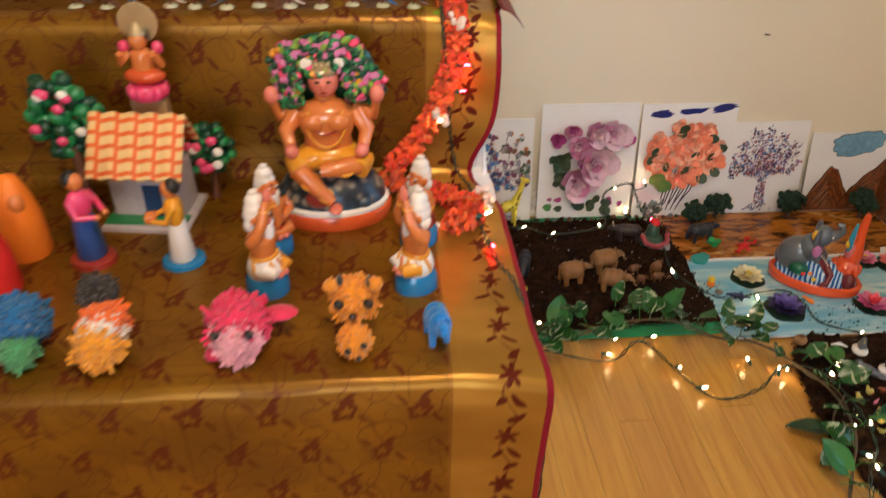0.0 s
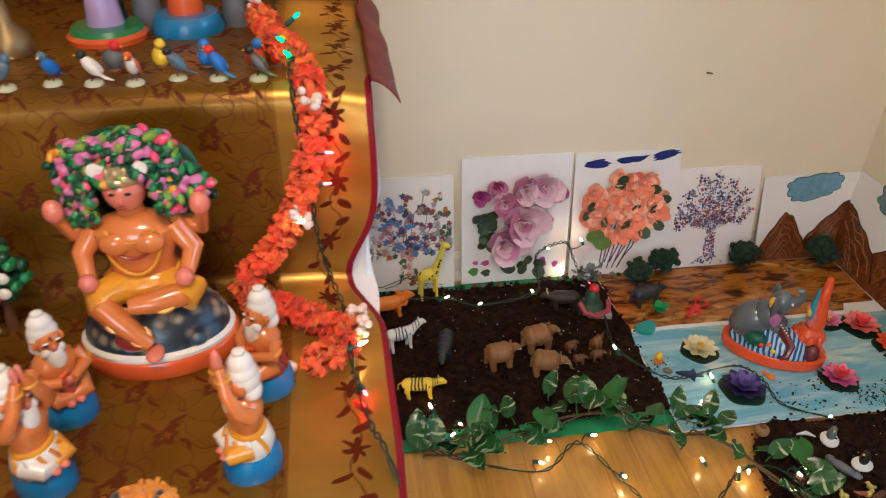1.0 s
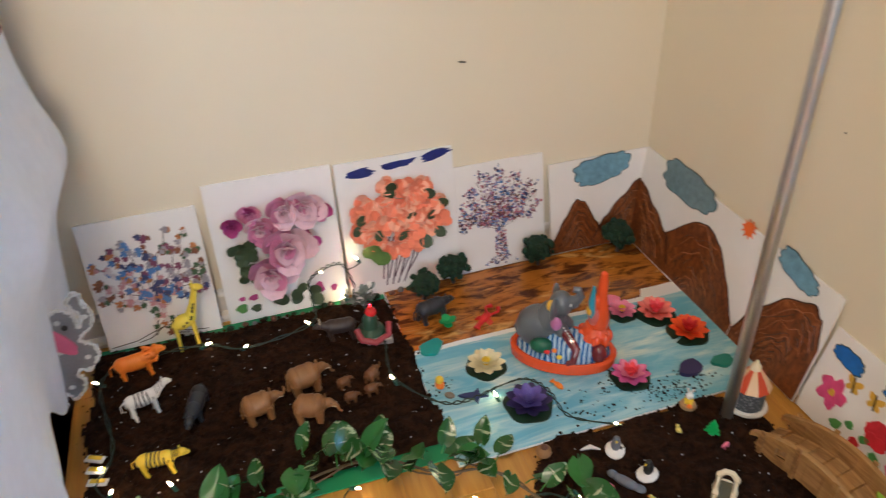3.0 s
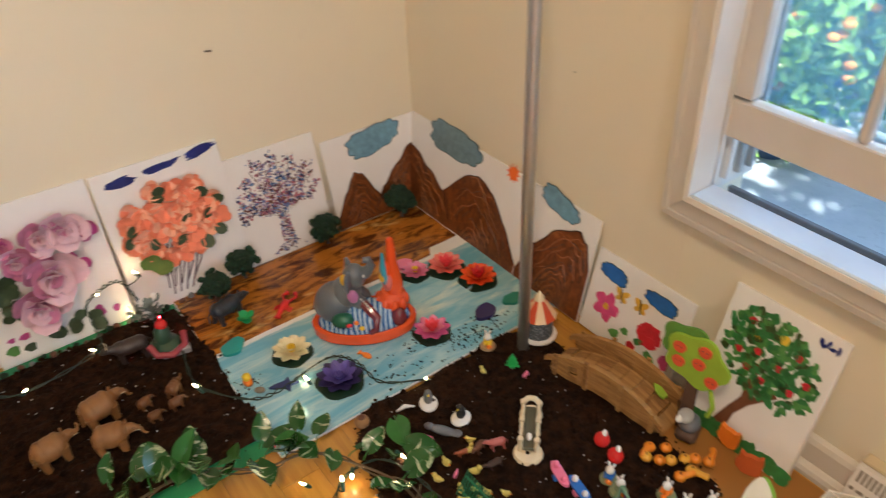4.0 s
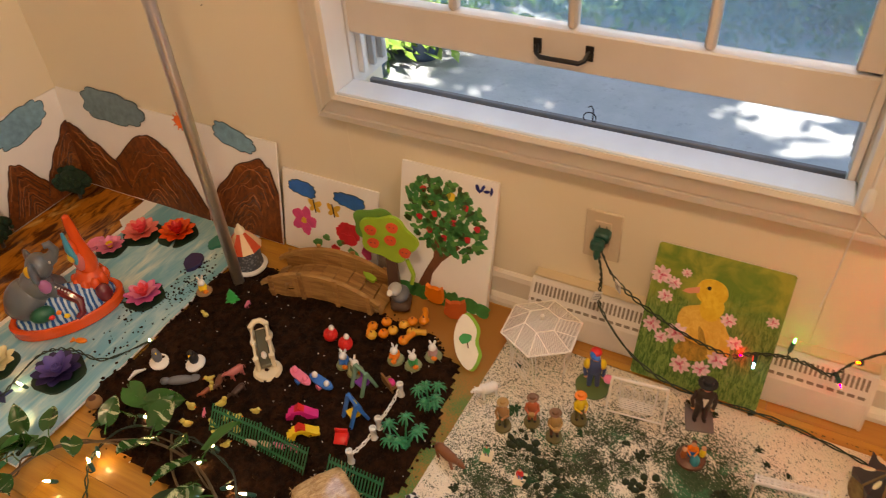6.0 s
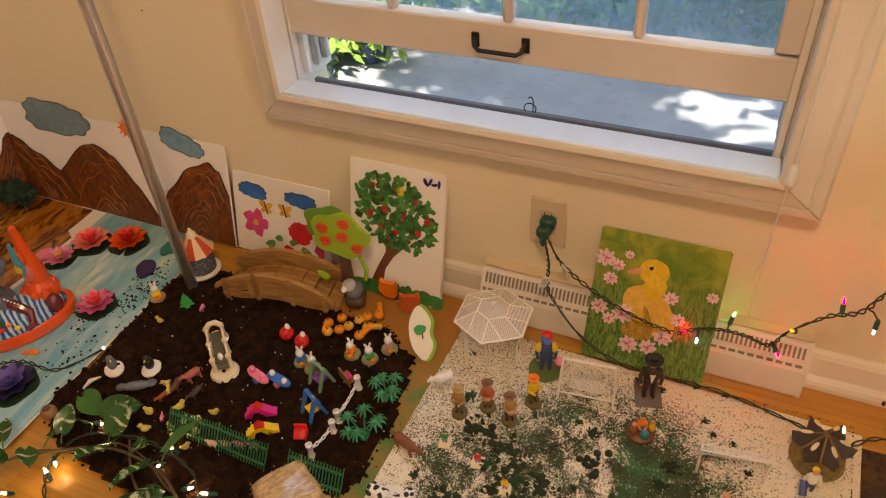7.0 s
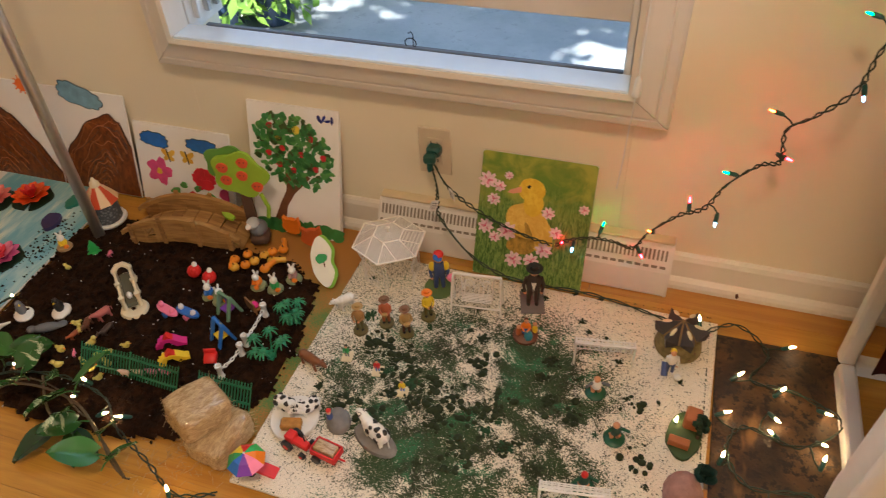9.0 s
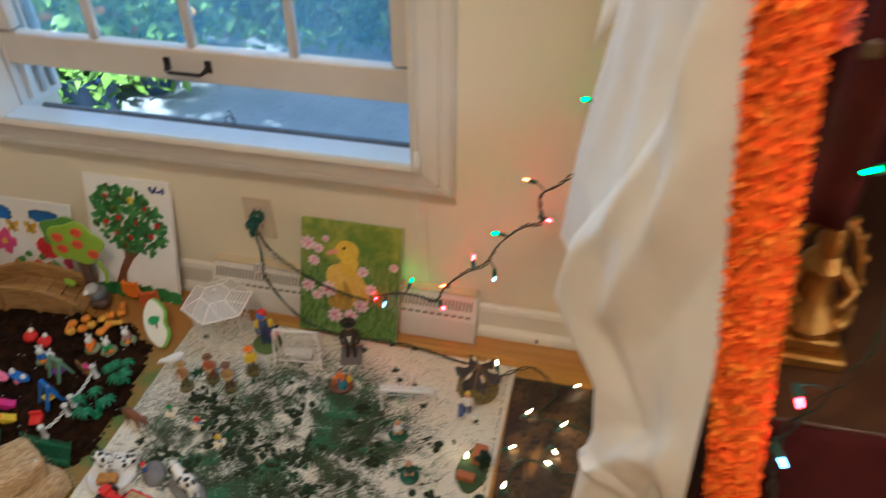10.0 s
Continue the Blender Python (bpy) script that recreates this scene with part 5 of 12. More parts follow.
# small board with flowers and butterflies
p5, _ = canvas("e", 1.409, 0.265, 0.205, 0.050, "white board with painted flowers, butterflies and blue clouds")
MAG = mat("magenta_paint", (0.62, 0.07, 0.22), 0.5, vary=0.25, scale=60, bump=0.3)
REDP = mat("red_paint", (0.55, 0.02, 0.03), 0.5, vary=0.25, scale=60, bump=0.3)
GRP = mat("green_paint", (0.10, 0.30, 0.07), 0.5, vary=0.35, scale=60, bump=0.3)
YEL = mat("yellow_paint", (0.70, 0.42, 0.04), 0.5, vary=0.2)
cloud(p5, 0.058, 0.165, 0.040, 0.019, -6, BLUEP, 5)
cloud(p5, 0.190, 0.165, 0.044, 0.018, -4, BLUEP, 6)
dabs(p5, "flower", [(0.060 + 0.021 * math.cos(a), 0.083 + 0.021 * math.sin(a), 0.016, 0.014, math.degrees(a), MAG) for a in np.arange(5) * 1.257] + [(0.060, 0.083, 0.008, 0.008, 0, YEL)], None, "magenta five-petalled painted flower")
dabs(p5, "flower", [(0.185 + 0.018 * math.cos(a), 0.080 + 0.017 * math.sin(a), 0.016, 0.014, 20, REDP) for a in np.arange(6) * 1.047] + [(0.185, 0.080, 0.016, 0.015, 0, REDP)], None, "red painted flower")
dabs(p5, "flower", [(0.238, 0.045, 0.013, 0.018, 10, MAG), (0.150, 0.030, 0.012, 0.012, 0, REDP), (0.10, 0.035, 0.014, 0.010, 20, GRP), (0.20, 0.035, 0.016, 0.009, -20, GRP), (0.165, 0.052, 0.012, 0.008, 30, GRP), (0.125, 0.055, 0.010, 0.008, 0, GRP)], None)
for x, y in ((0.092, 0.128), (0.145, 0.130)):
    b = Build()
    for s in (-1, 1):
        b.prism(blob(10, 0.013, 0.007, 0.1, 2), 0.0012, YEL, pose(x + s * 0.008, y + 0.006, 0, 0, 0, s * 35))
        b.prism(blob(10, 0.009, 0.006, 0.1, 3), 0.0012, YEL, pose(x + s * 0.007, y - 0.007, 0, 0, 0, -s * 35))
    b.tube([(x + 0.004, y - 0.016, 0.0016), (x - 0.004, y + 0.016, 0.0016)], 0.0015, BLACK, 5)
    b.make("butterfly", p5, smooth=0)

# apple tree painting
p6, h6 = canvas("e", 1.072, 0.222, 0.312, 0.080, "white canvas with a painted apple tree and green grass", 0.014)
b = Build()
b.prism([(0.052, 0.03), (0.082, 0.03), (0.088, 0.070), (0.108, 0.105), (0.150, 0.150), (0.142, 0.156), (0.106, 0.122), (0.098, 0.190), (0.090, 0.190), (0.088, 0.112), (0.072, 0.078)], 0.0014, mat("trunk_paint", (0.16, 0.06, 0.025), 0.5, vary=0.3, scale=60))
b.make("trunk", p6, smooth=0)
rnd = random.Random(41)
GRO = mat("olive_green_paint", (0.050, 0.085, 0.022), 0.45, vary=0.4, scale=60, bump=0.4)
GRD = mat("dark_green_paint", (0.045, 0.21, 0.055), 0.45, vary=0.4, scale=60, bump=0.4)
crown = []
for k in range(340):
    a, q = rnd.uniform(0, 6.28), rnd.uniform(0, 1) ** 0.55
    crown.append((0.110 + 0.098 * q * math.cos(a), 0.208 + 0.086 * q * math.sin(a) - 0.018 * (q * math.cos(a)), rnd.uniform(0.0050, 0.0105), rnd.uniform(0.0040, 0.0075), rnd.uniform(0, 180), GRD if rnd.random() < 0.55 else (GRP if rnd.random() < 0.6 else GRO)))
dabs(p6, "crown", crown, None, "thick green finger-painted leaves")
for one in [(x, y, 0.0075, 0.0075, 0, REDP) for x, y in ((0.055, 0.265), (0.085, 0.215), (0.13, 0.205), (0.155, 0.245), (0.05, 0.20), (0.11, 0.165), (0.165, 0.175), (0.185, 0.205), (0.075, 0.175))] + [(0.120, 0.262, 0.010, 0.010, 0, mat("yellow_apple_paint", (0.75, 0.55, 0.04), 0.5)), (0.075, 0.238, 0.006, 0.006, 0, YEL)]:
    dabs(p6, "apple", [one], None).location.z = 0.0012
dabs(p6, "grass", [(0.02 + 0.024 * k, 0.016 + 0.004 * (k % 2), 0.020, 0.017, 20 * k, GRD) for k in range(9)], None)
dabs(p6, "signature", [(0.178, h6 - 0.022, 0.004, 0.010, 30, NAVY), (0.188, h6 - 0.020, 0.003, 0.010, -25, NAVY), (0.198, h6 - 0.024, 0.007, 0.003, 10, NAVY), (0.208, h6 - 0.022, 0.003, 0.009, 0, NAVY)], None, "scrawled blue paint signature bars")

# printed card with a duckling in a meadow
p7, h7 = canvas("e", 0.526, 0.238, 0.272, 0.098, "glossy printed card of a yellow duckling among pink flowers", 0.004, 0.012)
Build().prism([(0.004, 0), (0.234, 0), (0.238, 0.004), (0.238, h7 - 0.004), (0.234, h7), (0.004, h7), (0, h7 - 0.004), (0, 0.004)], 0.0010, MEADOW, pose(0, 0, 0.0002)).make("print", p7, smooth=0)


def downy(name, light, dark):
    n = Nodes(name)
    o = n.coord()
    c = n.mix(n.step(n.noise(n.mapped(o, (90, 60, 60)), 1.0, 5, 0.7, 0.8), 0.34, 0.66), dark, light)
    return n.done(n.mix(n.math("MULTIPLY", n.step(n.noise(o, 28, 3), 0.48, 0.62), 0.5), c, dark), 0.3)


DUCK = downy("duck_print_yellow", (0.86, 0.60, 0.13), (0.72, 0.42, 0.06))
DUCKH = downy("duck_print_head", (0.86, 0.62, 0.06), (0.74, 0.46, 0.03))
DUCKS = downy("duck_print_shade", (0.56, 0.33, 0.05), (0.26, 0.17, 0.03))
b = Build()
b.prism(blob(30, 0.030, 0.022, 0.10, 5), 0.0009, DUCKS, pose(0.100, 0.082, 0.0006, 0, 0, 8))
b.prism(blob(30, 0.046, 0.038, 0.05, 1), 0.0012, DUCK, pose(0.106, 0.137, 0.0008, 0, 0, -18))
b.prism(blob(28, 0.028, 0.050, 0.05, 4), 0.0012, DUCK, pose(0.133, 0.118, 0.0010, 0, 0, 28))
b.prism(blob(24, 0.021, 0.026, 0.04, 2), 0.0013, DUCKH, pose(0.117, 0.176, 0.0011, 0, 0, -6))
b.prism(blob(26, 0.0285, 0.0255, 0.03, 3), 0.0014, DUCKH, pose(0.110, 0.207, 0.0012))
b.prism(blob(18, 0.006, 0.030, 0.1, 6), 0.0010, DUCKS, pose(0.116, 0.108, 0.0014, 0, 0, 24))
b.make("duckling_print", p7, smooth=0)
Build().prism([(0.088, 0.212), (0.089, 0.200), (0.072, 0.194), (0.060, 0.195), (0.064, 0.201), (0.076, 0.207)], 0.0014, mat("beak_print", (0.76, 0.34, 0.22), 0.35), pose(0, 0, 0.0016)).make("beak_print", p7, smooth=0)
dabs(p7, "eye_print", [(0.104, 0.214, 0.0038, 0.0036, 0, BLACK)], None).location.z = 0.0026
PINKF = mat("pink_print", (0.86, 0.62, 0.70), 0.35, vary=0.35, scale=150)
PINKD = mat("deep_pink_print", (0.74, 0.22, 0.36), 0.35, vary=0.3, scale=150)
PINKC = mat("flower_centre_print", (0.58, 0.05, 0.14), 0.35, vary=0.3, scale=200)
for k, (x, y, s) in enumerate(((0.016, 0.216, 0.019), (0.042, 0.206, 0.013), (0.032, 0.176, 0.014), (0.020, 0.113, 0.017), (0.068, 0.110, 0.021), (0.042, 0.092, 0.013), (0.150, 0.163, 0.014), (0.170, 0.122, 0.014), (0.222, 0.182, 0.011), (0.088, 0.048, 0.019), (0.150, 0.080, 0.018), (0.126, 0.052, 0.017), (0.060, 0.232, 0.009))):
    its = [(x + s * 0.58 * math.cos(a + k), y + s * 0.52 * math.sin(a + k), s * 0.46, s * 0.25, math.degrees(a + k), PINKF) for a in np.arange(8) * 0.785] + [(x + s * 0.36 * math.cos(a + k), y + s * 0.32 * math.sin(a + k), s * 0.22, s * 0.12, math.degrees(a + k), PINKD) for a in np.arange(8) * 0.785] + [(x, y, s * 0.30, s * 0.27, 0, PINKC)]
    dabs(p7, "flower_print", its, None).location.z = 0.0012 + 0.0016 * (k > 8)


# ---------------- wall fittings on the window side ----------------
out = thing("power_outlet", pose(E_X, 0.634, 0.247, 0, 0, 0), "almond wall outlet plate with a dark green plug", "outlet")
ALMOND = mat("almond_plate", (0.62, 0.52, 0.38), 0.4, vary=0.05)
Build().box((-0.003, 0, 0), (0.006, 0.072, 0.115), ALMOND, bev=0.002).make("plate", out)
for dz in (0.022, -0.022):
    b = Build().box((-0.0068, 0, dz), (0.003, 0.032, 0.027), ALMOND, bev=0.001)
    for dy in (-0.007, 0.007):
        b.box((-0.0084, dy, dz + 0.002), (0.0012, 0.002, 0.008), BLACK, bev=0.0001)
    b.make("socket", out)
TEAL = mat("dark_green_plastic", (0.012, 0.075, 0.060), 0.35)
plug = thing("plug", pose(E_X - 0.009, 0.628, 0.262), "dark green stacked plugs of the light strings", "plug")
Build().box((-0.013, 0.002, 0.000), (0.026, 0.030, 0.024), TEAL, bev=0.005).make("body", plug)
Build().box((-0.036, 0.004, -0.005), (0.026, 0.026, 0.021), TEAL, (0, 14, 8), bev=0.005).make("second_plug", plug)
Build().lathe([(0.007, 0), (0.0065, 0.012), (0.003, 0.020), (0.0, 0.020)], TEAL, pose(-0.046, 0.0, -0.008, 0, -160, 0), seg=10).make("strain_relief", plug)

# long low heater register with a slotted top
reg = thing("floor_register", pose(E_X - 0.002, 0, 0), "white metal baseboard register with slotted grille", "register")
REG = mat("register_enamel", (0.74, 0.70, 0.66), 0.35, vary=0.06, scale=20)
RY0, RY1 = 0.112, 0.766
RP = [(0, 0), (-0.058, 0), (-0.060, 0.004), (-0.052, 0.060), (-0.026, 0.108), (-0.012, 0.115), (0, 0.115)]
n = len(RP)
vs = [(x, yy, z) for yy in (RY0, RY1) for x, z in RP]
Build().add(vs, [tuple(range(n)), tuple(reversed(range(n, 2 * n)))] + [(i, n + i, n + (i + 1) % n, (i + 1) % n) for i in range(n)], REG).make("body", reg, smooth=0)
SLOT = mat("register_slot", (0.24, 0.205, 0.165), 0.8)
yy = RY0 + 0.014
k = 0
while yy < RY1 - 0.010:
    if not 0.29 < yy < 0.52:
        Build().box((0, 0, 0), (0.0030, 0.0042, 0.0225), SLOT, bev=0.0004).make("slot", reg, pose(-0.0345, yy, 0.0930, 0, 28.5, 0), smooth=0)
        if k % 2 == 0:
            Build().box((0, 0, 0), (0.0030, 0.0120, 0.0055), SLOT, bev=0.0004).make("slot", reg, pose(-0.0468, yy + 0.004, 0.0702, 0, 28.5, 0), smooth=0)
    yy += 0.0085
    k += 1
Build().box((-0.011, (RY0 + RY1) / 2, 0.1175), (0.026, RY1 - RY0 - 0.004, 0.006), mat("yellowed_enamel", (0.66, 0.55, 0.36), 0.4, vary=0.1, scale=20), bev=0.002).make("top_ledge", reg, label="yellowed top ledge")
for yy in (RY0 + 0.004, RY1 - 0.004):
    Build().prism([(x * 1.04, z * 1.02) for x, z in RP], 0.004, REG, Matrix(((1, 0, 0, 0), (0, 0, 1, yy - 0.002), (0, 1, 0, 0), (0, 0, 0, 1)))).make("end_cap", reg, smooth=0)

# steel pole beside the garden
pole = thing("steel_pole", pose(1.562, 1.420, 0), "brushed steel pole standing in the garden soil", "pole")
Build().lathe([(0.0128, 0.004), (0.0128, 1.10), (0.0125, 1.102), (0.0125, 2.0), (0.0105, 2.004), (0, 2.004)], STEEL, seg=24).make("tube", pole)
Build().lathe([(0.026, 0.002), (0.026, 0.010), (0.0135, 0.014), (0.0135, 0.010)], STEEL, seg=24).make("foot", pole)

# ---------------- second altar with its cream drape ----------------
DARKRED = mat("dark_red_cloth", (0.040, 0.005, 0.004), 0.85, vary=0.5, scale=25, bump=0.2, spec=0.15)
RUST = mat("rust_brocade", (0.080, 0.016, 0.004), 0.8, 0.0, vary=0.5, scale=40, bump=0.2, spec=0.2)
altar = thing("altar_frame", pose(0, 0, 0), "white plastic shelf frame carrying the draped altar", "altar")
for x, y in ((1.615, -0.225), (1.075, -0.225), (1.615, -0.80), (1.075, -0.80)):
    Build().box((x, y, 0.70), (0.030, 0.030, 1.34), PVC, bev=0.005).make("post", altar)
for y in (-0.225, -0.80):
    Build().box((1.345, y, 0.022), (0.51, 0.032, 0.036), PVC, bev=0.006).make("rail", altar)
    Build().box((1.3175, y, 1.385), (0.63, 0.034, 0.03), PVC, bev=0.006).make("rail", altar)
for x in (1.615, 1.075):
    Build().box((x, -0.5125, 0.022), (0.032, 0.543, 0.036), PVC, bev=0.006).make("rail", altar)
for z in (0.40, 0.655, 1.05):
    Build().box((1.33, -0.5125, z), (0.56, 0.55, 0.016), mat("dark_stained_shelf", (0.07, 0.030, 0.012), 0.45, vary=0.3, scale=20), bev=0.003).make("shelf", altar)


def curtain(x0, y0, x1, y1, z0, z1, folds, amp, m, name, label, category, seed):
    def f(u, v):
        x, y = x0 + (x1 - x0) * u, y0 + (y1 - y0) * u
        w = amp * (math.sin(u * folds * 6.28 + 1.5 * nz(u, v, seed, 2)) + 0.5 * nz(u * 5, v * 2, seed, 1))
        d = Vector((-(y1 - y0), x1 - x0)).normalized()
        return (x + d.x * w, y + d.y * w, z0 + (z1 - z0) * v)
    ob = sheet(f, 60, 20, m).make(name, smooth=80)
    md = ob.modifiers.new("thickness", "SOLIDIFY")
    md.thickness = 0.002
    return tagged(ob, label, category)


curtain(1.57, -0.26, 1.57, -0.78, 0.05, 1.36, 6, 0.010, DARKRED, "red_curtain", "dark red cloth hanging at the back of the altar", "curtain", 4)
curtain(1.040, -0.222, 1.052, -0.300, 0.90, 1.36, 2, 0.005, DARKRED, "red_curtain", "narrow dark red cloth hanging beside the garland", "curtain", 8)
for z in (0.40, 0.655):
    def fr(u, v, z=z):
        return (1.045 - 0.012 * v + 0.004 * nz(u, v, z, 9), -0.255 - 0.50 * u, z + 0.012 - 0.20 * v * (1 + 0.05 * math.sin(u * 30)))
    ob = sheet(fr, 40, 10, RUST if z < 0.5 else DARKRED).make("shelf_cloth", smooth=80)
    ob.modifiers.new("thickness", "SOLIDIFY").thickness = 0.002
    tagged(ob, "red and rust brocade cloth hanging over an altar shelf", "cloth")

B_EDGE = [(0.0, 1.300, -0.172), (0.10, 1.295, -0.168), (0.40, 1.275, -0.172), (0.560, 1.246, -0.158), (0.655, 1.314, -0.068), (0.80, 1.285, -0.076), (1.0, 1.240, -0.100), (1.40, 1.20, -0.140)]


# creases of the drape: lines of (height along the cloth, place across it), how far they stand out, how wide they are
CREASES = (([(1.0, 0.0), (0.80, 0.05), (0.69, 0.26), (0.605, 0.42), (0.546, 0.56), (0.47, 0.64), (0.25, 0.60), (-0.3, 0.58)], 0.050, 0.20),
           ([(0.76, 0.02), (0.628, 0.22), (0.51, 0.40), (0.44, 0.56)], 0.040, 0.13),
           ([(0.47, 0.02), (0.415, 0.14), (0.365, 0.36), (0.30, 0.50), (0.05, 0.66)], 0.046, 0.18),
           ([(1.0, 0.55), (0.80, 0.72), (0.66, 0.95)], 0.030, 0.20),
           ([(0.60, 0.98), (0.545, 0.70), (0.515, 0.50)], 0.026, 0.22),
           ([(0.40, 0.78), (0.22, 0.74), (-0.3, 0.72)], 0.020, 0.10),
           ([(0.92, 0.30), (0.80, 0.45), (0.70, 0.58)], 0.026, 0.12))


def drape_point(u, v):
    z = 0.003 + 1.385 * v
    for (za, xa, ya), (zb, xb, yb) in zip(B_EDGE, B_EDGE[1:]):
        if za <= z <= zb:
            k = (z - za) / (zb - za)
            bx, by = xa + k * (xb - xa), ya + k * (yb - ya)
            break
    ax, ay = 1.005, -0.195 - 0.075 * (1 - v) ** 1.2
    x, y = ax + (bx - ax) * u, ay + (by - ay) * u
    w = 0.012 * nz(u * 2.5, v * 5, 7, 1.0) + 0.004 * nz(u * 9, v * 12, 3, 1.0)
    for crease, high, wide in CREASES:
        for (va, ua), (vb, ub) in zip(crease, crease[1:]):
            if vb <= v <= va:
                um = ua + (ub - ua) * (va - v) / (va - vb)
                end = min(1.0, 8 * (crease[0][0] - v), 8 * (v - crease[-1][0]))
                w += high * end * max(0.0, 1 - abs(u - um) / wide) ** 1.15
    w = 0.075 * math.tanh(w / 0.075) + 0.005 * math.sin(26 * u + 9 * v + 2.5 * math.sin(6 * v)) * (0.4 + 0.6 * v)
    w *= min(1.0, u / 0.08) * min(1.0, (1 - u) / 0.34)
    return (x - 0.15 * w, y + w + 0.02 * u * (1 - u), z)


dr = sheet(drape_point, 90, 110, CREAM_CLOTH).make("cream_drape", smooth=80)
dr.modifiers.new("thickness", "SOLIDIFY").thickness = 0.0018
tagged(dr, "cream cotton cloth draped in loose folds over the altar", "drape")
# small flap above
fl2 = sheet(lambda u, v: (1.20 + 0.10 * u + 0.01 * v, -0.13 + 0.07 * u * v - 0.02 * v + 0.008 * math.sin(9 * u), 1.36 - 0.44 * v * (0.6 + 0.4 * u)), 16, 16, CREAM_CLOTH).make("cloth_flap", smooth=80)
fl2.modifiers.new("thickness", "SOLIDIFY").thickness = 0.0018
tagged(fl2, "loose corner of cream cloth hanging over the drape", "cloth")


# ---------------- marigold garlands ----------------
ORANGE = mat("orange_petals", (0.93, 0.13, 0.010), 0.65, vary=0.35, scale=150, sheen=0.3)
ORANGE2 = mat("bright_orange_petals", (0.90, 0.23, 0.018), 0.65, vary=0.3, scale=150, sheen=0.3)
REDO = mat("red_orange_petals", (0.90, 0.075, 0.010), 0.6, vary=0.3, scale=150, sheen=0.3)
WHITEF = mat("white_jasmine", (0.80, 0.66, 0.60), 0.7, vary=0.1)


def garland(name, pts, r, cols, seed, label, whites=(), n=0, fine=1.0):
    rnd = random.Random(seed)
    g = thing(name, pose(0, 0, 0), label, "garland")
    P = [Vector(p) for p in pts]
    seglen = [(q - p).length for p, q in zip(P, P[1:])]
    total = sum(seglen)
    Build().tube(P, r * (0.25 if fine == 1.0 else 0.82), cols[0], 8).make("string", g)
    count = n or int(total / (r * 1.0))
    for k in range(count):
        s = (k + 0.5) / count * total
        for i, L in enumerate(seglen):
            if s <= L or i == len(seglen) - 1:
                break
            s -= L
        p = P[i] + (P[i + 1] - P[i]) * (s / seglen[i])
        d = (P[i + 1] - P[i]).normalized()
        q = d.to_track_quat("Z", "Y").to_matrix().to_4x4()
        b = Build()
        c = rnd.choice(cols)
        for j in range(int(60 / fine)):
            a, el = rnd.uniform(0, 360), rnd.uniform(-50, 50) * (1 if fine == 1.0 else 1.6)
            at = Matrix.Translation(p) @ q @ pose(0, 0, rnd.uniform(-0.3, 0.3) * r, 0, 0, a) @ pose((1.0 - 0.58 * fine) * r, 0, 0, 0, el, 0) @ pose(0, 0, 0, rnd.uniform(-60, 60) * (1 if fine == 1.0 else 3.0), 0, 0)
            petal(r * fine * rnd.uniform(0.34, 0.52), c if rnd.random() < 0.7 else rnd.choice(cols), b, at, 0.5)
        b.make("flower", g, smooth=60)
    for w in whites:
        b = Build()
        for j in range(9):
            b.ell((w[0] + rnd.uniform(-1, 1) * 0.012, w[1] + rnd.uniform(-1, 1) * 0.012, w[2] + rnd.uniform(-1, 1) * 0.012), (0.0068, 0.0055, 0.0055), WHITEF, (rnd.uniform(0, 90), rnd.uniform(0, 90), 0), 8, 6)
        b.make("jasmine_cluster", g, label="cluster of small white blossoms")
    return g


garland("marigold_garland", [(0.115, 1.78, Z2 + 0.026), (0.163, 1.69, Z2 + 0.026), (0.195, 1.56, Z2 + 0.026), (0.232, 1.46, Z2 + 0.028), (0.243, 1.402, Z2 + 0.012), (0.246, 1.388, 0.82), (0.226, 1.386, 0.75), (0.206, 1.385, 0.69), (0.168, 1.382, 0.63), (0.122, 1.370, 0.590), (0.125, 1.335, Z1 + 0.026), (0.178, 1.305, Z1 + 0.026), (0.235, 1.268, Z1 + 0.026), (0.272, 1.240, Z1 + 0.026), (0.262, 1.200, Z1 + 0.026), (0.215, 1.180, Z1 + 0.026)], 0.027, (ORANGE, REDO, ORANGE2), 3, "orange marigold garland with white blossom clusters on the steps", ((0.243, 1.372, 0.868), (0.215, 1.358, 0.700), (0.185, 1.184, Z1 + 0.022), (0.290, 1.235, Z1 + 0.036), (0.285, 1.262, Z1 + 0.04), (0.15, 1.70, Z2 + 0.05)))
garland("marigold_garland", [(1.0, -0.176, 1.36), (1.0, -0.205, 1.05), (1.0, -0.246, 0.78), (1.0, -0.290, 0.50), (1.0, -0.330, 0.22)], 0.028, (mat("altar_orange_petals", (0.92, 0.155, 0.004), 0.7, vary=0.25, scale=150, spec=0.15), mat("altar_amber_petals", (0.95, 0.25, 0.010), 0.7, vary=0.25, scale=150, spec=0.15), MATS["altar_orange_petals"]), 5, "thick orange marigold garland hanging at the altar's edge", n=88, fine=0.55)
garland("marigold_garland", [(1.03, -0.222, 1.36), (1.03, -0.226, 1.20), (1.032, -0.230, 1.06)], 0.022, (ORANGE, REDO), 6, "orange marigold garland hanging further inside the altar", n=14)

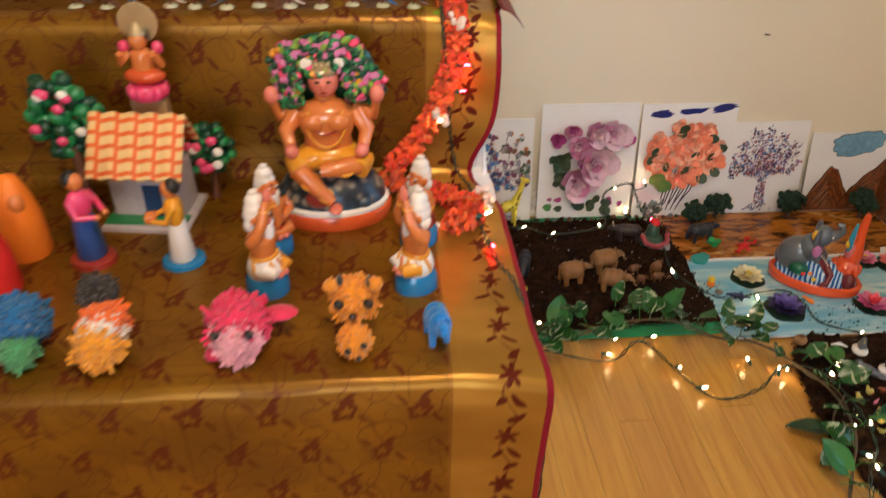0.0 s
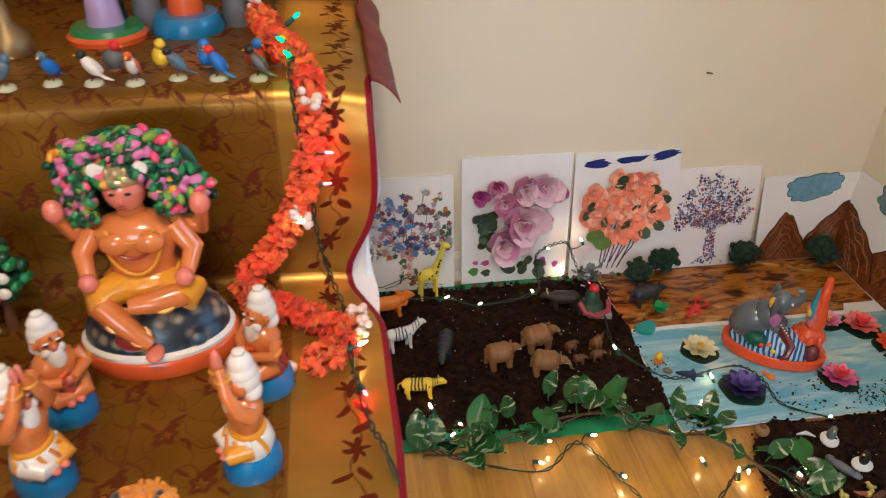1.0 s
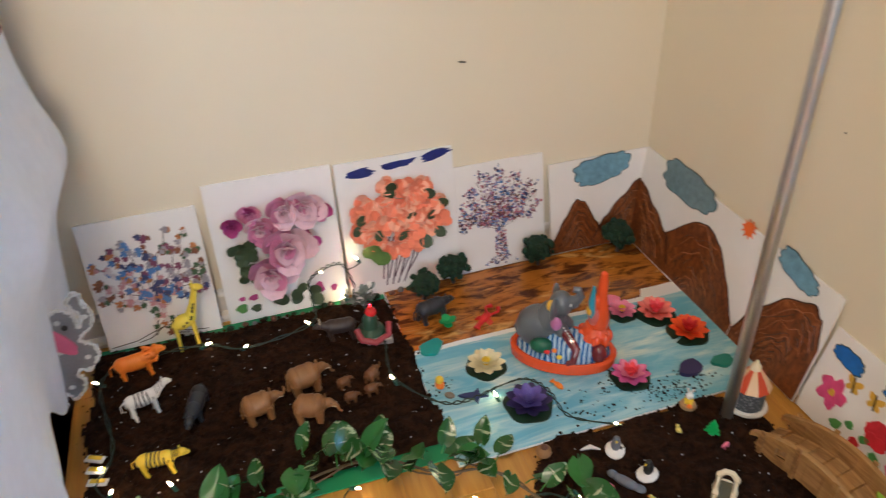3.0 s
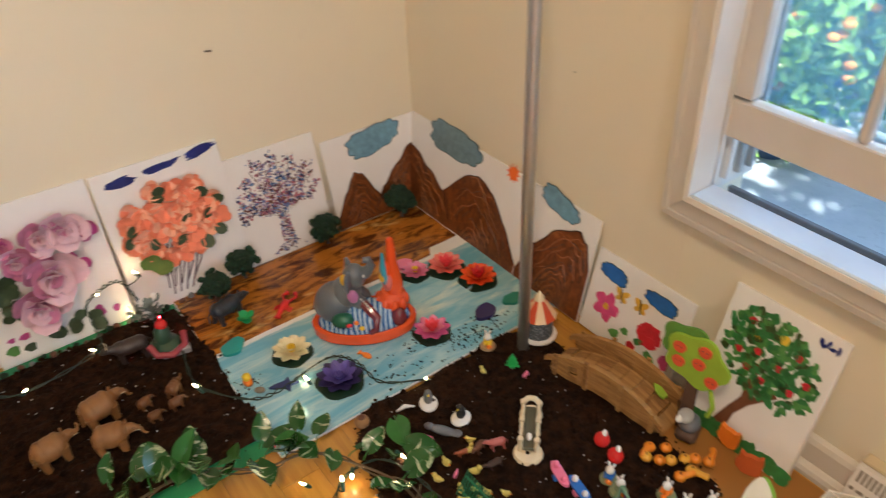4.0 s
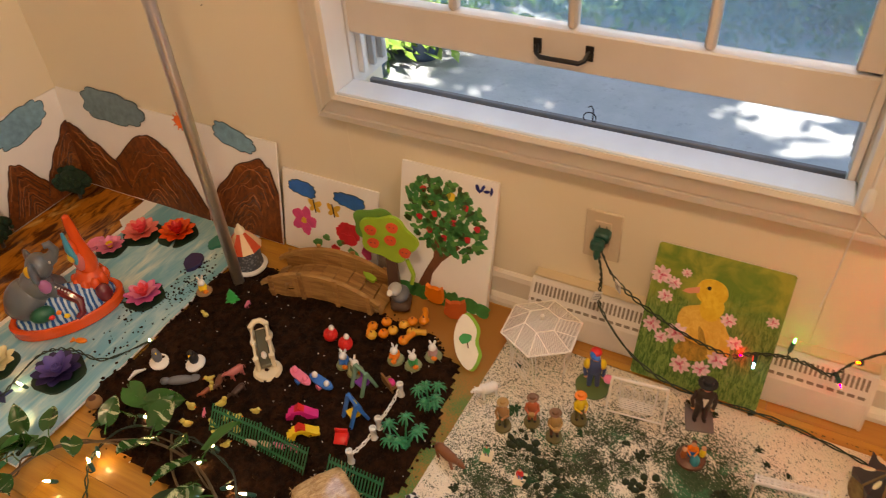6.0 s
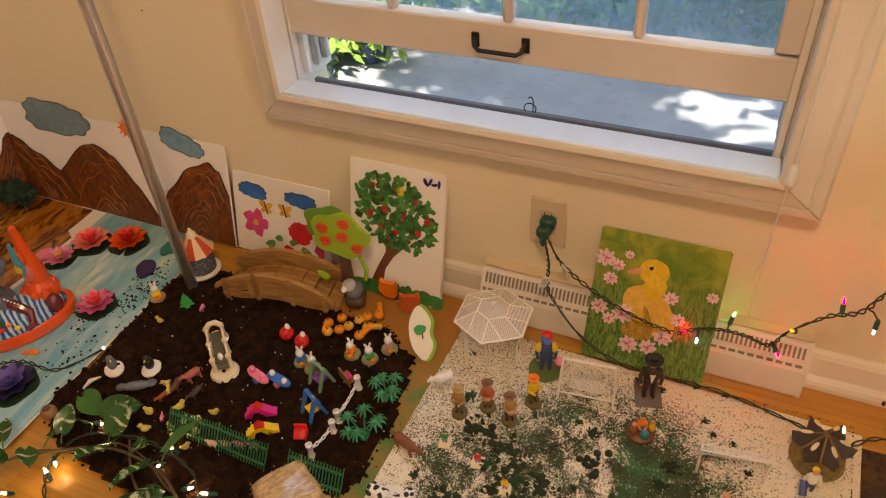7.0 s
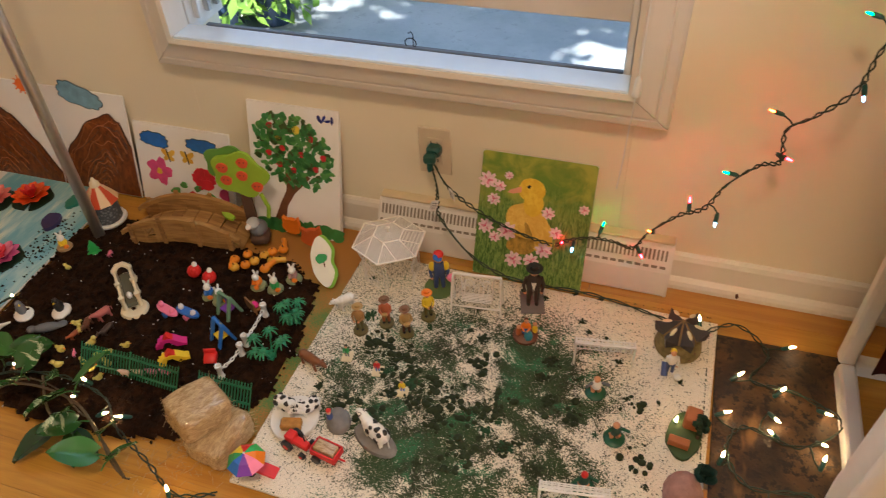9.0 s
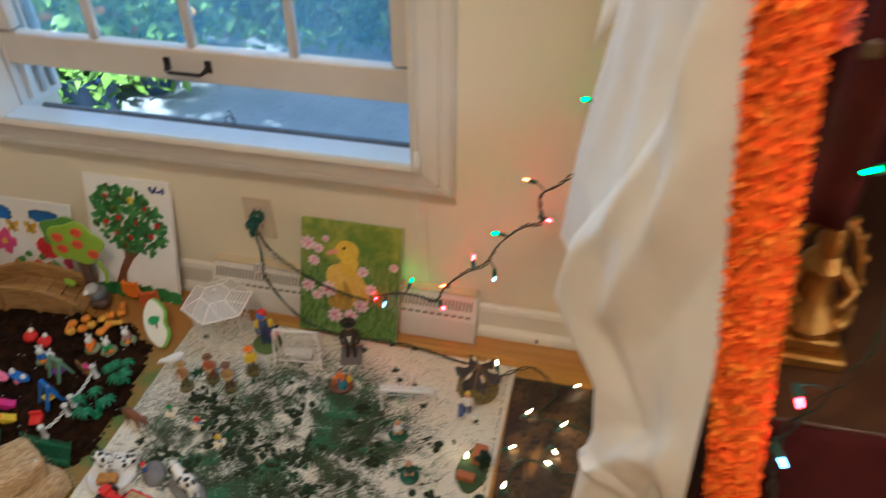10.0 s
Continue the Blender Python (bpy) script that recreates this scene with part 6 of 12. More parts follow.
# gilded idol on the altar shelf
GOLD = mat("polished_brass", (0.42, 0.19, 0.03), 0.34, 0.85, vary=0.35, scale=60, bump=0.5)
b = Build()
b.box((0, 0, 0.010), (0.11, 0.13, 0.020), GOLD, bev=0.004).box((0, 0, 0.030), (0.085, 0.10, 0.020), GOLD, bev=0.004)
b.lathe([(0.045, 0.04), (0.050, 0.055), (0.038, 0.075), (0.024, 0.11), (0.030, 0.135), (0.018, 0.152), (0.020, 0.168), (0.014, 0.19), (0.004, 0.215)], GOLD, seg=16)
for s in (-1, 1):
    b.tube([(0, s * 0.026, 0.128), (-0.016, s * 0.048, 0.105), (-0.036, s * 0.028, 0.092)], [0.010, 0.009, 0.007], GOLD, 8)
    b.ell((-0.010, s * 0.046, 0.060), (0.030, 0.020, 0.014), GOLD, (0, 0, s * 30))
tp = [(0.010, 0.062 * math.cos(a), 0.06 + 0.135 * math.sin(a)) for a in np.linspace(0, math.pi, 22)]
b.tube(tp, 0.007, GOLD, 8)
for p in tp[1::2]:
    b.ell((p[0], p[1] * 1.10, 0.06 + (p[2] - 0.06) * 1.06), 0.007, GOLD, seg=8, ring=6)
tagged(b.make("brass_idol", at=pose(1.17, -0.338, 0.6635, 0, 0, 0) @ Matrix.Diagonal((0.8, 0.70, 0.84, 1))), "small polished brass idol with an arched halo on the altar", "idol")


# ---------------- strings of fairy lights ----------------
WIRE = mat("dark_green_wire", (0.012, 0.030, 0.018), 0.5)
GLOW = {"warm": mat("warm_bulb_glow", (1.0, 0.66, 0.28), 0.3, emit=24.0), "red": mat("red_bulb_glow", (1.0, 0.003, 0.006), 0.3, emit=90.0), "green": mat("green_bulb_glow", (0.01, 1.0, 0.06), 0.3, emit=24.0), "blue": mat("blue_bulb_glow", (0.14, 0.45, 1.0), 0.3, emit=14.0), "orange": mat("orange_bulb_glow", (1.0, 0.030, 0.002), 0.3, emit=70.0)}
SOCK = MATS["dark_green_plastic"]


def smooth_path(pts, n=8):
    """Points along a smooth curve through the given ones."""
    P = [Vector(p) for p in pts]
    P = [2 * P[0] - P[1]] + P + [2 * P[-1] - P[-2]]
    res = []
    for i in range(1, len(P) - 2):
        for j in range(n):
            t = j / n
            res.append(0.5 * ((2 * P[i]) + (P[i + 1] - P[i - 1]) * t + (2 * P[i - 1] - 5 * P[i] + 4 * P[i + 1] - P[i + 2]) * t * t + (3 * P[i] - P[i - 1] - 3 * P[i + 1] + P[i + 2]) * t ** 3))
    return res + [P[-2]]


def light_string(pts, bulbs, label, twist=True, r=0.0015):
    s = thing("light_string", pose(0, 0, 0), label, "string lights", "strings of fairy lights")
    path = smooth_path(pts, 10)
    for k in ((0, 1) if twist else (0,)):
        tw = [p + Vector((0.0028 * math.cos(i * 0.9 + 3.14 * k), 0.0028 * math.sin(i * 1.1 + 3.14 * k), 0.0028 * math.sin(i * 0.9 + 3.14 * k))) for i, p in enumerate(path)]
        Build().tube(tw, r, WIRE, 6).make("wire", s)
    for x, y, z, col, (dx, dy, dz) in bulbs:
        d = Vector((dx, dy, dz)).normalized()
        m = Matrix.Translation((x, y, z)) @ d.to_track_quat("Z", "Y").to_matrix().to_4x4()
        so = Build().lathe([(0.0028, -0.022), (0.0040, -0.018), (0.0042, -0.006), (0.0034, -0.004), (0.0, -0.004)], SOCK, seg=8).make("socket", s, m)
        base = m @ Vector((0, 0, -0.021))
        near = min(path, key=lambda p: (p - base).length)
        if 0.003 < (near - base).length < 0.05:
            mid = (base + near) / 2 - 0.004 * d
            Build().tube([base, mid, near], r, WIRE, 5).make("lead", s)
        k = 1.0 if col == "warm" else 0.74
        Build().lathe([(0.0024 * k, -0.004), (0.0026 * k, 0.000), (0.0024 * k, 0.003), (0.0016 * k, 0.0060), (0.0, 0.0095 * k)], GLOW[col], seg=8).make("bulb", so)
    return s


rnd = random.Random(9)


def rd(up=0.2):
    return (rnd.uniform(-1, 1), rnd.uniform(-1, 1), rnd.uniform(-0.1, 1) + up)


# from the outlet, past the duckling, up to the altar
light_string([(1.735, 0.628, 0.245), (1.722, 0.615, 0.20), (1.716, 0.612, 0.165), (1.70, 0.60, 0.13), (1.66, 0.52, 0.075), (1.645, 0.42, 0.045), (1.660, 0.26, 0.030), (1.64, 0.12, 0.022), (1.61, 0.06, 0.03)], [], "dark green cord running from the plug along the board")
light_string([(1.735, 0.622, 0.248), (1.725, 0.595, 0.205), (1.715, 0.55, 0.175), (1.70, 0.48, 0.150), (1.692, 0.41, 0.130), (1.700, 0.36, 0.112)], [], "dark green cord from the plug to the coloured lights")
light_string([(1.703, 0.352, 0.110), (1.700, 0.32, 0.135), (1.700, 0.275, 0.150), (1.700, 0.235, 0.150), (1.690, 0.195, 0.150), (1.680, 0.172, 0.205), (1.676, 0.125, 0.262), (1.665, 0.085, 0.296), (1.668, 0.058, 0.352), (1.676, 0.015, 0.396), (1.690, -0.018, 0.400), (1.692, -0.012, 0.46), (1.680, -0.045, 0.50), (1.665, -0.085, 0.56), (1.67, -0.10, 0.63), (1.62, -0.12, 0.72), (1.50, -0.135, 0.84), (1.35, -0.125, 0.98), (1.25, -0.13, 1.10)],
             [(1.711, 0.340, 0.113, "red", (-1, 0.2, 0.2)), (1.690, 0.315, 0.118, "blue", (-1, 0, -0.4)), (1.735, 0.262, 0.160, "green", (0.8, -0.2, 0.5)), (1.684, 0.178, 0.140, "red", (-0.2, -0.5, -0.8)), (1.660, 0.172, 0.226, "orange", (-0.6, 0.4, 0.6)), (1.645, 0.063, 0.280, "blue", (-0.2, 0, -1)), (1.655, 0.066, 0.386, "green", (-0.3, 0.9, 0.3)), (1.703, -0.031, 0.398, "red", (-0.2, -0.9, -0.2)), (1.690, 0.018, 0.494, "orange", (-0.3, 0.9, 0.4)), (1.655, -0.095, 0.555, "blue", (-0.1, -0.2, -1)), (1.696, -0.072, 0.667, "green", (-0.2, 0.9, 0.3)), (1.676, 0.112, 0.300, "red", (0.3, 0.1, 1))],
             "coloured fairy lights strung from the picture to the altar")
# over the earth mat
light_string([(1.60, 0.05, 0.03), (1.66, -0.03, 0.020), (1.60, -0.09, 0.016), (1.53, -0.06, 0.016), (1.52, -0.14, 0.016), (1.46, -0.21, 0.03), (1.40, -0.14, 0.018), (1.42, -0.05, 0.016), (1.36, -0.02, 0.018), (1.30, -0.06, 0.016), (1.31, -0.16, 0.016), (1.24, -0.12, 0.016), (1.20, -0.03, 0.016), (1.14, 0.02, 0.02)],
             [(*p, 0.022, "warm", rd()) for p in ((1.628, -0.133), (1.534, -0.039), (1.517, -0.114), (1.439, -0.018), (1.398, 0.067), (1.446, -0.103), (1.416, -0.093), (1.347, -0.015), (1.414, -0.180), (1.384, -0.179), (1.483, -0.190), (1.278, -0.106))] + [(1.63, 0.045, 0.050, "warm", (0.3, 0.2, 1))], "dark green string of warm lights over the brown mat")
# along the vine in front of the soil and the river
light_string([(0.40, 1.52, 0.02), (0.50, 1.46, 0.02), (0.65, 1.42, 0.012), (0.74, 1.47, 0.03), (0.81, 1.37, 0.012), (0.87, 1.28, 0.010), (0.98, 1.30, 0.014), (1.06, 1.36, 0.02), (1.14, 1.34, 0.028), (1.17, 1.22, 0.03), (1.15, 1.10, 0.03), (1.10, 1.04, 0.03), (1.06, 0.95, 0.012), (1.02, 0.87, 0.010), (1.04, 0.80, 0.012)],
             [(*p, 0.026, "warm", rd()) for p in ((0.649, 1.43), (0.810, 1.372), (0.844, 1.302), (0.988, 1.391), (1.07, 1.349), (1.172, 1.328), (1.177, 1.167), (1.122, 1.048), (0.682, 1.485), (0.782, 1.489), (0.500, 1.56), (0.476, 1.53), (1.051, 1.353), (1.121, 1.079), (1.018, 0.879), (1.137, 1.163))], "dark green string of warm lights along the leafy vine")
# over the first bed of soil and across the river
light_string([(0.30, 1.66, 0.03), (0.33, 1.75, 0.032), (0.30, 1.95, 0.04), (0.38, 2.01, 0.035), (0.53, 2.015, 0.032), (0.62, 1.97, 0.032), (0.78, 2.005, 0.032), (0.80, 2.06, 0.05), (0.80, 2.085, 0.10), (0.84, 2.09, 0.128), (0.885, 2.085, 0.135), (0.905, 2.07, 0.09), (0.92, 2.00, 0.05), (0.94, 1.90, 0.035), (0.925, 1.76, 0.032), (1.00, 1.66, 0.02), (1.07, 1.645, 0.018), (1.14, 1.655, 0.024), (1.20, 1.645, 0.036), (1.235, 1.60, 0.03), (1.25, 1.53, 0.016), (1.33, 1.46, 0.03)],
             [(*p, "warm", rd(0.5)) for p in ((0.383, 2.012, 0.036), (0.537, 2.011, 0.036), (0.621, 1.97, 0.036), (0.775, 2.009, 0.036), (0.290, 1.955, 0.04), (0.309, 1.70, 0.036), (0.331, 1.633, 0.034), (0.441, 1.614, 0.034), (0.921, 1.75, 0.036), (1.124, 1.634, 0.022), (1.068, 1.562, 0.018), (1.323, 1.463, 0.034), (0.883, 2.09, 0.03), (0.832, 2.085, 0.122), (0.925, 2.085, 0.142))] + [(0.932, 1.997, 0.06, "red", (0, -0.5, 1))], "dark green string of warm lights over soil and river")
# down the steps beside the garland
light_string([(0.185, 1.80, Z2 + 0.03), (0.19, 1.66, Z2 + 0.035), (0.215, 1.52, Z2 + 0.035), (0.218, 1.42, Z2 + 0.03), (0.222, 1.385, 0.83), (0.232, 1.380, 0.75), (0.236, 1.380, 0.66), (0.250, 1.370, 0.585), (0.268, 1.28, Z1 + 0.034), (0.272, 1.20, Z1 + 0.022), (0.290, 1.08, Z1 + 0.012), (0.308, 1.02, Z1 + 0.012), (0.335, 0.93, 0.50), (0.340, 0.86, 0.38), (0.335, 0.83, 0.25)],
             [(0.262, 1.372, 0.792, "red", (1, -0.3, 0)), (0.256, 1.374, 0.742, "red", (1, -0.3, 0.2)), (0.215, 1.36, 0.690, "warm", (-0.5, -0.6, 0.3)), (0.288, 1.205, Z1 + 0.030, "warm", (1, 0.1, 0.3)), (0.288, 1.125, Z1 + 0.014, "red", (0.3, -1, 0.2)), (0.215, 1.45, Z2 + 0.04, "green", (-0.6, -0.2, 0.7)), (0.205, 1.50, Z2 + 0.045, "green", (-0.7, 0.2, 0.5)), (0.225, 1.60, Z2 + 0.05, "green", (0.6, 0.2, 0.5)), (0.325, 0.845, 0.335, "red", (-0.6, -0.8, 0))], "coloured fairy lights winding down the gold steps")
light_string([(1.02, -0.30, 1.30), (1.015, -0.31, 1.10), (1.03, -0.33, 0.95), (1.02, -0.345, 0.80), (1.03, -0.31, 0.66), (1.03, -0.33, 0.55)], [(1.0, -0.275, 1.085, "blue", (-0.5, 1, 0.4)), (1.0, -0.28, 0.985, "green", (-0.5, 1, 0)), (1.0, -0.345, 0.915, "red", (-0.3, -1, 0.3)), (1.0, -0.30, 0.745, "red", (-1, 0, 0)), (1.0, -0.308, 0.66, "blue", (-1, -0.3, 0))], "coloured fairy lights hanging inside the altar")


# ---------------- leafy vine ----------------
VLEAF = Nodes("variegated_leaf")
vo = VLEAF.coord()
vi = VLEAF.t.nodes.new("ShaderNodeNewGeometry").outputs["Random Per Island"]
vc = VLEAF.mix(vi, (0.006, 0.030, 0.010), (0.036, 0.125, 0.022))
vc = VLEAF.mix(VLEAF.math("MULTIPLY", VLEAF.step(VLEAF.noise(VLEAF.mapped(vo, (70, 28, 40)), 1.0, 4, 0.6, 0.6), 0.57, 0.63), 0.85), vc, (0.46, 0.52, 0.30))
VLEAF = VLEAF.done(vc, 0.24)
GLEAF = mat("plain_green_leaf", (0.032, 0.145, 0.022), 0.35, vary=0.25, scale=40)
STEM = mat("brown_vine_stem", (0.10, 0.065, 0.03), 0.6)


def leaf_mesh(s, m):
    b = Build()
    vs, fs = [], []
    nu, nv = 9, 4
    for i in range(nu + 1):
        u = i / nu
        w = 0.44 * s * (math.sin(math.pi * min(1, u * 0.96 + 0.04)) ** 0.62) * (1 - 0.45 * u)
        for j in range(-nv, nv + 1):
            q = j / nv
            back = -0.10 * s * (abs(q) ** 1.5) * (1 - u) ** 3
            vs.append((s * u + back, w * q, 0.10 * s * abs(q) - 0.22 * s * u * u + 0.015 * s * math.sin(9 * u + 3 * q)))
    k = 2 * nv + 1
    for i in range(nu):
        for j in range(2 * nv):
            fs.append((i * k + j, (i + 1) * k + j, (i + 1) * k + j + 1, i * k + j + 1))
    b.add(vs, fs, m)
    b.tube([(-0.35 * s, 0, -0.12 * s), (-0.15 * s, 0, -0.02 * s), (0, 0, 0.002 * s), (0.5 * s, 0, -0.05 * s)], [0.0014, 0.0013, 0.0012, 0.0006], GLEAF, 5)
    return b


vine = thing("leafy_vine", pose(0, 0, 0), "artificial pothos vine with variegated leaves along the floor", "vine")
VP = [(0.41, 1.49, 0.018), (0.49, 1.475, 0.028), (0.60, 1.50, 0.034), (0.72, 1.535, 0.040), (0.84, 1.530, 0.040), (0.94, 1.465, 0.034), (1.03, 1.445, 0.030), (1.09, 1.36, 0.034), (1.13, 1.26, 0.038), (1.12, 1.14, 0.038), (1.07, 1.05, 0.024), (1.02, 0.97, 0.016)]
path = smooth_path(VP, 8)
Build().tube(path, 0.0028, STEM, 6).make("stem", vine)
Build().tube([p + Vector((0.012 * math.sin(i * 0.5), 0.014 * math.cos(i * 0.4), 0.004 * math.sin(i))) for i, p in enumerate(path)], 0.0018, STEM, 6).make("stem", vine)
protos = [leaf_mesh(s, m).make("leaf", vine, smooth=70) for s, m in ((0.078, VLEAF), (0.066, VLEAF), (0.076, GLEAF), (0.054, VLEAF))]
rnd = random.Random(17)
for k in range(68):
    i = int((k + rnd.uniform(0, 0.9)) / 68 * (len(path) - 1))
    p = path[i]
    d = path[min(i + 1, len(path) - 1)] - path[max(i - 1, 0)]
    side = rnd.choice((-1, 1))
    head_ = math.degrees(math.atan2(d.y, d.x)) + side * rnd.uniform(35, 110)
    if p.x > 1.0 and p.y < 1.43 and k % 2:
        continue
    pr = protos[rnd.choices((0, 1, 2, 3), (5, 6, 2, 3) if p.x < 0.97 else (1, 2, 2, 8))[0]]
    lf = pr if k < 0 else pr.copy()
    scene.collection.objects.link(lf)
    up = rnd.uniform(5, 62)
    lf.matrix_basis = pose(p.x + rnd.gauss(0, 0.016), p.y + rnd.gauss(0, 0.016), p.z + 0.012 + 0.0004 * up, 0, 0, head_) @ pose(0, 0, 0, rnd.uniform(-40, 40), -up, 0) @ pose(0.016, 0, 0.004)
for j, pr in enumerate(protos):
    p = path[8 + 20 * j]
    pr.matrix_basis = pose(p.x, p.y, p.z + 0.03, 0, -45, 90 * j)

DARKLEAF = mat("dark_green_leaf", (0.010, 0.045, 0.018), 0.3, vary=0.3, scale=40)
for x, y, z, sz_, turn, tip, roll, m_ in ((1.065, 1.145, 0.030, 0.086, 148, 12, 10, DARKLEAF), (1.060, 1.100, 0.034, 0.060, 215, 30, -20, VLEAF), (1.062, 1.105, 0.030, 0.066, 252, 25, 25, DARKLEAF), (1.205, 1.400, 0.040, 0.070, 250, -20, 15, GLEAF), (1.19, 1.335, 0.044, 0.072, 300, -10, 30, VLEAF)):
    lf = leaf_mesh(sz_, m_).make("leaf", vine, pose(x, y, z, 0, 0, turn) @ pose(0, 0, 0, roll, tip * 0.4, 0), smooth=70)
Build().tube(smooth_path([(1.16, 1.25, 0.03), (1.10, 1.19, 0.035), (1.065, 1.13, 0.03), (1.03, 1.06, 0.012)], 6), 0.0024, STEM, 6).make("stem", vine)
rnd = random.Random(71)
cr = Build()
for x, y, sp, n in ((1.415, 1.585, 0.030, 70), (1.485, 1.535, 0.030, 80), (1.56, 1.530, 0.030, 60), (1.30, 1.530, 0.040, 40), (1.02, 1.70, 0.02, 20)):
    for _ in range(n):
        s_ = rnd.uniform(0.0010, 0.0034)
        cr.ell((x + rnd.gauss(0, sp), max(1.50, y + rnd.gauss(0, sp * 0.8)), 0.0122 + s_ * 0.5), (s_, s_ * rnd.uniform(0.6, 1), s_ * 0.7), SOIL, (0, 0, rnd.uniform(0, 180)), 5, 4)
tagged(cr.make("soil_crumbs"), "dark soil crumbs scattered over the painted river", "soil", kind="stuff")
for x, y, z, turn in ((1.690, 0.612, 0.172, 30), (1.712, 0.578, 0.192, -40)):
    tg = Build().box((0, 0, 0), (0.003, 0.016, 0.034), mat("paper_tag", (0.74, 0.72, 0.70), 0.5), bev=0.0005)
    for k in range(4):
        tg.box((-0.0018, 0, 0.010 - 0.006 * k), (0.0006, 0.011 - 0.002 * (k % 2), 0.0014), mat("grey_print", (0.25, 0.25, 0.25), 0.6), bev=0.0001)
    tagged(tg.make("cord_tag", at=pose(x, y, z, 12, -15, turn), smooth=0), "small white printed tag tied to the cord", "tag", "tags on the cords")


# ---------------- toys: shared shapes ----------------
def col(name, c, rough=0.45, **kw):
    return mat(name, c, rough, vary=kw.pop("vary", 0.12), **kw)


TAN = col("carved_wood", (0.25, 0.115, 0.034), 0.5, vary=0.25, scale=60, bump=0.15)
WHITE = col("white_plastic_toy", (0.78, 0.76, 0.72))
TBLACK = col("black_toy_paint", (0.015, 0.014, 0.014))
TYEL = col("yellow_toy", (0.80, 0.56, 0.02))
TORA = col("orange_toy", (0.85, 0.22, 0.01))
TRED = col("red_toy", (0.65, 0.02, 0.015))
TGREEN = col("green_toy", (0.03, 0.30, 0.08))
TBLUE = col("blue_toy", (0.03, 0.16, 0.55))
TPURP = col("purple_toy", (0.20, 0.05, 0.38))
TPINK = col("pink_toy", (0.85, 0.22, 0.36))
TMAG = col("magenta_toy", (0.62, 0.02, 0.22))
TGREY = col("grey_toy", (0.13, 0.14, 0.16))
TBROWN = col("brown_toy", (0.13, 0.05, 0.025))
SKIN = col("painted_skin", (0.62, 0.30, 0.16))
CREAMT = col("cream_toy", (0.72, 0.62, 0.42))
ROCK = col("grey_stone", (0.20, 0.19, 0.18), 0.8, vary=0.3, scale=60, bump=0.5)


def put(b, name, x, y, z, rz, label, category, group="", smooth=50):
    return tagged(b.make(name, at=pose(x, y, z, 0, 0, rz), smooth=smooth), label, category, group)


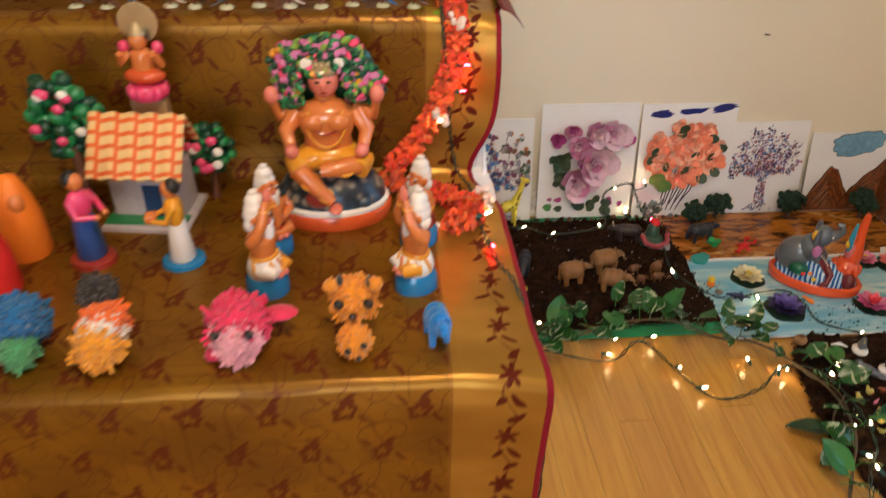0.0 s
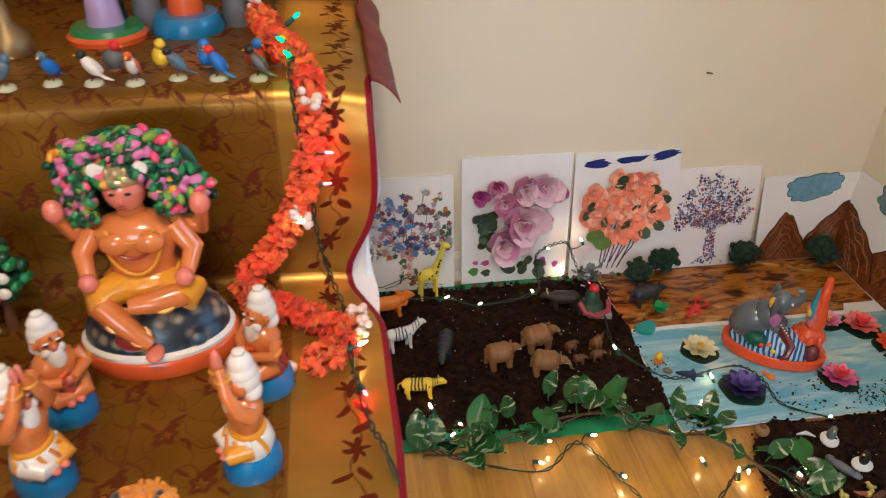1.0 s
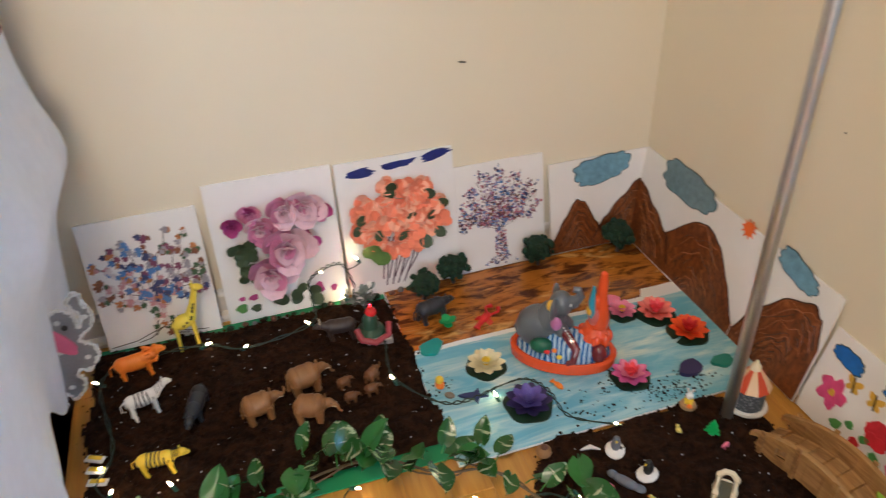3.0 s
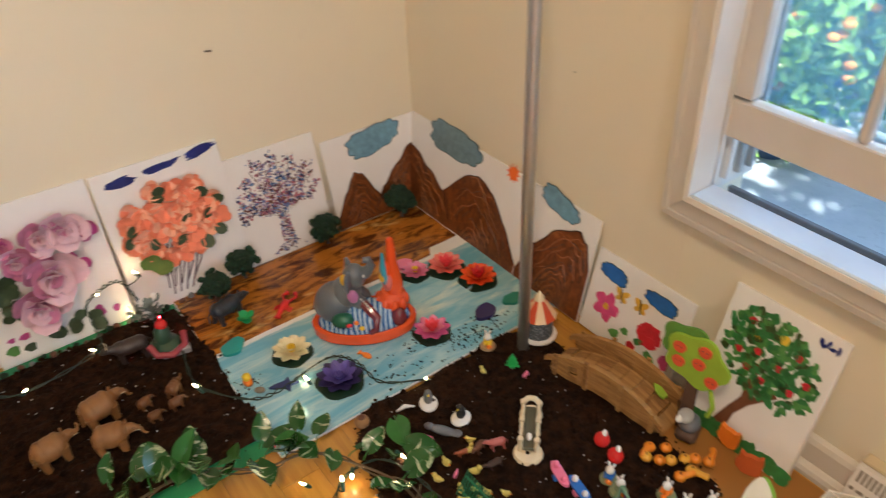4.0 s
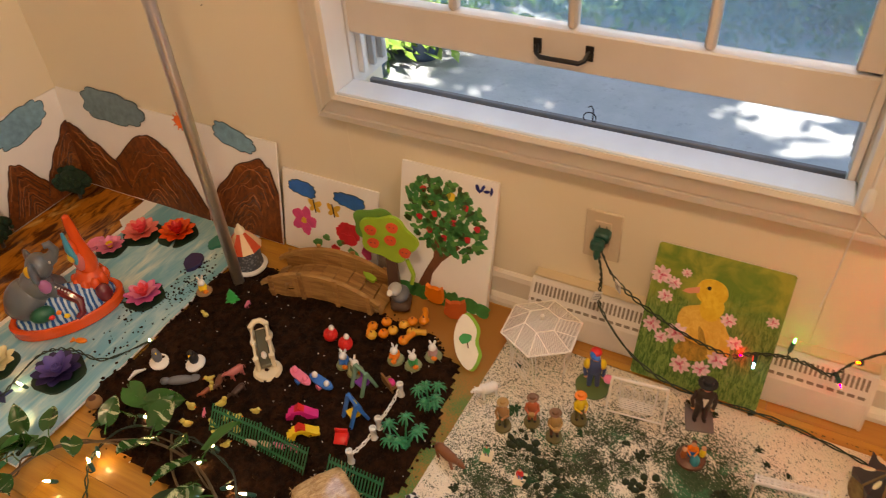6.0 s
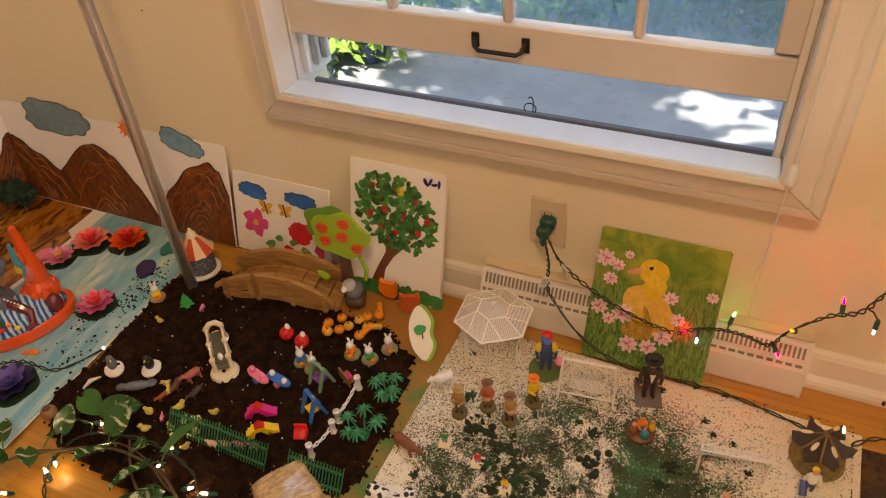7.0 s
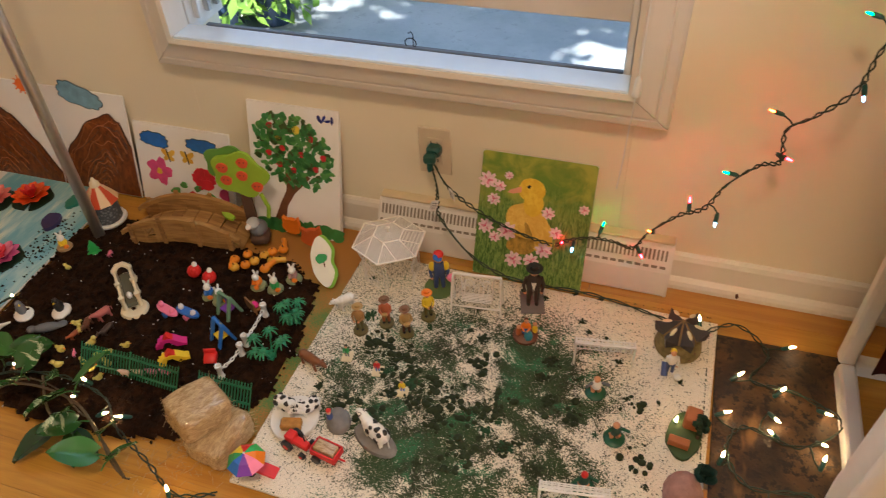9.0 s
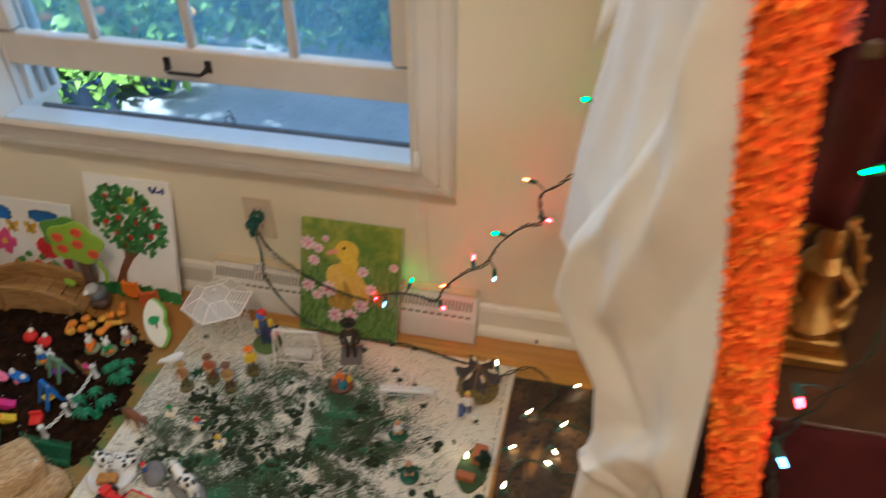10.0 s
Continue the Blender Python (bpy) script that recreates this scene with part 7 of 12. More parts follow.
def beast(L, H, m, m2=None, neck=0.3, head_up=0.25, leg=0.45, fat=0.26, ears=0.05, tail=0.3, stripes=0, spots=0, stripe_m=None, trunk=False, horns=0, mane=None):
    """A four-legged toy facing +x: body length L, height H at the back."""
    b = Build()
    m2 = m2 or m
    zc = H * (leg + (1 - leg) * 0.5)
    rb = H * (1 - leg) * 0.5
    b.ell((0, 0, zc), (L * 0.50, L * fat, rb * 1.08), m, seg=16, ring=10)
    b.ell((L * 0.24, 0, zc + rb * 0.10), (L * 0.24, L * fat * 0.92, rb * 1.05), m)
    b.ell((-L * 0.26, 0, zc + rb * 0.05), (L * 0.24, L * fat * 0.98, rb * 1.05), m)
    lr = L * fat * 0.34
    for k, (sx, sy) in enumerate(((0.30, 1), (0.30, -1), (-0.33, 1), (-0.33, -1))):
        st = 0.05 * L * (1 if k % 2 else -1)
        b.tube([(sx * L, sy * L * fat * 0.55, zc), (sx * L + st * 0.4, sy * L * fat * 0.60, H * leg * 0.5), (sx * L + st, sy * L * fat * 0.60, 0.0)], [lr * 1.25, lr * 0.8, lr * 0.85], m2, 8)
    hx, hz = L * (0.50 + neck * 0.45), zc + rb * 0.3 + L * head_up
    b.tube([(L * 0.34, 0, zc + rb * 0.2), (L * (0.42 + neck * 0.2), 0, (zc + hz) / 2 + rb * 0.1), (hx, 0, hz)], [rb * 0.85, rb * 0.62, rb * 0.55], m, 10)
    hr = max(L * 0.11, rb * 0.50)
    b.ell((hx + hr * 0.3, 0, hz), (hr * 1.25, hr * 0.9, hr), m)
    b.ell((hx + hr * 1.25, 0, hz - hr * 0.3), (hr * 0.75, hr * 0.62, hr * 0.55), m2)
    for s in (-1, 1):
        b.ell((hx - hr * 0.3, s * hr * 0.85, hz + hr * 0.8), (ears * L * 0.5, ears * L * 0.9, ears * L * 1.2) if not trunk else (hr * 0.25, hr * 0.55, hr * 0.95), m2 if not trunk else m, (s * 25, 0, 0), 8, 6)
        b.ell((hx + hr * 0.95, s * hr * 0.62, hz + hr * 0.30), hr * 0.14, TBLACK, seg=6, ring=5)
        if horns:
            b.tube([(hx - hr * 0.1, s * hr * 0.5, hz + hr * 0.7), (hx, s * hr * (0.6 + horns), hz + hr * (1.1 + horns)), (hx + hr * 0.3, s * hr * (0.6 + horns), hz + hr * (1.5 + horns))], [hr * 0.2, hr * 0.16, hr * 0.04], CREAMT, 6)
    if trunk:
        b.tube([(hx + hr * 1.0, 0, hz), (hx + hr * 2.0, 0, hz - hr * 0.9), (hx + hr * 2.3, 0, hz - hr * 2.0), (hx + hr * 2.9, 0, hz - hr * 2.3)] if trunk == "down" else [(hx + hr * 1.0, 0, hz), (hx + hr * 2.0, 0, hz - hr * 0.2), (hx + hr * 2.4, 0, hz + hr * 0.7), (hx + hr * 2.2, 0, hz + hr * 1.4)], [hr * 0.5, hr * 0.36, hr * 0.26, hr * 0.18], m, 8)
        for s in (-1, 1):
            b.tube([(hx + hr, s * hr * 0.5, hz - hr * 0.4), (hx + hr * 1.9, s * hr * 0.6, hz - hr * 0.5)], [hr * 0.14, hr * 0.05], CREAMT, 6)
    if mane:
        b.ell((hx - hr * 0.35, 0, hz), (hr * 0.9, hr * 1.35, hr * 1.45), mane)
    b.tube([(-L * 0.48, 0, zc + rb * 0.4), (-L * (0.50 + tail * 0.3), 0, zc), (-L * (0.48 + tail * 0.4), 0, zc - rb * 1.1)], [lr * 0.34, lr * 0.24, lr * 0.34], m2, 6)
    for k in range(stripes):
        q = -0.40 + 0.80 * k / max(1, stripes - 1)
        rr = math.sqrt(max(0.05, 1 - (q / 0.52) ** 2))
        pts = [(q * L + 0.012 * L * math.sin(a * 3 + k), L * fat * 1.035 * rr * math.cos(a), zc + rb * 1.11 * rr * math.sin(a)) for a in np.linspace(-0.9, math.pi + 0.9, 13)]
        b.tube(pts, L * 0.024, stripe_m or TBLACK, 6, 0.5)
    if stripes:
        for k in range(3):
            q = 0.25 + 0.25 * k
            b.tube([(L * 0.34 + (hx - L * 0.34) * q, rb * 0.72 * math.cos(a), zc + rb * 0.25 + (hz - zc) * q + rb * 0.72 * math.sin(a)) for a in np.linspace(0, math.pi, 9)], L * 0.020, stripe_m or TBLACK, 6, 0.5)
    rr_ = random.Random(int(L * 1e5) + spots)
    for k in range(spots):
        a, q = rr_.uniform(-0.6, 3.7), rr_.uniform(-0.4, 0.4)
        rr = math.sqrt(max(0.1, 1 - (q / 0.5) ** 2))
        b.ell((q * L, L * fat * rr * math.cos(a), zc + rb * 1.06 * rr * math.sin(a)), (L * 0.050, L * 0.045, L * 0.045), stripe_m or TBLACK, (0, 0, 0), 7, 5)
    return b


def figure(h, robe, top, hair=TBLACK, skin=SKIN, hat=None, base=None, kneel=False, arms="down", hold=None, legs=None):
    """A plain standing or kneeling little figure of height h, facing +x."""
    b = Build()
    z0 = 0.0
    if base:
        b.lathe([(h * 0.20, 0), (h * 0.21, h * 0.01), (h * 0.20, h * 0.07), (h * 0.17, h * 0.085), (0, h * 0.085)], base, seg=16, sx=1.1)
        z0 = h * 0.08
    H = h - z0
    if kneel:
        b.ell((0.02 * h, 0, z0 + H * 0.16), (H * 0.22, H * 0.17, H * 0.17), robe)
        b.ell((H * 0.14, H * 0.08, z0 + H * 0.12), (H * 0.16, H * 0.08, H * 0.09), robe)
        b.ell((H * 0.14, -H * 0.08, z0 + H * 0.12), (H * 0.16, H * 0.08, H * 0.09), robe)
        t0, t1 = 0.26, 0.66
    elif legs:
        for s in (-1, 1):
            b.tube([(0, s * H * 0.055, z0 + H * 0.50), (H * 0.01, s * H * 0.070, z0 + H * 0.26), (0, s * H * 0.078, z0 + H * 0.03)], [H * 0.075, H * 0.055, H * 0.045], robe, 8)
            b.ell((H * 0.03, s * H * 0.080, z0 + H * 0.022), (H * 0.075, H * 0.042, H * 0.030), legs, seg=8, ring=6)
        t0, t1 = 0.42, 0.76
    else:
        b.lathe([(H * 0.135, z0), (H * 0.150, z0 + H * 0.03), (H * 0.125, z0 + H * 0.25), (H * 0.110, z0 + H * 0.46), (H * 0.09, z0 + H * 0.52), (0, z0 + H * 0.53)], robe, seg=14, sy=1.1)
        t0, t1 = 0.48, 0.76
    b.lathe([(H * 0.095, z0 + H * t0), (H * 0.115, z0 + H * (t0 + 0.08)), (H * 0.125, z0 + H * (t1 - 0.08)), (H * 0.085, z0 + H * t1), (H * 0.035, z0 + H * (t1 + 0.035)), (0, z0 + H * (t1 + 0.04))], top, seg=14, sy=1.25, sx=0.85)
    hz = z0 + H * (t1 + 0.125)
    b.ell((H * 0.01, 0, hz), (H * 0.092, H * 0.085, H * 0.105), skin)
    if hair:
        b.ell((-H * 0.025, 0, hz + H * 0.028), (H * 0.090, H * 0.092, H * 0.095), hair)
    for s in (-1, 1):
        sh = (0, s * H * 0.135, z0 + H * (t1 - 0.05))
        if arms == "front":
            pts = [sh, (H * 0.08, s * H * 0.17, z0 + H * (t1 - 0.20)), (H * 0.24, s * H * 0.06, z0 + H * (t1 - 0.22))]
        elif arms == "up":
            pts = [sh, (H * 0.06, s * H * 0.15, z0 + H * (t1 + 0.08)), (H * 0.07, s * H * 0.035, z0 + H * (t1 + 0.30))]
        else:
            pts = [sh, (H * 0.02, s * H * 0.19, z0 + H * (t1 - 0.22)), (H * 0.07, s * H * 0.16, z0 + H * (t1 - 0.38))]
        b.tube(pts, [H * 0.042, H * 0.036, H * 0.030], top if arms != "up" else skin, 8)
        b.ell(pts[-1], H * 0.036, skin, seg=8, ring=6)
    if hat:
        b.lathe([(H * 0.16, hz + H * 0.06), (H * 0.165, hz + H * 0.068), (H * 0.092, hz + H * 0.08), (H * 0.085, hz + H * 0.15), (H * 0.05, hz + H * 0.165), (0, hz + H * 0.165)], hat, seg=14)
    if hold:
        b.box((H * 0.25, 0, z0 + H * (t1 - 0.20)), (H * 0.12, H * 0.14, H * 0.10), hold)
    return b


S1 = 0.020  # top of the first bed of soil
G1 = 0.020  # top of the garden soil
# ---- animals on the first bed ----
CALF = col("dark_carved_wood", (0.17, 0.072, 0.024), 0.5, vary=0.25, scale=60)
for x, y, rz, L, H, tr_ in ((0.626, 1.750, 10, 0.066, 0.060, "up"), (0.733, 1.800, 12, 0.072, 0.062, "down"), (0.732, 1.708, -18, 0.066, 0.060, "down"), (0.816, 1.778, 20, 0.028, 0.025, "down"), (0.822, 1.730, 0, 0.026, 0.023, "down"), (0.870, 1.737, 10, 0.028, 0.025, "down"), (0.880, 1.775, 40, 0.032, 0.034, "up")):
    put(beast(L, H, TAN if L > 0.05 else CALF, neck=0.08, head_up=0.02, leg=0.26, fat=0.42, ears=0.08, trunk=tr_, tail=0.12), "toy_elephant", x, y, S1 - 0.003, rz, "carved brown wooden elephant standing on the soil" if L > 0.05 else "tiny carved wooden elephant calf on the soil", "toy elephant", "wooden elephants")
put(beast(0.074, 0.064, WHITE, neck=0.45, head_up=0.28, leg=0.50, fat=0.20, stripes=8), "toy_zebra", 0.394, 1.838, S1 - 0.002, 12, "black and white striped plastic zebra on the soil", "toy zebra")
b = beast(0.090, 0.060, TORA, neck=0.22, head_up=0.14, leg=0.36, fat=0.20, mane=TORA)
rnd = random.Random(61)
for _ in range(70):
    a, q = rnd.uniform(0, 6.28), rnd.uniform(0.2, 1)
    b.ell((0.040 + rnd.uniform(-0.013, 0.008), 0.0165 * q * math.cos(a), 0.050 + 0.021 * q * math.sin(a)), (0.0075, 0.0032, 0.0042), TORA, (rnd.uniform(-40, 40), rnd.uniform(-30, 50), rnd.uniform(-40, 40)), 6, 5)
put(b, "toy_lion", 0.375, 1.975, S1 - 0.002, 8, "bright orange plastic lion with a shaggy mane on the soil", "toy lion")
put(beast(0.080, 0.050, TYEL, neck=0.22, head_up=0.06, leg=0.45, fat=0.20, stripes=9), "toy_tiger", 0.420, 1.668, S1 - 0.002, -6, "yellow plastic tiger with black stripes on the soil", "toy tiger")
DGREY = col("charcoal_toy", (0.022, 0.026, 0.034), 0.3)
put(beast(0.098, 0.050, DGREY, neck=0.2, head_up=0.0, leg=0.35, fat=0.19, ears=0.04), "toy_hippo", 0.502, 1.806, S1 - 0.003, -105, "dark grey plastic hippopotamus on the soil", "toy hippo")
put(beast(0.080, 0.055, col("dark_bronze_toy", (0.035, 0.022, 0.018)), neck=0.2, head_up=0.05, leg=0.4, fat=0.24, horns=0.4), "toy_buffalo", 0.845, 1.945, S1 - 0.003, 175, "dark brown plastic buffalo on the soil", "toy buffalo")
# giraffe with its long neck
b = Build()
GM = col("giraffe_yellow", (0.82, 0.66, 0.05))
b.ell((0, 0, 0.068), (0.026, 0.013, 0.016), GM, (0, -16, 0), 14, 8)
for sx, sy in ((0.017, 1), (0.017, -1), (-0.017, 1), (-0.017, -1)):
    b.tube([(sx, sy * 0.007, 0.066), (sx * 1.05, sy * 0.008, 0.03), (sx * 1.1, sy * 0.008, 0)], [0.0058, 0.0034, 0.0040], GM, 8)
b.tube([(0.014, 0, 0.072), (0.026, 0, 0.105), (0.036, 0, 0.140)], [0.0125, 0.0075, 0.0062], GM, 10)
b.ell((0.042, 0, 0.145), (0.013, 0.0065, 0.0065), GM, (0, 20, 0))
for s in (-1, 1):
    b.tube([(0.036, s * 0.003, 0.149), (0.034, s * 0.004, 0.160)], 0.0012, GM, 5)
    b.ell((0.033, s * 0.007, 0.148), (0.003, 0.005, 0.002), GM)
rnd = random.Random(8)
for k in range(26):
    if k < 12:
        q, a = rnd.uniform(-0.8, 0.8), rnd.uniform(0, 6.28)
        rr = math.sqrt(1 - q * q)
        c = (0.026 * q, 0.0125 * rr * math.cos(a), 0.068 + 0.0155 * rr * math.sin(a) + 0.007 * q)
    else:
        q, a = rnd.uniform(0, 1), rnd.uniform(0, 6.28)
        c = (0.014 + 0.022 * q + 0.002 * math.cos(a), (0.0118 - 0.006 * q) * math.sin(a), 0.074 + 0.066 * q + 0.005 * math.cos(a))
    b.ell(c, 0.0026, TBLACK, seg=6, ring=5)
put(b, "toy_giraffe", 0.492, 2.052, 0.010, 8, "tall yellow plastic giraffe with dark spots", "toy giraffe").scale = (1.16, 1.5, 1.12)

# felt elephant cut-out leaning at the sheet
FELT = col("grey_felt", (0.30, 0.29, 0.29), 0.9, bump=0.3, scale=200)
cut = thing("felt_elephant", pose(0.289, 1.903, 0.020, 90, 0, 0), "grey felt elephant ornament with pink ear and fluffy white edge", "ornament")
ol = [(0.034, 0.305), (0.045, 0.298), (0.045, 0.279), (0.054, 0.255), (0.053, 0.233), (0.043, 0.213), (0.026, 0.201), (0.017, 0.186), (0.034, 0.175), (0.043, 0.155), (0.035, 0.129), (0.014, 0.109), (-0.001, 0.114), (-0.01, 0.1), (-0.001, 0.081), (-0.01, 0.057), (-0.031, 0.037), (-0.045, 0.057), (-0.058, 0.02), (-0.077, 0.017), (-0.102, 0.022), (-0.105, 0.084), (-0.093, 0.165), (-0.071, 0.208), (-0.046, 0.232), (-0.026, 0.258), (-0.006, 0.271), (0.012, 0.265), (0.022, 0.251), (0.023, 0.227), (0.033, 0.234), (0.034, 0.256), (0.023, 0.269), (0.02, 0.287)]
ol = [(p.x, p.y) for p in smooth_path([(x, y, 0) for x, y in ol + ol[:1]], 4)[:-1]]
Build().prism(ol, 0.006, FELT).make("body", cut)
fz = Build()
rnd = random.Random(44)
for x, y in ol:
    for _ in range(3):
        fz.ell((x + rnd.gauss(0, 0.0014), y + rnd.gauss(0, 0.0014), 0.0045 + rnd.gauss(0, 0.001)), (0.0040, 0.0034, 0.0034), WHITE, (0, 0, rnd.uniform(0, 180)), 6, 5)
fz.make("fluffy_edge", cut, label="white fluffy edging")
Build().prism(blob(20, 0.040, 0.020, 0.12, 3), 0.004, col("pink_felt", (0.75, 0.16, 0.28), 0.9), pose(-0.020, 0.193, 0.0062, 0, 0, -52)).make("ear", cut)
for x, y in ((-0.011, 0.242), (0.025, 0.224), (-0.024, 0.168), (0.042, 0.245), (0.021, 0.143), (-0.03, 0.072)):
    Build().ell((x, y, 0.0066), (0.007, 0.006, 0.0025), WHITE, (0, 0, 40 * x), 8, 5).make("patch", cut)
Build().ell((-0.000, 0.228, 0.008), 0.0062, TBLACK, seg=10, ring=8).make("eye", cut)
for k in range(3):
    t = Build().box((0, 0, 0.003), (0.018, 0.040, 0.004), WHITE, bev=0.0015)
    t.box((0.002, 0.0, 0.0056), (0.010, 0.030, 0.0014), TYEL, bev=0.0005)
    put(t, "striped_tag", 0.296 + 0.004 * k, 1.735 - 0.032 * k, 0.026, 64 + 5 * k, "small white tag with a yellow stripe on the soil", "tag", "tags beside the sheet")

# decorated planter figure with grey flowers
pl = thing("flower_figurine", pose(0.915, 1.925, 0.020), "dark figurine with grey-green flowers and a red ball", "figurine")
GREYLEAF = col("grey_green_leaf", (0.16, 0.19, 0.17), 0.5, vary=0.4, scale=80)
Build().lathe([(0.028, 0), (0.038, 0.004), (0.034, 0.020), (0.020, 0.030), (0.018, 0.055), (0.010, 0.068), (0, 0.07)], col("dark_green_glaze", (0.03, 0.07, 0.04), 0.3), seg=16).make("body", pl)
b = Build()
rnd = random.Random(12)
for k in range(70):
    a, q = rnd.uniform(0, 6.28), rnd.uniform(0.1, 1)
    petal(rnd.uniform(0.010, 0.018), GREYLEAF if k % 5 else WHITE, b, pose(0.030 * q * math.cos(a) - 0.010, 0.024 * q * math.sin(a) + 0.03, 0.072 + 0.045 * rnd.random(), 0, 0, math.degrees(a)) @ pose(0, 0, 0, 0, rnd.uniform(-70, 10), 0), 0.4)
b.make("flower_cluster", pl, smooth=60, label="bunch of small grey-green petals")
Build().ell((0.004, 0.002, 0.070), 0.014, col("red_glass_ball", (0.60, 0.02, 0.02), 0.15)).make("ball", pl, label="shiny red ball")
Build().tube([(-0.036, -0.01, 0.035), (-0.028, -0.034, 0.020), (0.002, -0.046, 0.014), (0.036, -0.034, 0.020), (0.044, -0.006, 0.034)], 0.008, col("maroon_ribbon", (0.30, 0.04, 0.05), 0.5), 8).make("ribbon", pl)
Build().box((0.014, -0.034, 0.010), (0.062, 0.020, 0.016), col("stone_grey", (0.30, 0.27, 0.26), 0.7), (0, 0, -12)).make("base", pl)

# ---- brown bank: sponge bushes, rhino, lobster ----
BUSH = col("dark_green_foam", (0.010, 0.036, 0.016), 0.9, vary=0.5, scale=120, bump=0.9, bump_scale=260)


def bush(x, y, r, z, seed):
    t = thing("foam_bush", pose(x, y, z), "dark green foam bush on a short trunk", "model bush", "foam bushes")
    Build().tube([(0, 0, 0), (0.001, 0.001, r * 0.9)], [0.005, 0.004], BARK, 6).make("trunk", t)
    rnd = random.Random(seed)
    b = Build()
    for k in range(70):
        d = Vector((rnd.gauss(0, 1), rnd.gauss(0, 1), rnd.gauss(0, 0.75))).normalized()
        q = r * rnd.uniform(0.5, 0.86)
        s = r * rnd.uniform(0.14, 0.26)
        b.ell((d.x * q, d.y * q, r * 1.15 + d.z * q * 0.85), (s, s * rnd.uniform(0.7, 1), s * 0.8), BUSH, (rnd.uniform(0, 90), 0, rnd.uniform(0, 90)), 7, 5)
    b.ell((0, 0, r * 1.15), r * 0.66, BUSH)
    b.make("crown", t, smooth=30)


for k, (x, y, r) in enumerate(((1.082, 2.028, 0.034), (1.175, 2.070, 0.036), (1.420, 2.068, 0.038), (1.655, 2.050, 0.040))):
    bush(x, y, r * 1.3, 0.0115, 60 + k)
rb_ = random.Random(2)
for k in range(22):
    s = rb_.uniform(0.005, 0.011)
    b = Build().ell((0, 0, s * 0.6), (s, s * 0.8, s * 0.7), (BUSH, TBROWN, ROCK)[k % 3], (0, 0, rb_.uniform(0, 180)), 7, 5)
    put(b, "pebble", 0.60 + 0.55 * k / 22 + rb_.uniform(-0.01, 0.01), 2.085 + rb_.uniform(-0.008, 0.006), 0.008, 0, "small dark pebble at the foot of the boards", "pebble", "pebbles by the boards")
put(beast(0.082, 0.056, DGREY, neck=0.2, head_up=0.0, leg=0.35, fat=0.27, ears=0.06), "toy_rhino", 1.075, 1.945, 0.0115, 12, "dark grey plastic rhinoceros on the brown bank", "toy rhino")
b = Build()
for k in range(7):
    petal(0.022, TGREEN, b, pose(0, 0, 0.014, 0, 0, 51 * k) @ pose(0, 0, 0, 0, -20 + 30 * (k % 2), 0), 0.1)
b.tube([(0, 0, 0), (0, 0, 0.016)], 0.003, TGREEN, 6)
put(b, "toy_fern", 1.105, 1.905, 0.0115, 0, "small green plastic fern on the brown bank", "toy plant")
b = Build().ell((0, 0, 0.008), (0.022, 0.011, 0.008), TRED)
for s in (-1, 1):
    b.tube([(0.016, s * 0.006, 0.008), (0.034, s * 0.018, 0.010), (0.048, s * 0.010, 0.008)], [0.003, 0.003, 0.006], TRED, 7)
    for k in range(3):
        b.tube([(-0.006 * k, s * 0.008, 0.008), (-0.006 * k - 0.002, s * 0.022, 0.002)], 0.0016, TRED, 5)
b.tube([(-0.018, 0, 0.008), (-0.036, 0, 0.007), (-0.044, 0, 0.004)], [0.008, 0.006, 0.010], TRED, 8, 0.5)
put(b, "toy_lobster", 1.200, 1.895, 0.0115, 40, "red plastic lobster on the brown bank", "toy lobster")


# ---- river: water lilies, fish, stones ----
PAD = col("lily_pad_green", (0.008, 0.028, 0.014), 0.45, vary=0.3, scale=50)


def lily_petal(s, w, m, b, at, curl):
    """A pointed boat-shaped petal from its foot to its tip along x."""
    vs, fs = [], []
    nu, nv = 6, 4
    for i in range(nu + 1):
        u = i / nu
        wd = w * s * (u + 0.10) ** 0.55 * (1.02 - u) ** 0.62 * 1.5
        for j in range(nv + 1):
            v = 2 * j / nv - 1
            vs.append((s * u, wd * v, s * (curl * u * u + 0.30 * v * v * wd / s)))
    for i in range(nu):
        for j in range(nv):
            a = i * (nv + 1) + j
            fs.append((a, a + nv + 1, a + nv + 2, a + 1))
    b.add(vs, fs, m, at)


def lily(x, y, r, cols, rz, label, tilt=0):
    t = thing("water_lily", pose(x, y, 0.0125, tilt, 0, rz), label, "water lily", "water lilies on the river")
    p = [(r * (1.0 + 0.05 * math.sin(5 * a)) * math.cos(a), r * (1.0 + 0.05 * math.sin(5 * a)) * math.sin(a)) for a in np.linspace(0.12, 6.16, 30)] + [(0.15 * r, 0)]
    Build().prism(p, 0.003, PAD).make("pad", t, smooth=0)
    for ring, (n, rr, up) in enumerate(((9, 0.86, 9), (7, 0.70, 26), (6, 0.48, 46))):
        for k in range(n):
            b = Build()
            lily_petal(r * rr, 0.43, cols[min(ring, len(cols) - 1)], b, pose(0, 0, 0.005 + 0.004 * ring, 0, 0, 360 * k / n + 20 * ring) @ pose(0.12 * r, 0, 0, 0, -up, 0), 0.14)
            b.make("petal", t, smooth=60)
    b = Build()
    for k in range(10):
        a = k * 0.628
        b.tube([(0.1 * r * math.cos(a), 0.1 * r * math.sin(a), 0.008), (0.17 * r * math.cos(a), 0.17 * r * math.sin(a), 0.012 + 0.25 * r)], [0.0016, 0.0022], cols[-1] if len(cols) > 2 else TYEL, 5)
    b.make("stamen_tuft", t)


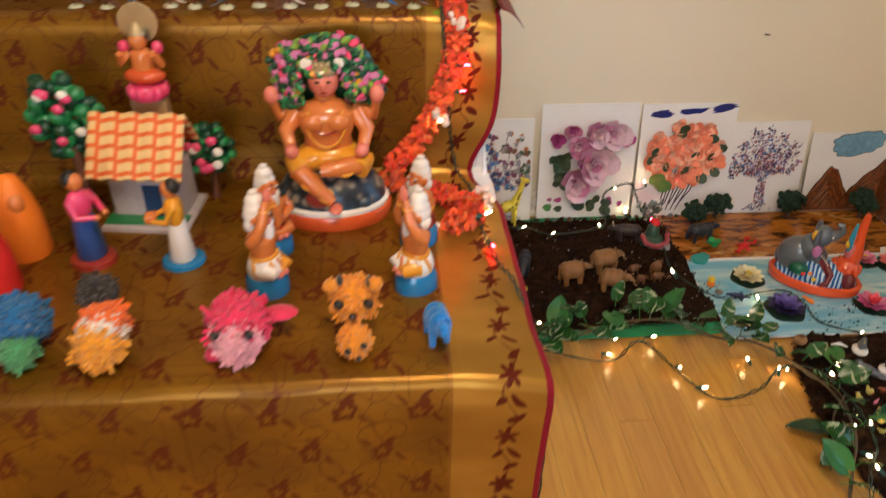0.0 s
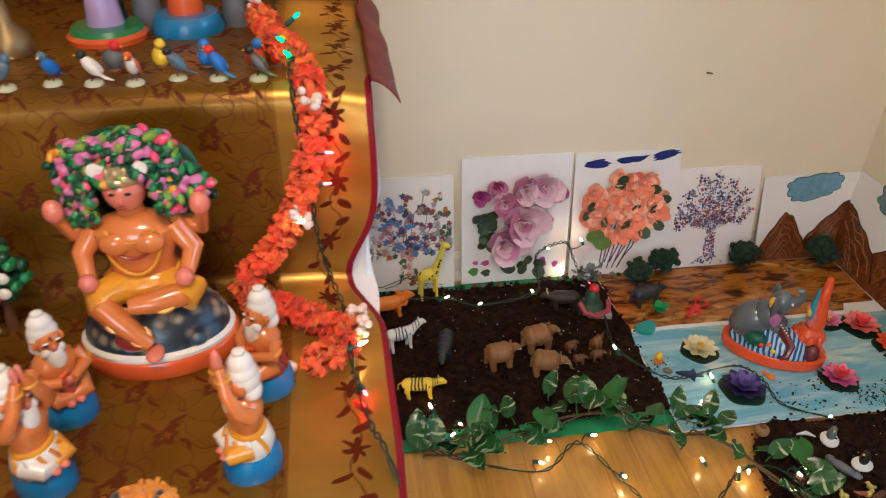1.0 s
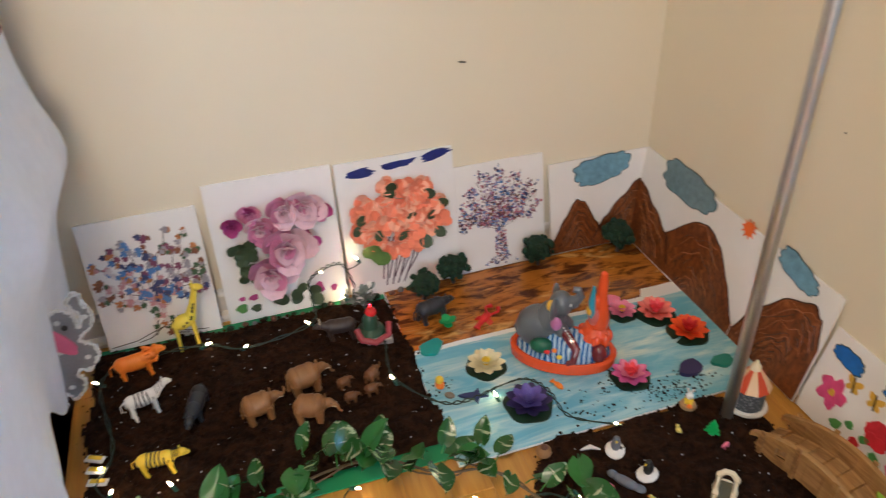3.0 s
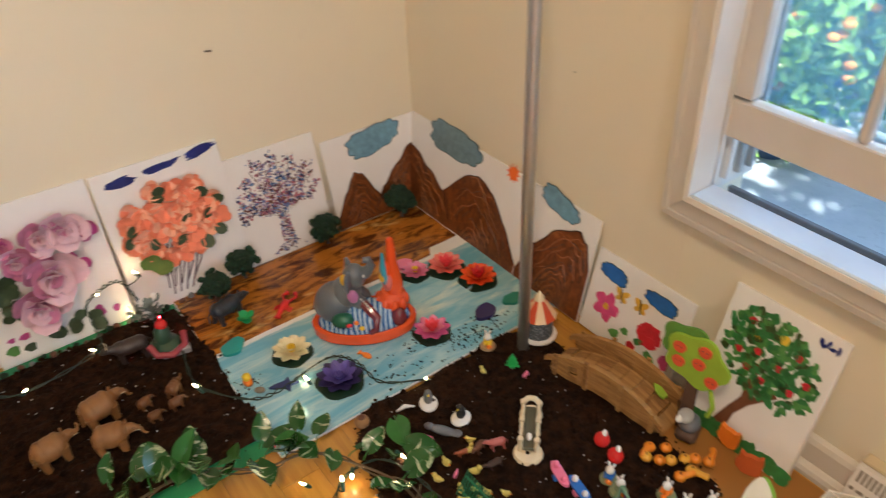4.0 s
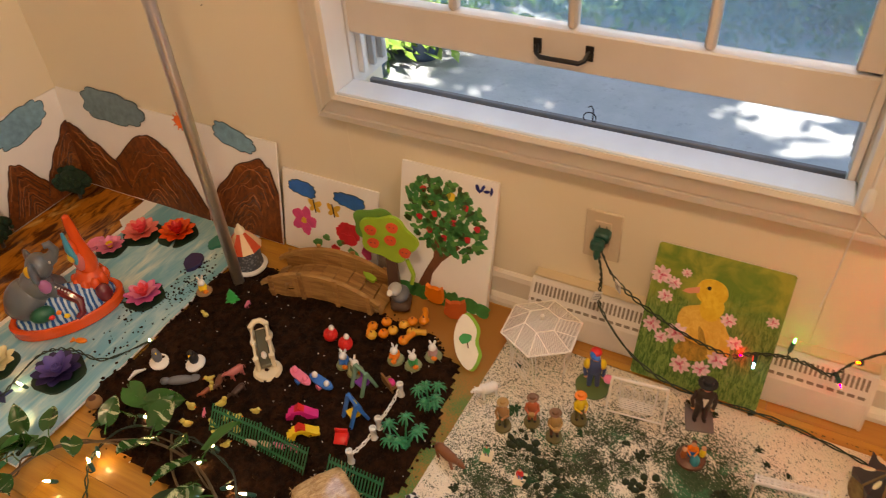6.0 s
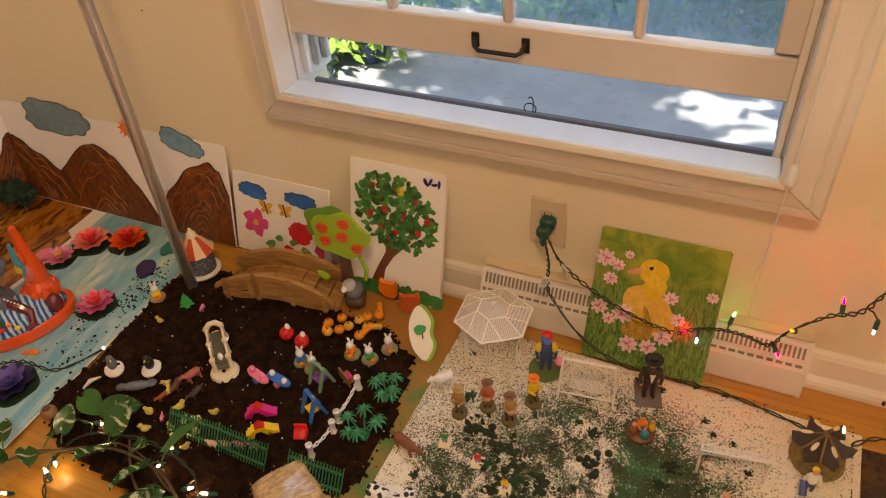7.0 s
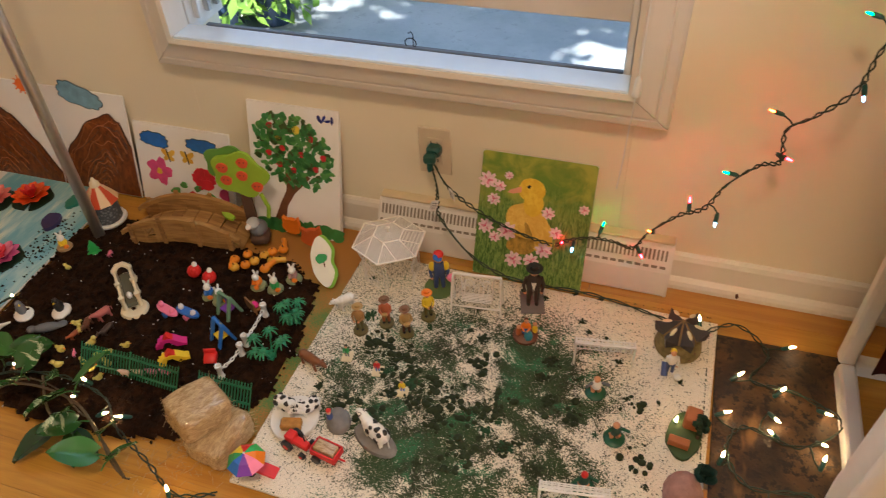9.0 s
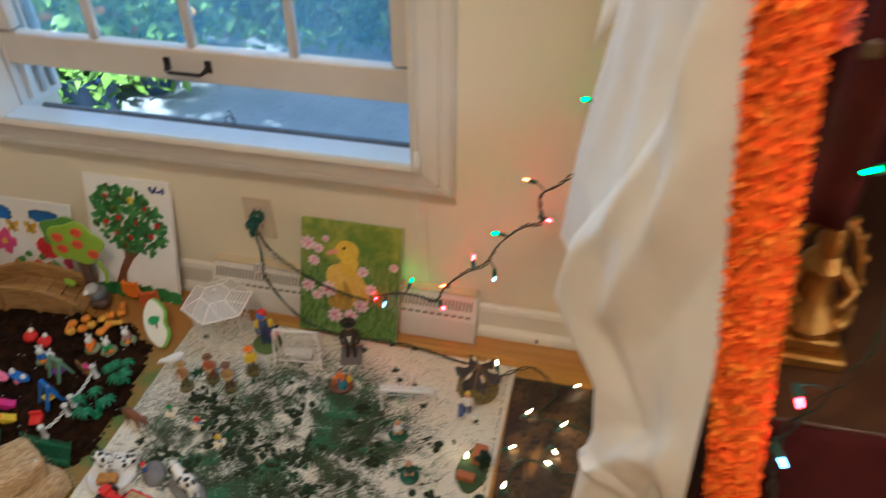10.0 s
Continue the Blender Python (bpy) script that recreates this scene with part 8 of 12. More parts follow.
LW = col("lily_cream", (0.80, 0.72, 0.44), 0.6)
LV, LV2 = col("lily_violet", (0.12, 0.085, 0.32), 0.5), col("lily_dark_violet", (0.03, 0.02, 0.09), 0.5)
LP, LP2 = col("lily_pink", (0.68, 0.14, 0.36), 0.5), col("lily_rose", (0.80, 0.26, 0.42), 0.5)
LR, LR2 = col("lily_red", (0.80, 0.06, 0.08), 0.5), col("lily_salmon", (0.85, 0.24, 0.20), 0.5)
LO, LO2 = col("lily_orange", (0.80, 0.10, 0.01), 0.5), col("lily_deep_red", (0.55, 0.01, 0.01), 0.5)
lily(1.140, 1.735, 0.047, (LW, LW), 20, "cream water lily on a dark green pad")
lily(1.183, 1.590, 0.054, (LV2, LV, LV), 60, "violet water lily on a dark pad under the wire")
lily(1.432, 1.592, 0.046, (LP, LP2, LR), 130, "pink water lily on a dark green pad")
lily(1.605, 1.770, 0.050, (LR2, LR2, LR), 10, "salmon red water lily on a dark green pad")
lily(1.640, 1.680, 0.050, (LO, LO, LO2), 200, "orange red water lily on a dark green pad")
lily(1.528, 1.800, 0.038, (LP2, LP2), 80, "small pink water lily beside the figurine")
b = Build().prism(blob(22, 0.030, 0.022, 0.10, 6), 0.010, LV2)
put(b, "dark_stone", 1.572, 1.568, 0.0115, 20, "flat dark violet stone on the river", "stone")
for k, (x, y, s, m, nm) in enumerate(((1.655, 1.565, 0.026, col("teal_foam", (0.02, 0.20, 0.15), 0.5), "teal foam leaf lying on the river"), (1.040, 1.838, 0.032, col("teal_shell", (0.03, 0.30, 0.26), 0.4), "teal plastic shell on the river bank"))):
    put(Build().prism(blob(18, s, s * 0.7, 0.16, 20 + k), 0.008, m), "foam_leaf" if k == 0 else "toy_shell", x, y, 0.0115, 30 * k, nm, "toy")
b = Build().prism([(0, 0.010), (0.020, 0.006), (0.034, 0), (0.020, -0.006), (0, -0.010), (-0.010, -0.022), (-0.014, -0.004), (-0.032, 0), (-0.014, 0.004), (-0.010, 0.022)], 0.006, col("navy_toy", (0.02, 0.03, 0.12)))
put(b, "toy_ray", 1.080, 1.655, 0.0115, 160, "navy plastic manta ray on the river", "toy fish")
b = Build().ell((0, 0, 0.006), (0.014, 0.007, 0.006), TORA).prism([(-0.012, 0), (-0.022, 0.007), (-0.022, -0.007)], 0.004, TORA, pose(0, 0, 0.004))
put(b, "toy_fish", 1.268, 1.618, 0.0115, -70, "small orange plastic fish on the river", "toy fish")
b = Build().ell((0, 0, 0.012), (0.012, 0.010, 0.012), TORA).ell((0, 0, 0.026), 0.010, TYEL).ell((0.007, 0, 0.024), (0.005, 0.003, 0.002), TORA)
put(b, "toy_duck", 1.018, 1.705, 0.0115, -60, "small yellow and orange toy duck on the river", "toy duck")
b = Build().ell((0, 0, 0.006), (0.012, 0.009, 0.006), col("striped_shell", (0.20, 0.17, 0.12)))
put(b, "toy_turtle", 1.030, 1.672, 0.0115, -40, "small striped toy turtle on the river", "toy turtle")
b = Build().prism(blob(16, 0.024, 0.018, 0.08, 9), 0.010, TPINK)
put(b, "pink_eraser", 1.525, 1.850, 0.0115, 0, "flat pink foam piece on the bank", "toy")

# elephant and crocodile figurine in its orange dish
CLAYG, CLAYO = col("glazed_grey_clay", (0.11, 0.125, 0.14), 0.28, coat=0.5), col("glazed_orange_clay", (0.72, 0.085, 0.012), 0.25, coat=0.5)
CLAYM = col("glazed_maroon_clay", (0.14, 0.015, 0.02), 0.25, coat=0.5)
WAVE = Nodes("painted_waves")
wo = WAVE.coord()
wv = WAVE.t.nodes.new("ShaderNodeTexWave")
wv.inputs["Scale"].default_value, wv.inputs["Distortion"].default_value = 26, 4
WAVE.link(wo, wv.inputs["Vector"])
WAVE = WAVE.done(WAVE.mix(WAVE.step(wv.outputs[1], 0.4, 0.7), (0.02, 0.10, 0.30), (0.45, 0.60, 0.72)), 0.25)
cfg = thing("clay_figurine", pose(1.322, 1.712, 0.0125, 0, 0, -31) @ Matrix.Diagonal((0.95, 0.95, 1.18, 1)), "glazed clay dish with a grey elephant, crocodile and orange lotus", "figurine")
b = Build()
b.lathe([(0.120, 0.0), (0.128, 0.004), (0.130, 0.022), (0.124, 0.028), (0.116, 0.026), (0.112, 0.020), (0, 0.020)], CLAYO, seg=36, sy=0.60)
b.make("dish", cfg, label="orange glazed dish")
b = Build()
b.lathe([(0.114, 0.020), (0.112, 0.026), (0.06, 0.034), (0, 0.038)], WAVE, seg=36, sy=0.60)
b.ell((0.012, -0.016, 0.030), (0.072, 0.050, 0.042), WAVE, (0, 0, -10), 24, 14)
b.make("water", cfg, label="painted blue and white waves")
b = Build()
# elephant rearing out of the water
b.ell((-0.064, 0.010, 0.062), (0.054, 0.042, 0.046), CLAYG, (0, -14, 0), 20, 14)
b.ell((-0.034, 0.002, 0.090), (0.036, 0.034, 0.036), CLAYG, (0, -30, 0), 18, 12)
b.ell((-0.012, -0.004, 0.130), (0.028, 0.027, 0.027), CLAYG, seg=18, ring=12)
b.tube([(0.000, -0.006, 0.134), (0.020, -0.008, 0.140), (0.032, -0.008, 0.154), (0.026, -0.008, 0.168), (0.014, -0.008, 0.168)], [0.016, 0.013, 0.010, 0.008, 0.006], CLAYG, 12)
for s in (-1, 1):
    b.ell((-0.026, s * 0.030, 0.130), (0.008, 0.019, 0.025), CLAYG, (0, 0, s * 20))
    b.tube([(-0.018, s * 0.018, 0.086), (0.006, s * 0.022, 0.066), (0.010, s * 0.024, 0.036)], [0.017, 0.015, 0.016], CLAYG, 12)
    b.ell((0.012, -0.004 + s * 0.016, 0.138), (0.003, 0.003, 0.0035), WHITE, seg=8, ring=6)
    b.ell((0.0145, -0.004 + s * 0.0165, 0.138), (0.0016, 0.0016, 0.002), TBLACK, seg=6, ring=5)
b.tube([(-0.108, 0.014, 0.070), (-0.118, 0.016, 0.048), (-0.112, 0.018, 0.028)], [0.007, 0.005, 0.004], CLAYG, 8)
b.ell((-0.018, -0.036, 0.100), (0.013, 0.006, 0.016), col("glazed_lilac", (0.45, 0.16, 0.34), 0.3))
b.ell((-0.034, -0.030, 0.138), (0.010, 0.008, 0.013), col("glazed_yellow", (0.72, 0.42, 0.02), 0.3))
b.ell((-0.048, -0.040, 0.046), (0.030, 0.018, 0.016), col("glazed_green", (0.01, 0.10, 0.05), 0.3))
b.make("elephant", cfg, label="grey glazed elephant")
b = Build()
# crocodile
b.tube([(-0.004, -0.022, 0.078), (0.014, -0.040, 0.070), (0.034, -0.056, 0.054), (0.030, -0.070, 0.036), (0.014, -0.074, 0.030)], [0.008, 0.012, 0.011, 0.008, 0.005], CLAYM, 8)
for k in range(5):
    b.ell((0.000 + 0.005 * k, -0.030 - 0.005 * k, 0.088 - 0.0025 * k), (0.0024, 0.0024, 0.002), WHITE, seg=6, ring=5)
b.make("crocodile", cfg, label="maroon glazed crocodile")
b = Build()
# orange lotus seat and tall crowned shape
b.lathe([(0.030, 0.03), (0.036, 0.045), (0.034, 0.070), (0.022, 0.082), (0, 0.084)], CLAYO, pose(0.072, 0.006, 0), seg=18)
for k in range(9):
    a = k * 0.698
    Build().ell((0.072 + 0.033 * math.cos(a), 0.006 + 0.033 * math.sin(a), 0.058), (0.011, 0.011, 0.016), CLAYO).make("lotus_petal", cfg)
b.lathe([(0.022, 0.08), (0.024, 0.10), (0.018, 0.125), (0.013, 0.15), (0.011, 0.185), (0.008, 0.203), (0, 0.208)], CLAYO, pose(0.080, 0.008, 0), seg=14)
b.ell((0.066, -0.004, 0.110), (0.014, 0.016, 0.022), col("glazed_pink", (0.62, 0.16, 0.14), 0.3))
b.ell((0.066, -0.004, 0.140), (0.010, 0.012, 0.018), CLAYO)
b.tube([(0.062, -0.012, 0.112), (0.058, -0.020, 0.150), (0.060, -0.016, 0.185)], [0.007, 0.008, 0.003], col("glazed_teal", (0.05, 0.28, 0.38), 0.3), 8)
b.ell((0.055, -0.018, 0.130), (0.008, 0.006, 0.012), MATS["glazed_yellow"])
b.ell((0.086, -0.036, 0.040), (0.020, 0.018, 0.022), CLAYM)
b.make("lotus_seat", cfg, label="orange lotus with a tall spire")
b = Build()
for k, (x, y) in enumerate(((-0.016, -0.054), (-0.034, -0.056), (-0.004, -0.064))):
    b.ell((x, y, 0.046 - 0.004 * k), (0.007, 0.005, 0.005), (TORA, TRED, TYEL)[k])
b.make("lily_dots", cfg)


# ---- garden on the dark soil ----
# painted tower with a red and white roof
tw = thing("toy_tower", pose(1.618, 1.432, G1 - 0.004), "small round stone tower with red and white roof", "toy tower")
TOW = Nodes("toy_stone_wall")
to = TOW.coord()
br = TOW.t.nodes.new("ShaderNodeTexVoronoi")
br.inputs["Scale"].default_value = 130
TOW.link(to, br.inputs["Vector"])
TOW = TOW.done(TOW.mix(TOW.step(br.outputs[0], 0.2, 0.5), (0.20, 0.22, 0.23), (0.07, 0.08, 0.09)), 0.6)
Build().lathe([(0.042, 0), (0.044, 0.004), (0.042, 0.008), (0, 0.008)], WHITE, seg=24).make("base", tw)
Build().lathe([(0.034, 0.006), (0.033, 0.066), (0, 0.066)], TOW, seg=24).make("wall", tw)
for k in range(10):
    a0, a1 = 0.628 * k, 0.628 * (k + 1)
    b = Build()
    rings = [(0.042, 0.062), (0.026, 0.086), (0.010, 0.106)]
    vs = [(r * math.cos(a), r * math.sin(a), z) for r, z in rings for a in (a0, a1)] + [(0.036 * math.cos(a0), 0.036 * math.sin(a0), 0.060), (0.036 * math.cos(a1), 0.036 * math.sin(a1), 0.060)]
    b.add(vs, [(0, 1, 3, 2), (2, 3, 5, 4), (6, 7, 1, 0)], col("roof_red", (0.55, 0.07, 0.02)) if k % 2 else col("roof_cream", (0.72, 0.50, 0.28)))
    b.make("roof_panel", tw, smooth=0)
Build().lathe([(0.012, 0.104), (0.011, 0.112), (0.006, 0.118), (0.003, 0.126), (0, 0.127)], CREAMT, seg=12).make("finial", tw)

# arched wooden bridge
BW = Nodes("bridge_wood")
bo = BW.coord()
bc = BW.mix(BW.step(BW.noise(BW.mapped(bo, (20, 140, 140)), 1.0, 4), 0.35, 0.7), (0.21, 0.100, 0.030), (0.40, 0.215, 0.070))
bi_ = BW.t.nodes.new("ShaderNodeObjectInfo").outputs["Random"]
bc = BW.mix(BW.math("MULTIPLY", bi_, 0.45), bc, (0.46, 0.26, 0.075))
BW = BW.done(bc, 0.6)
bx0, by0, bx1, by1 = 1.606, 1.352, 1.648, 1.064
bridge = thing("toy_bridge", pose((bx0 + bx1) / 2, (by0 + by1) / 2, G1 - 0.006, 0, 0, math.degrees(math.atan2(by1 - by0, bx1 - bx0))), "arched brown wooden toy bridge with railings", "toy bridge")
BL = math.hypot(bx1 - bx0, by1 - by0)


def arch(x, h=0.050):
    return 0.006 + h * (1 - (2 * x / BL) ** 2)


for k in range(9):
    x = -BL / 2 + BL * (k + 0.5) / 9
    sl = math.degrees(math.atan(8 * 0.050 * x / BL ** 2))
    Build().box((0, 0, 0), (BL / 9 - 0.0008, 0.080, 0.006), BW, bev=0.0008).make("deck_plank", bridge, pose(x, 0, max(0.005, arch(x) - 0.018), 0, sl, 0), smooth=0)


def side_board(xa, xb, s, lo=None, hi=None):
    """One upright board of a side, cut to the arch above and below; lo, hi: a shorter piece of it."""
    edges = [(x, max(0.001, arch(x) - 0.042), arch(x) + 0.014) for x in (xa, xb)]
    cut = [(x, a + (b_ - a) * (lo or 0.0), a + (b_ - a) * (1.0 if hi is None else hi)) for x, a, b_ in edges]
    Build().prism([(cut[0][0], cut[0][1]), (cut[1][0], cut[1][1]), (cut[1][0], cut[1][2]), (cut[0][0], cut[0][2])], 0.006, BW, Matrix(((1, 0, 0, 0), (0, 0, 1, s * 0.044 - 0.003), (0, 1, 0, 0), (0, 0, 0, 1)))).make("side_board", bridge, smooth=0)


for s in (-1, 1):
    pts = [(-BL / 2 + BL * i / 20, arch(-BL / 2 + BL * i / 20)) for i in range(21)]
    for k in range(7):
        xa, xb = -0.44 * BL + 0.88 * BL * k / 7 + 0.0005, -0.44 * BL + 0.88 * BL * (k + 1) / 7 - 0.0005
        if k == 1 and s < 0:
            # a square opening framed by four short pieces
            w_ = (xb - xa) * 0.16
            side_board(xa, xa + w_, s)
            side_board(xb - w_, xb, s)
            side_board(xa + w_ + 0.0003, xb - w_ - 0.0003, s, 0.0, 0.34)
            side_board(xa + w_ + 0.0003, xb - w_ - 0.0003, s, 0.82, 1.0)
        else:
            side_board(xa, xb, s)
    rl = [(x, z + 0.016) for x, z in pts] + [(x, z + 0.027) for x, z in reversed(pts)]
    Build().prism(rl, 0.011, BW, Matrix(((1, 0, 0, 0), (0, 0, 1, s * 0.044 - 0.0055), (0, 1, 0, 0), (0, 0, 0, 1)))).make("rail", bridge, smooth=0)
    for q in (-0.40, -0.13, 0.16, 0.42):
        x = q * BL
        z0_ = max(0.0, arch(x) - 0.044)
        Build().box((x, s * 0.050, (z0_ + arch(x) + 0.034) / 2), (0.010, 0.006, arch(x) + 0.034 - z0_), BW, bev=0.001).make("post", bridge, smooth=0)
# small statue with a bird at the bridge's end
b = Build()
b.box((0, 0, 0.018), (0.050, 0.044, 0.036), col("weathered_bronze", (0.10, 0.055, 0.035), 0.6, vary=0.4), bev=0.008)
b.ell((0, 0, 0.052), (0.026, 0.022, 0.024), TGREY).ell((-0.004, 0.010, 0.076), (0.020, 0.016, 0.016), col("pale_bird", (0.45, 0.45, 0.45)))
b.ell((-0.02, 0.018, 0.080), (0.012, 0.007, 0.006), WHITE)
tagged(b.make("bird_ornament", at=pose(1.648, 1.030, G1 - 0.004, 0, 0, 20) @ Matrix.Diagonal((0.95, 0.95, 0.72, 1)), smooth=50), "dark stone ornament with a grey bird on top", "ornament")

# felt apple tree standing before the painting
LIME = col("lime_felt", (0.30, 0.48, 0.03), 0.8, vary=0.15)
at_ = thing("felt_apple_tree", pose(1.664, 1.052, 0.006, 90, 0, -82) @ Matrix.Scale(1.25, 4), "lime green felt tree with smiling red apples", "ornament")
lobes = [(0.050 * math.cos(a) * (1 + 0.10 * math.cos(5 * a)), 0.150 + 0.046 * math.sin(a) * (1 + 0.10 * math.cos(5 * a))) for a in np.linspace(0, 6.283, 44, endpoint=False)]
Build().prism(lobes, 0.006, LIME).make("crown", at_)
Build().prism([(x * 0.9 - 0.018, 0.166 + (y - 0.150) * 0.8) for x, y in lobes], 0.004, col("green_felt", (0.12, 0.28, 0.04), 0.8), pose(0, 0, -0.005)).make("back_crown", at_)
Build().prism([(-0.012, 0.0), (0.012, 0.0), (0.009, 0.11), (-0.009, 0.11)], 0.006, col("brown_felt", (0.10, 0.05, 0.03), 0.8), pose(0, 0, -0.002)).make("trunk", at_)
for x, y in ((-0.028, 0.165), (-0.026, 0.138), (0.006, 0.150), (0.030, 0.128), (0.012, 0.178)):
    b = Build().prism(blob(16, 0.0105, 0.0100, 0.06, 2), 0.003, col("apple_felt", (0.70, 0.10, 0.03), 0.8), pose(x, y, 0.006))
    ap = b.make("apple", at_, smooth=0)
    for s in (-1, 1):
        Build().ell((x + s * 0.0036, y + 0.002, 0.0092), 0.0012, TBLACK, seg=6, ring=5).make("eye", ap)
Build().tube([(0.03, 0.108, 0.002), (0.040, 0.08, 0.004), (0.034, 0.055, 0.002)], 0.004, LIME, 6).make("leaf", at_)
put(Build().prism(blob(20, 0.020, 0.008, 0.2, 4), 0.006, LIME), "lime_leaf", 1.665, 1.118, 0.052, 70, "lime green felt leaf beside the bridge", "ornament")

# orange foam cat and pumpkin by the painting's foot
for x, y, z, s, m, rz in ((1.690, 0.965, 0.020, 0.022, TORA, 0), (1.668, 0.905, 0.016, 0.024, col("rust_felt", (0.60, 0.12, 0.02), 0.8), 20)):
    b = Build().prism(blob(20, s, s, 0.10, 7), 0.010, m, Matrix(((0, 0, -1, 0), (1, 0, 0, 0), (0, 1, 0, s), (0, 0, 0, 1))))
    for k in (-1, 1):
        b.prism([(k * s * 0.3, s * 0.8), (k * s * 0.95, s * 0.5), (k * s * 0.85, s * 1.25)], 0.010, m, Matrix(((0, 0, -1, 0), (1, 0, 0, 0), (0, 1, 0, s), (0, 0, 0, 1))))
    put(b, "foam_cat", x, y, z, rz, "orange foam cat face standing against the canvas", "ornament", "foam cats")

# white apple slice sign edged with green
sg = thing("apple_slice", pose(1.552, 0.818, 0.010, 52, 0, -70) @ pose(0, 0, 0, 0, 0, 7), "white apple slice cut-out with green rim, leaf and bites", "ornament")
ap_o = [(0.0255 * math.cos(a) * (1 - (0.34 * math.exp(-(math.sin(a) + 0.05) ** 2 / 0.10) if math.cos(a) > 0 else 0)), 0.056 + 0.054 * math.sin(a) * (1 + 0.05 * math.cos(4 * a))) for a in np.linspace(0, 6.283, 48, endpoint=False)]
Build().prism([(1.05 * x + 0.0055, 0.056 + 1.05 * (y - 0.056) - 0.001) for x, y in ap_o], 0.007, col("bright_green_foam", (0.22, 0.45, 0.04), 0.7)).make("rim", sg)
Build().prism(ap_o, 0.003, col("apple_flesh", (0.78, 0.74, 0.62), 0.7), pose(0, 0, 0.0062)).make("flesh", sg)
Build().prism(blob(18, 0.013, 0.010, 0.12, 8), 0.003, TGREEN, pose(-0.002, 0.064, 0.009, 0, 0, 10)).make("leaf", sg)
Build().box((0.002, 0.050, 0.0095), (0.0024, 0.012, 0.002), TBROWN).make("seed", sg)

# cream fountain ornament with posts
ft = thing("toy_fountain", pose(1.405, 1.222, G1 - 0.004, 0, 0, 45), "cream plaster garden ornament with a trough between posts", "ornament")
Build().lathe([(0.028, 0), (0.030, 0.004), (0.027, 0.010), (0, 0.010)], CREAMT, pose(-0.050, 0, 0), seg=18).make("base", ft)
Build().lathe([(0.022, 0), (0.024, 0.004), (0.021, 0.010), (0, 0.010)], CREAMT, pose(0.050, 0, 0), seg=18).make("base", ft)
Build().box((0, 0, 0.020), (0.105, 0.022, 0.010), col("dark_water", (0.10, 0.10, 0.07), 0.2)).make("trough", ft)
for x, y in ((-0.048, 0.016), (-0.048, -0.016), (0.0, 0.016), (0.0, -0.016), (0.046, 0.016), (0.046, -0.016)):
    Build().lathe([(0.006, 0.004), (0.005, 0.01), (0.0045, 0.036), (0.0062, 0.040), (0.006, 0.046), (0, 0.047)], CREAMT, pose(x, y, 0), seg=10).make("post", ft)
for s in (-1, 1):
    Build().box((0, s * 0.016, 0.040), (0.10, 0.005, 0.007), CREAMT).make("rail", ft)
Build().tube([(0.046, -0.016, 0.044), (0.050, -0.006, 0.052), (0.050, 0.006, 0.052), (0.046, 0.016, 0.044)], 0.006, CREAMT, 8).make("arch", ft)
Build().ell((-0.03, 0, 0.030), (0.008, 0.006, 0.008), WHITE).make("bird", ft)

# small rabbits, birds, farm animals
def rabbit(x, y, rz, base_m, coat, label):
    b = Build().lathe([(0.020, 0), (0.021, 0.003), (0.018, 0.008), (0, 0.009)], base_m, seg=14)
    b.ell((0, 0, 0.020), (0.013, 0.011, 0.014), coat).ell((0.004, 0, 0.037), 0.0095, WHITE)
    for s in (-1, 1):
        b.ell((-0.002, s * 0.005, 0.048), (0.0026, 0.0032, 0.008), WHITE, (s * -18, 0, 0), 8, 6)
        b.tube([(0.004, s * 0.009, 0.024), (0.014, s * 0.006, 0.018)], 0.003, coat, 6)
    b.ell((0.015, 0.004, 0.012), (0.006, 0.007, 0.006), TORA)
    tagged(b.make("rabbit_figurine", at=pose(x, y, G1 - 0.003, 0, 0, rz) @ Matrix.Scale(0.88, 4), smooth=50), label, "rabbit figurine", "garden rabbits")


MOSS = col("pale_moss_base", (0.26, 0.30, 0.16), 0.7)
rabbit(1.450, 1.050, 200, MOSS, TBLUE, "white rabbit figurine in blue on a mossy base")
rabbit(1.442, 1.020, 250, MOSS, col("faded_green_coat", (0.22, 0.28, 0.16)), "white rabbit figurine pushing a flower cart")
rabbit(1.505, 0.962, 180, MOSS, TORA, "white rabbit figurine with orange pumpkin")
rabbit(1.506, 0.922, 220, MOSS, TGREEN, "white rabbit figurine with green bundle")
rabbit(1.545, 0.896, 200, MOSS, col("mauve_coat", (0.40, 0.24, 0.24)), "white rabbit figurine in mauve on a mossy base")
rabbit(1.500, 1.470, 230, col("tan_base", (0.40, 0.25, 0.12)), TYEL, "cream rabbit figurine near the river")


def chick(x, y, rz, s, m, label, name="toy_chick", group="toy chicks"):
    b = Build().ell((0, 0, 0.006 * s), (0.008 * s, 0.006 * s, 0.006 * s), m).ell((0.006 * s, 0, 0.013 * s), 0.0044 * s, m)
    b.ell((-0.008 * s, 0, 0.009 * s), (0.004 * s, 0.003 * s, 0.003 * s), m).ell((0.011 * s, 0, 0.012 * s), (0.0024 * s, 0.0014 * s, 0.001 * s), TORA)
    put(b, name, x, y, G1 - 0.002, rz, label, "toy bird", group)


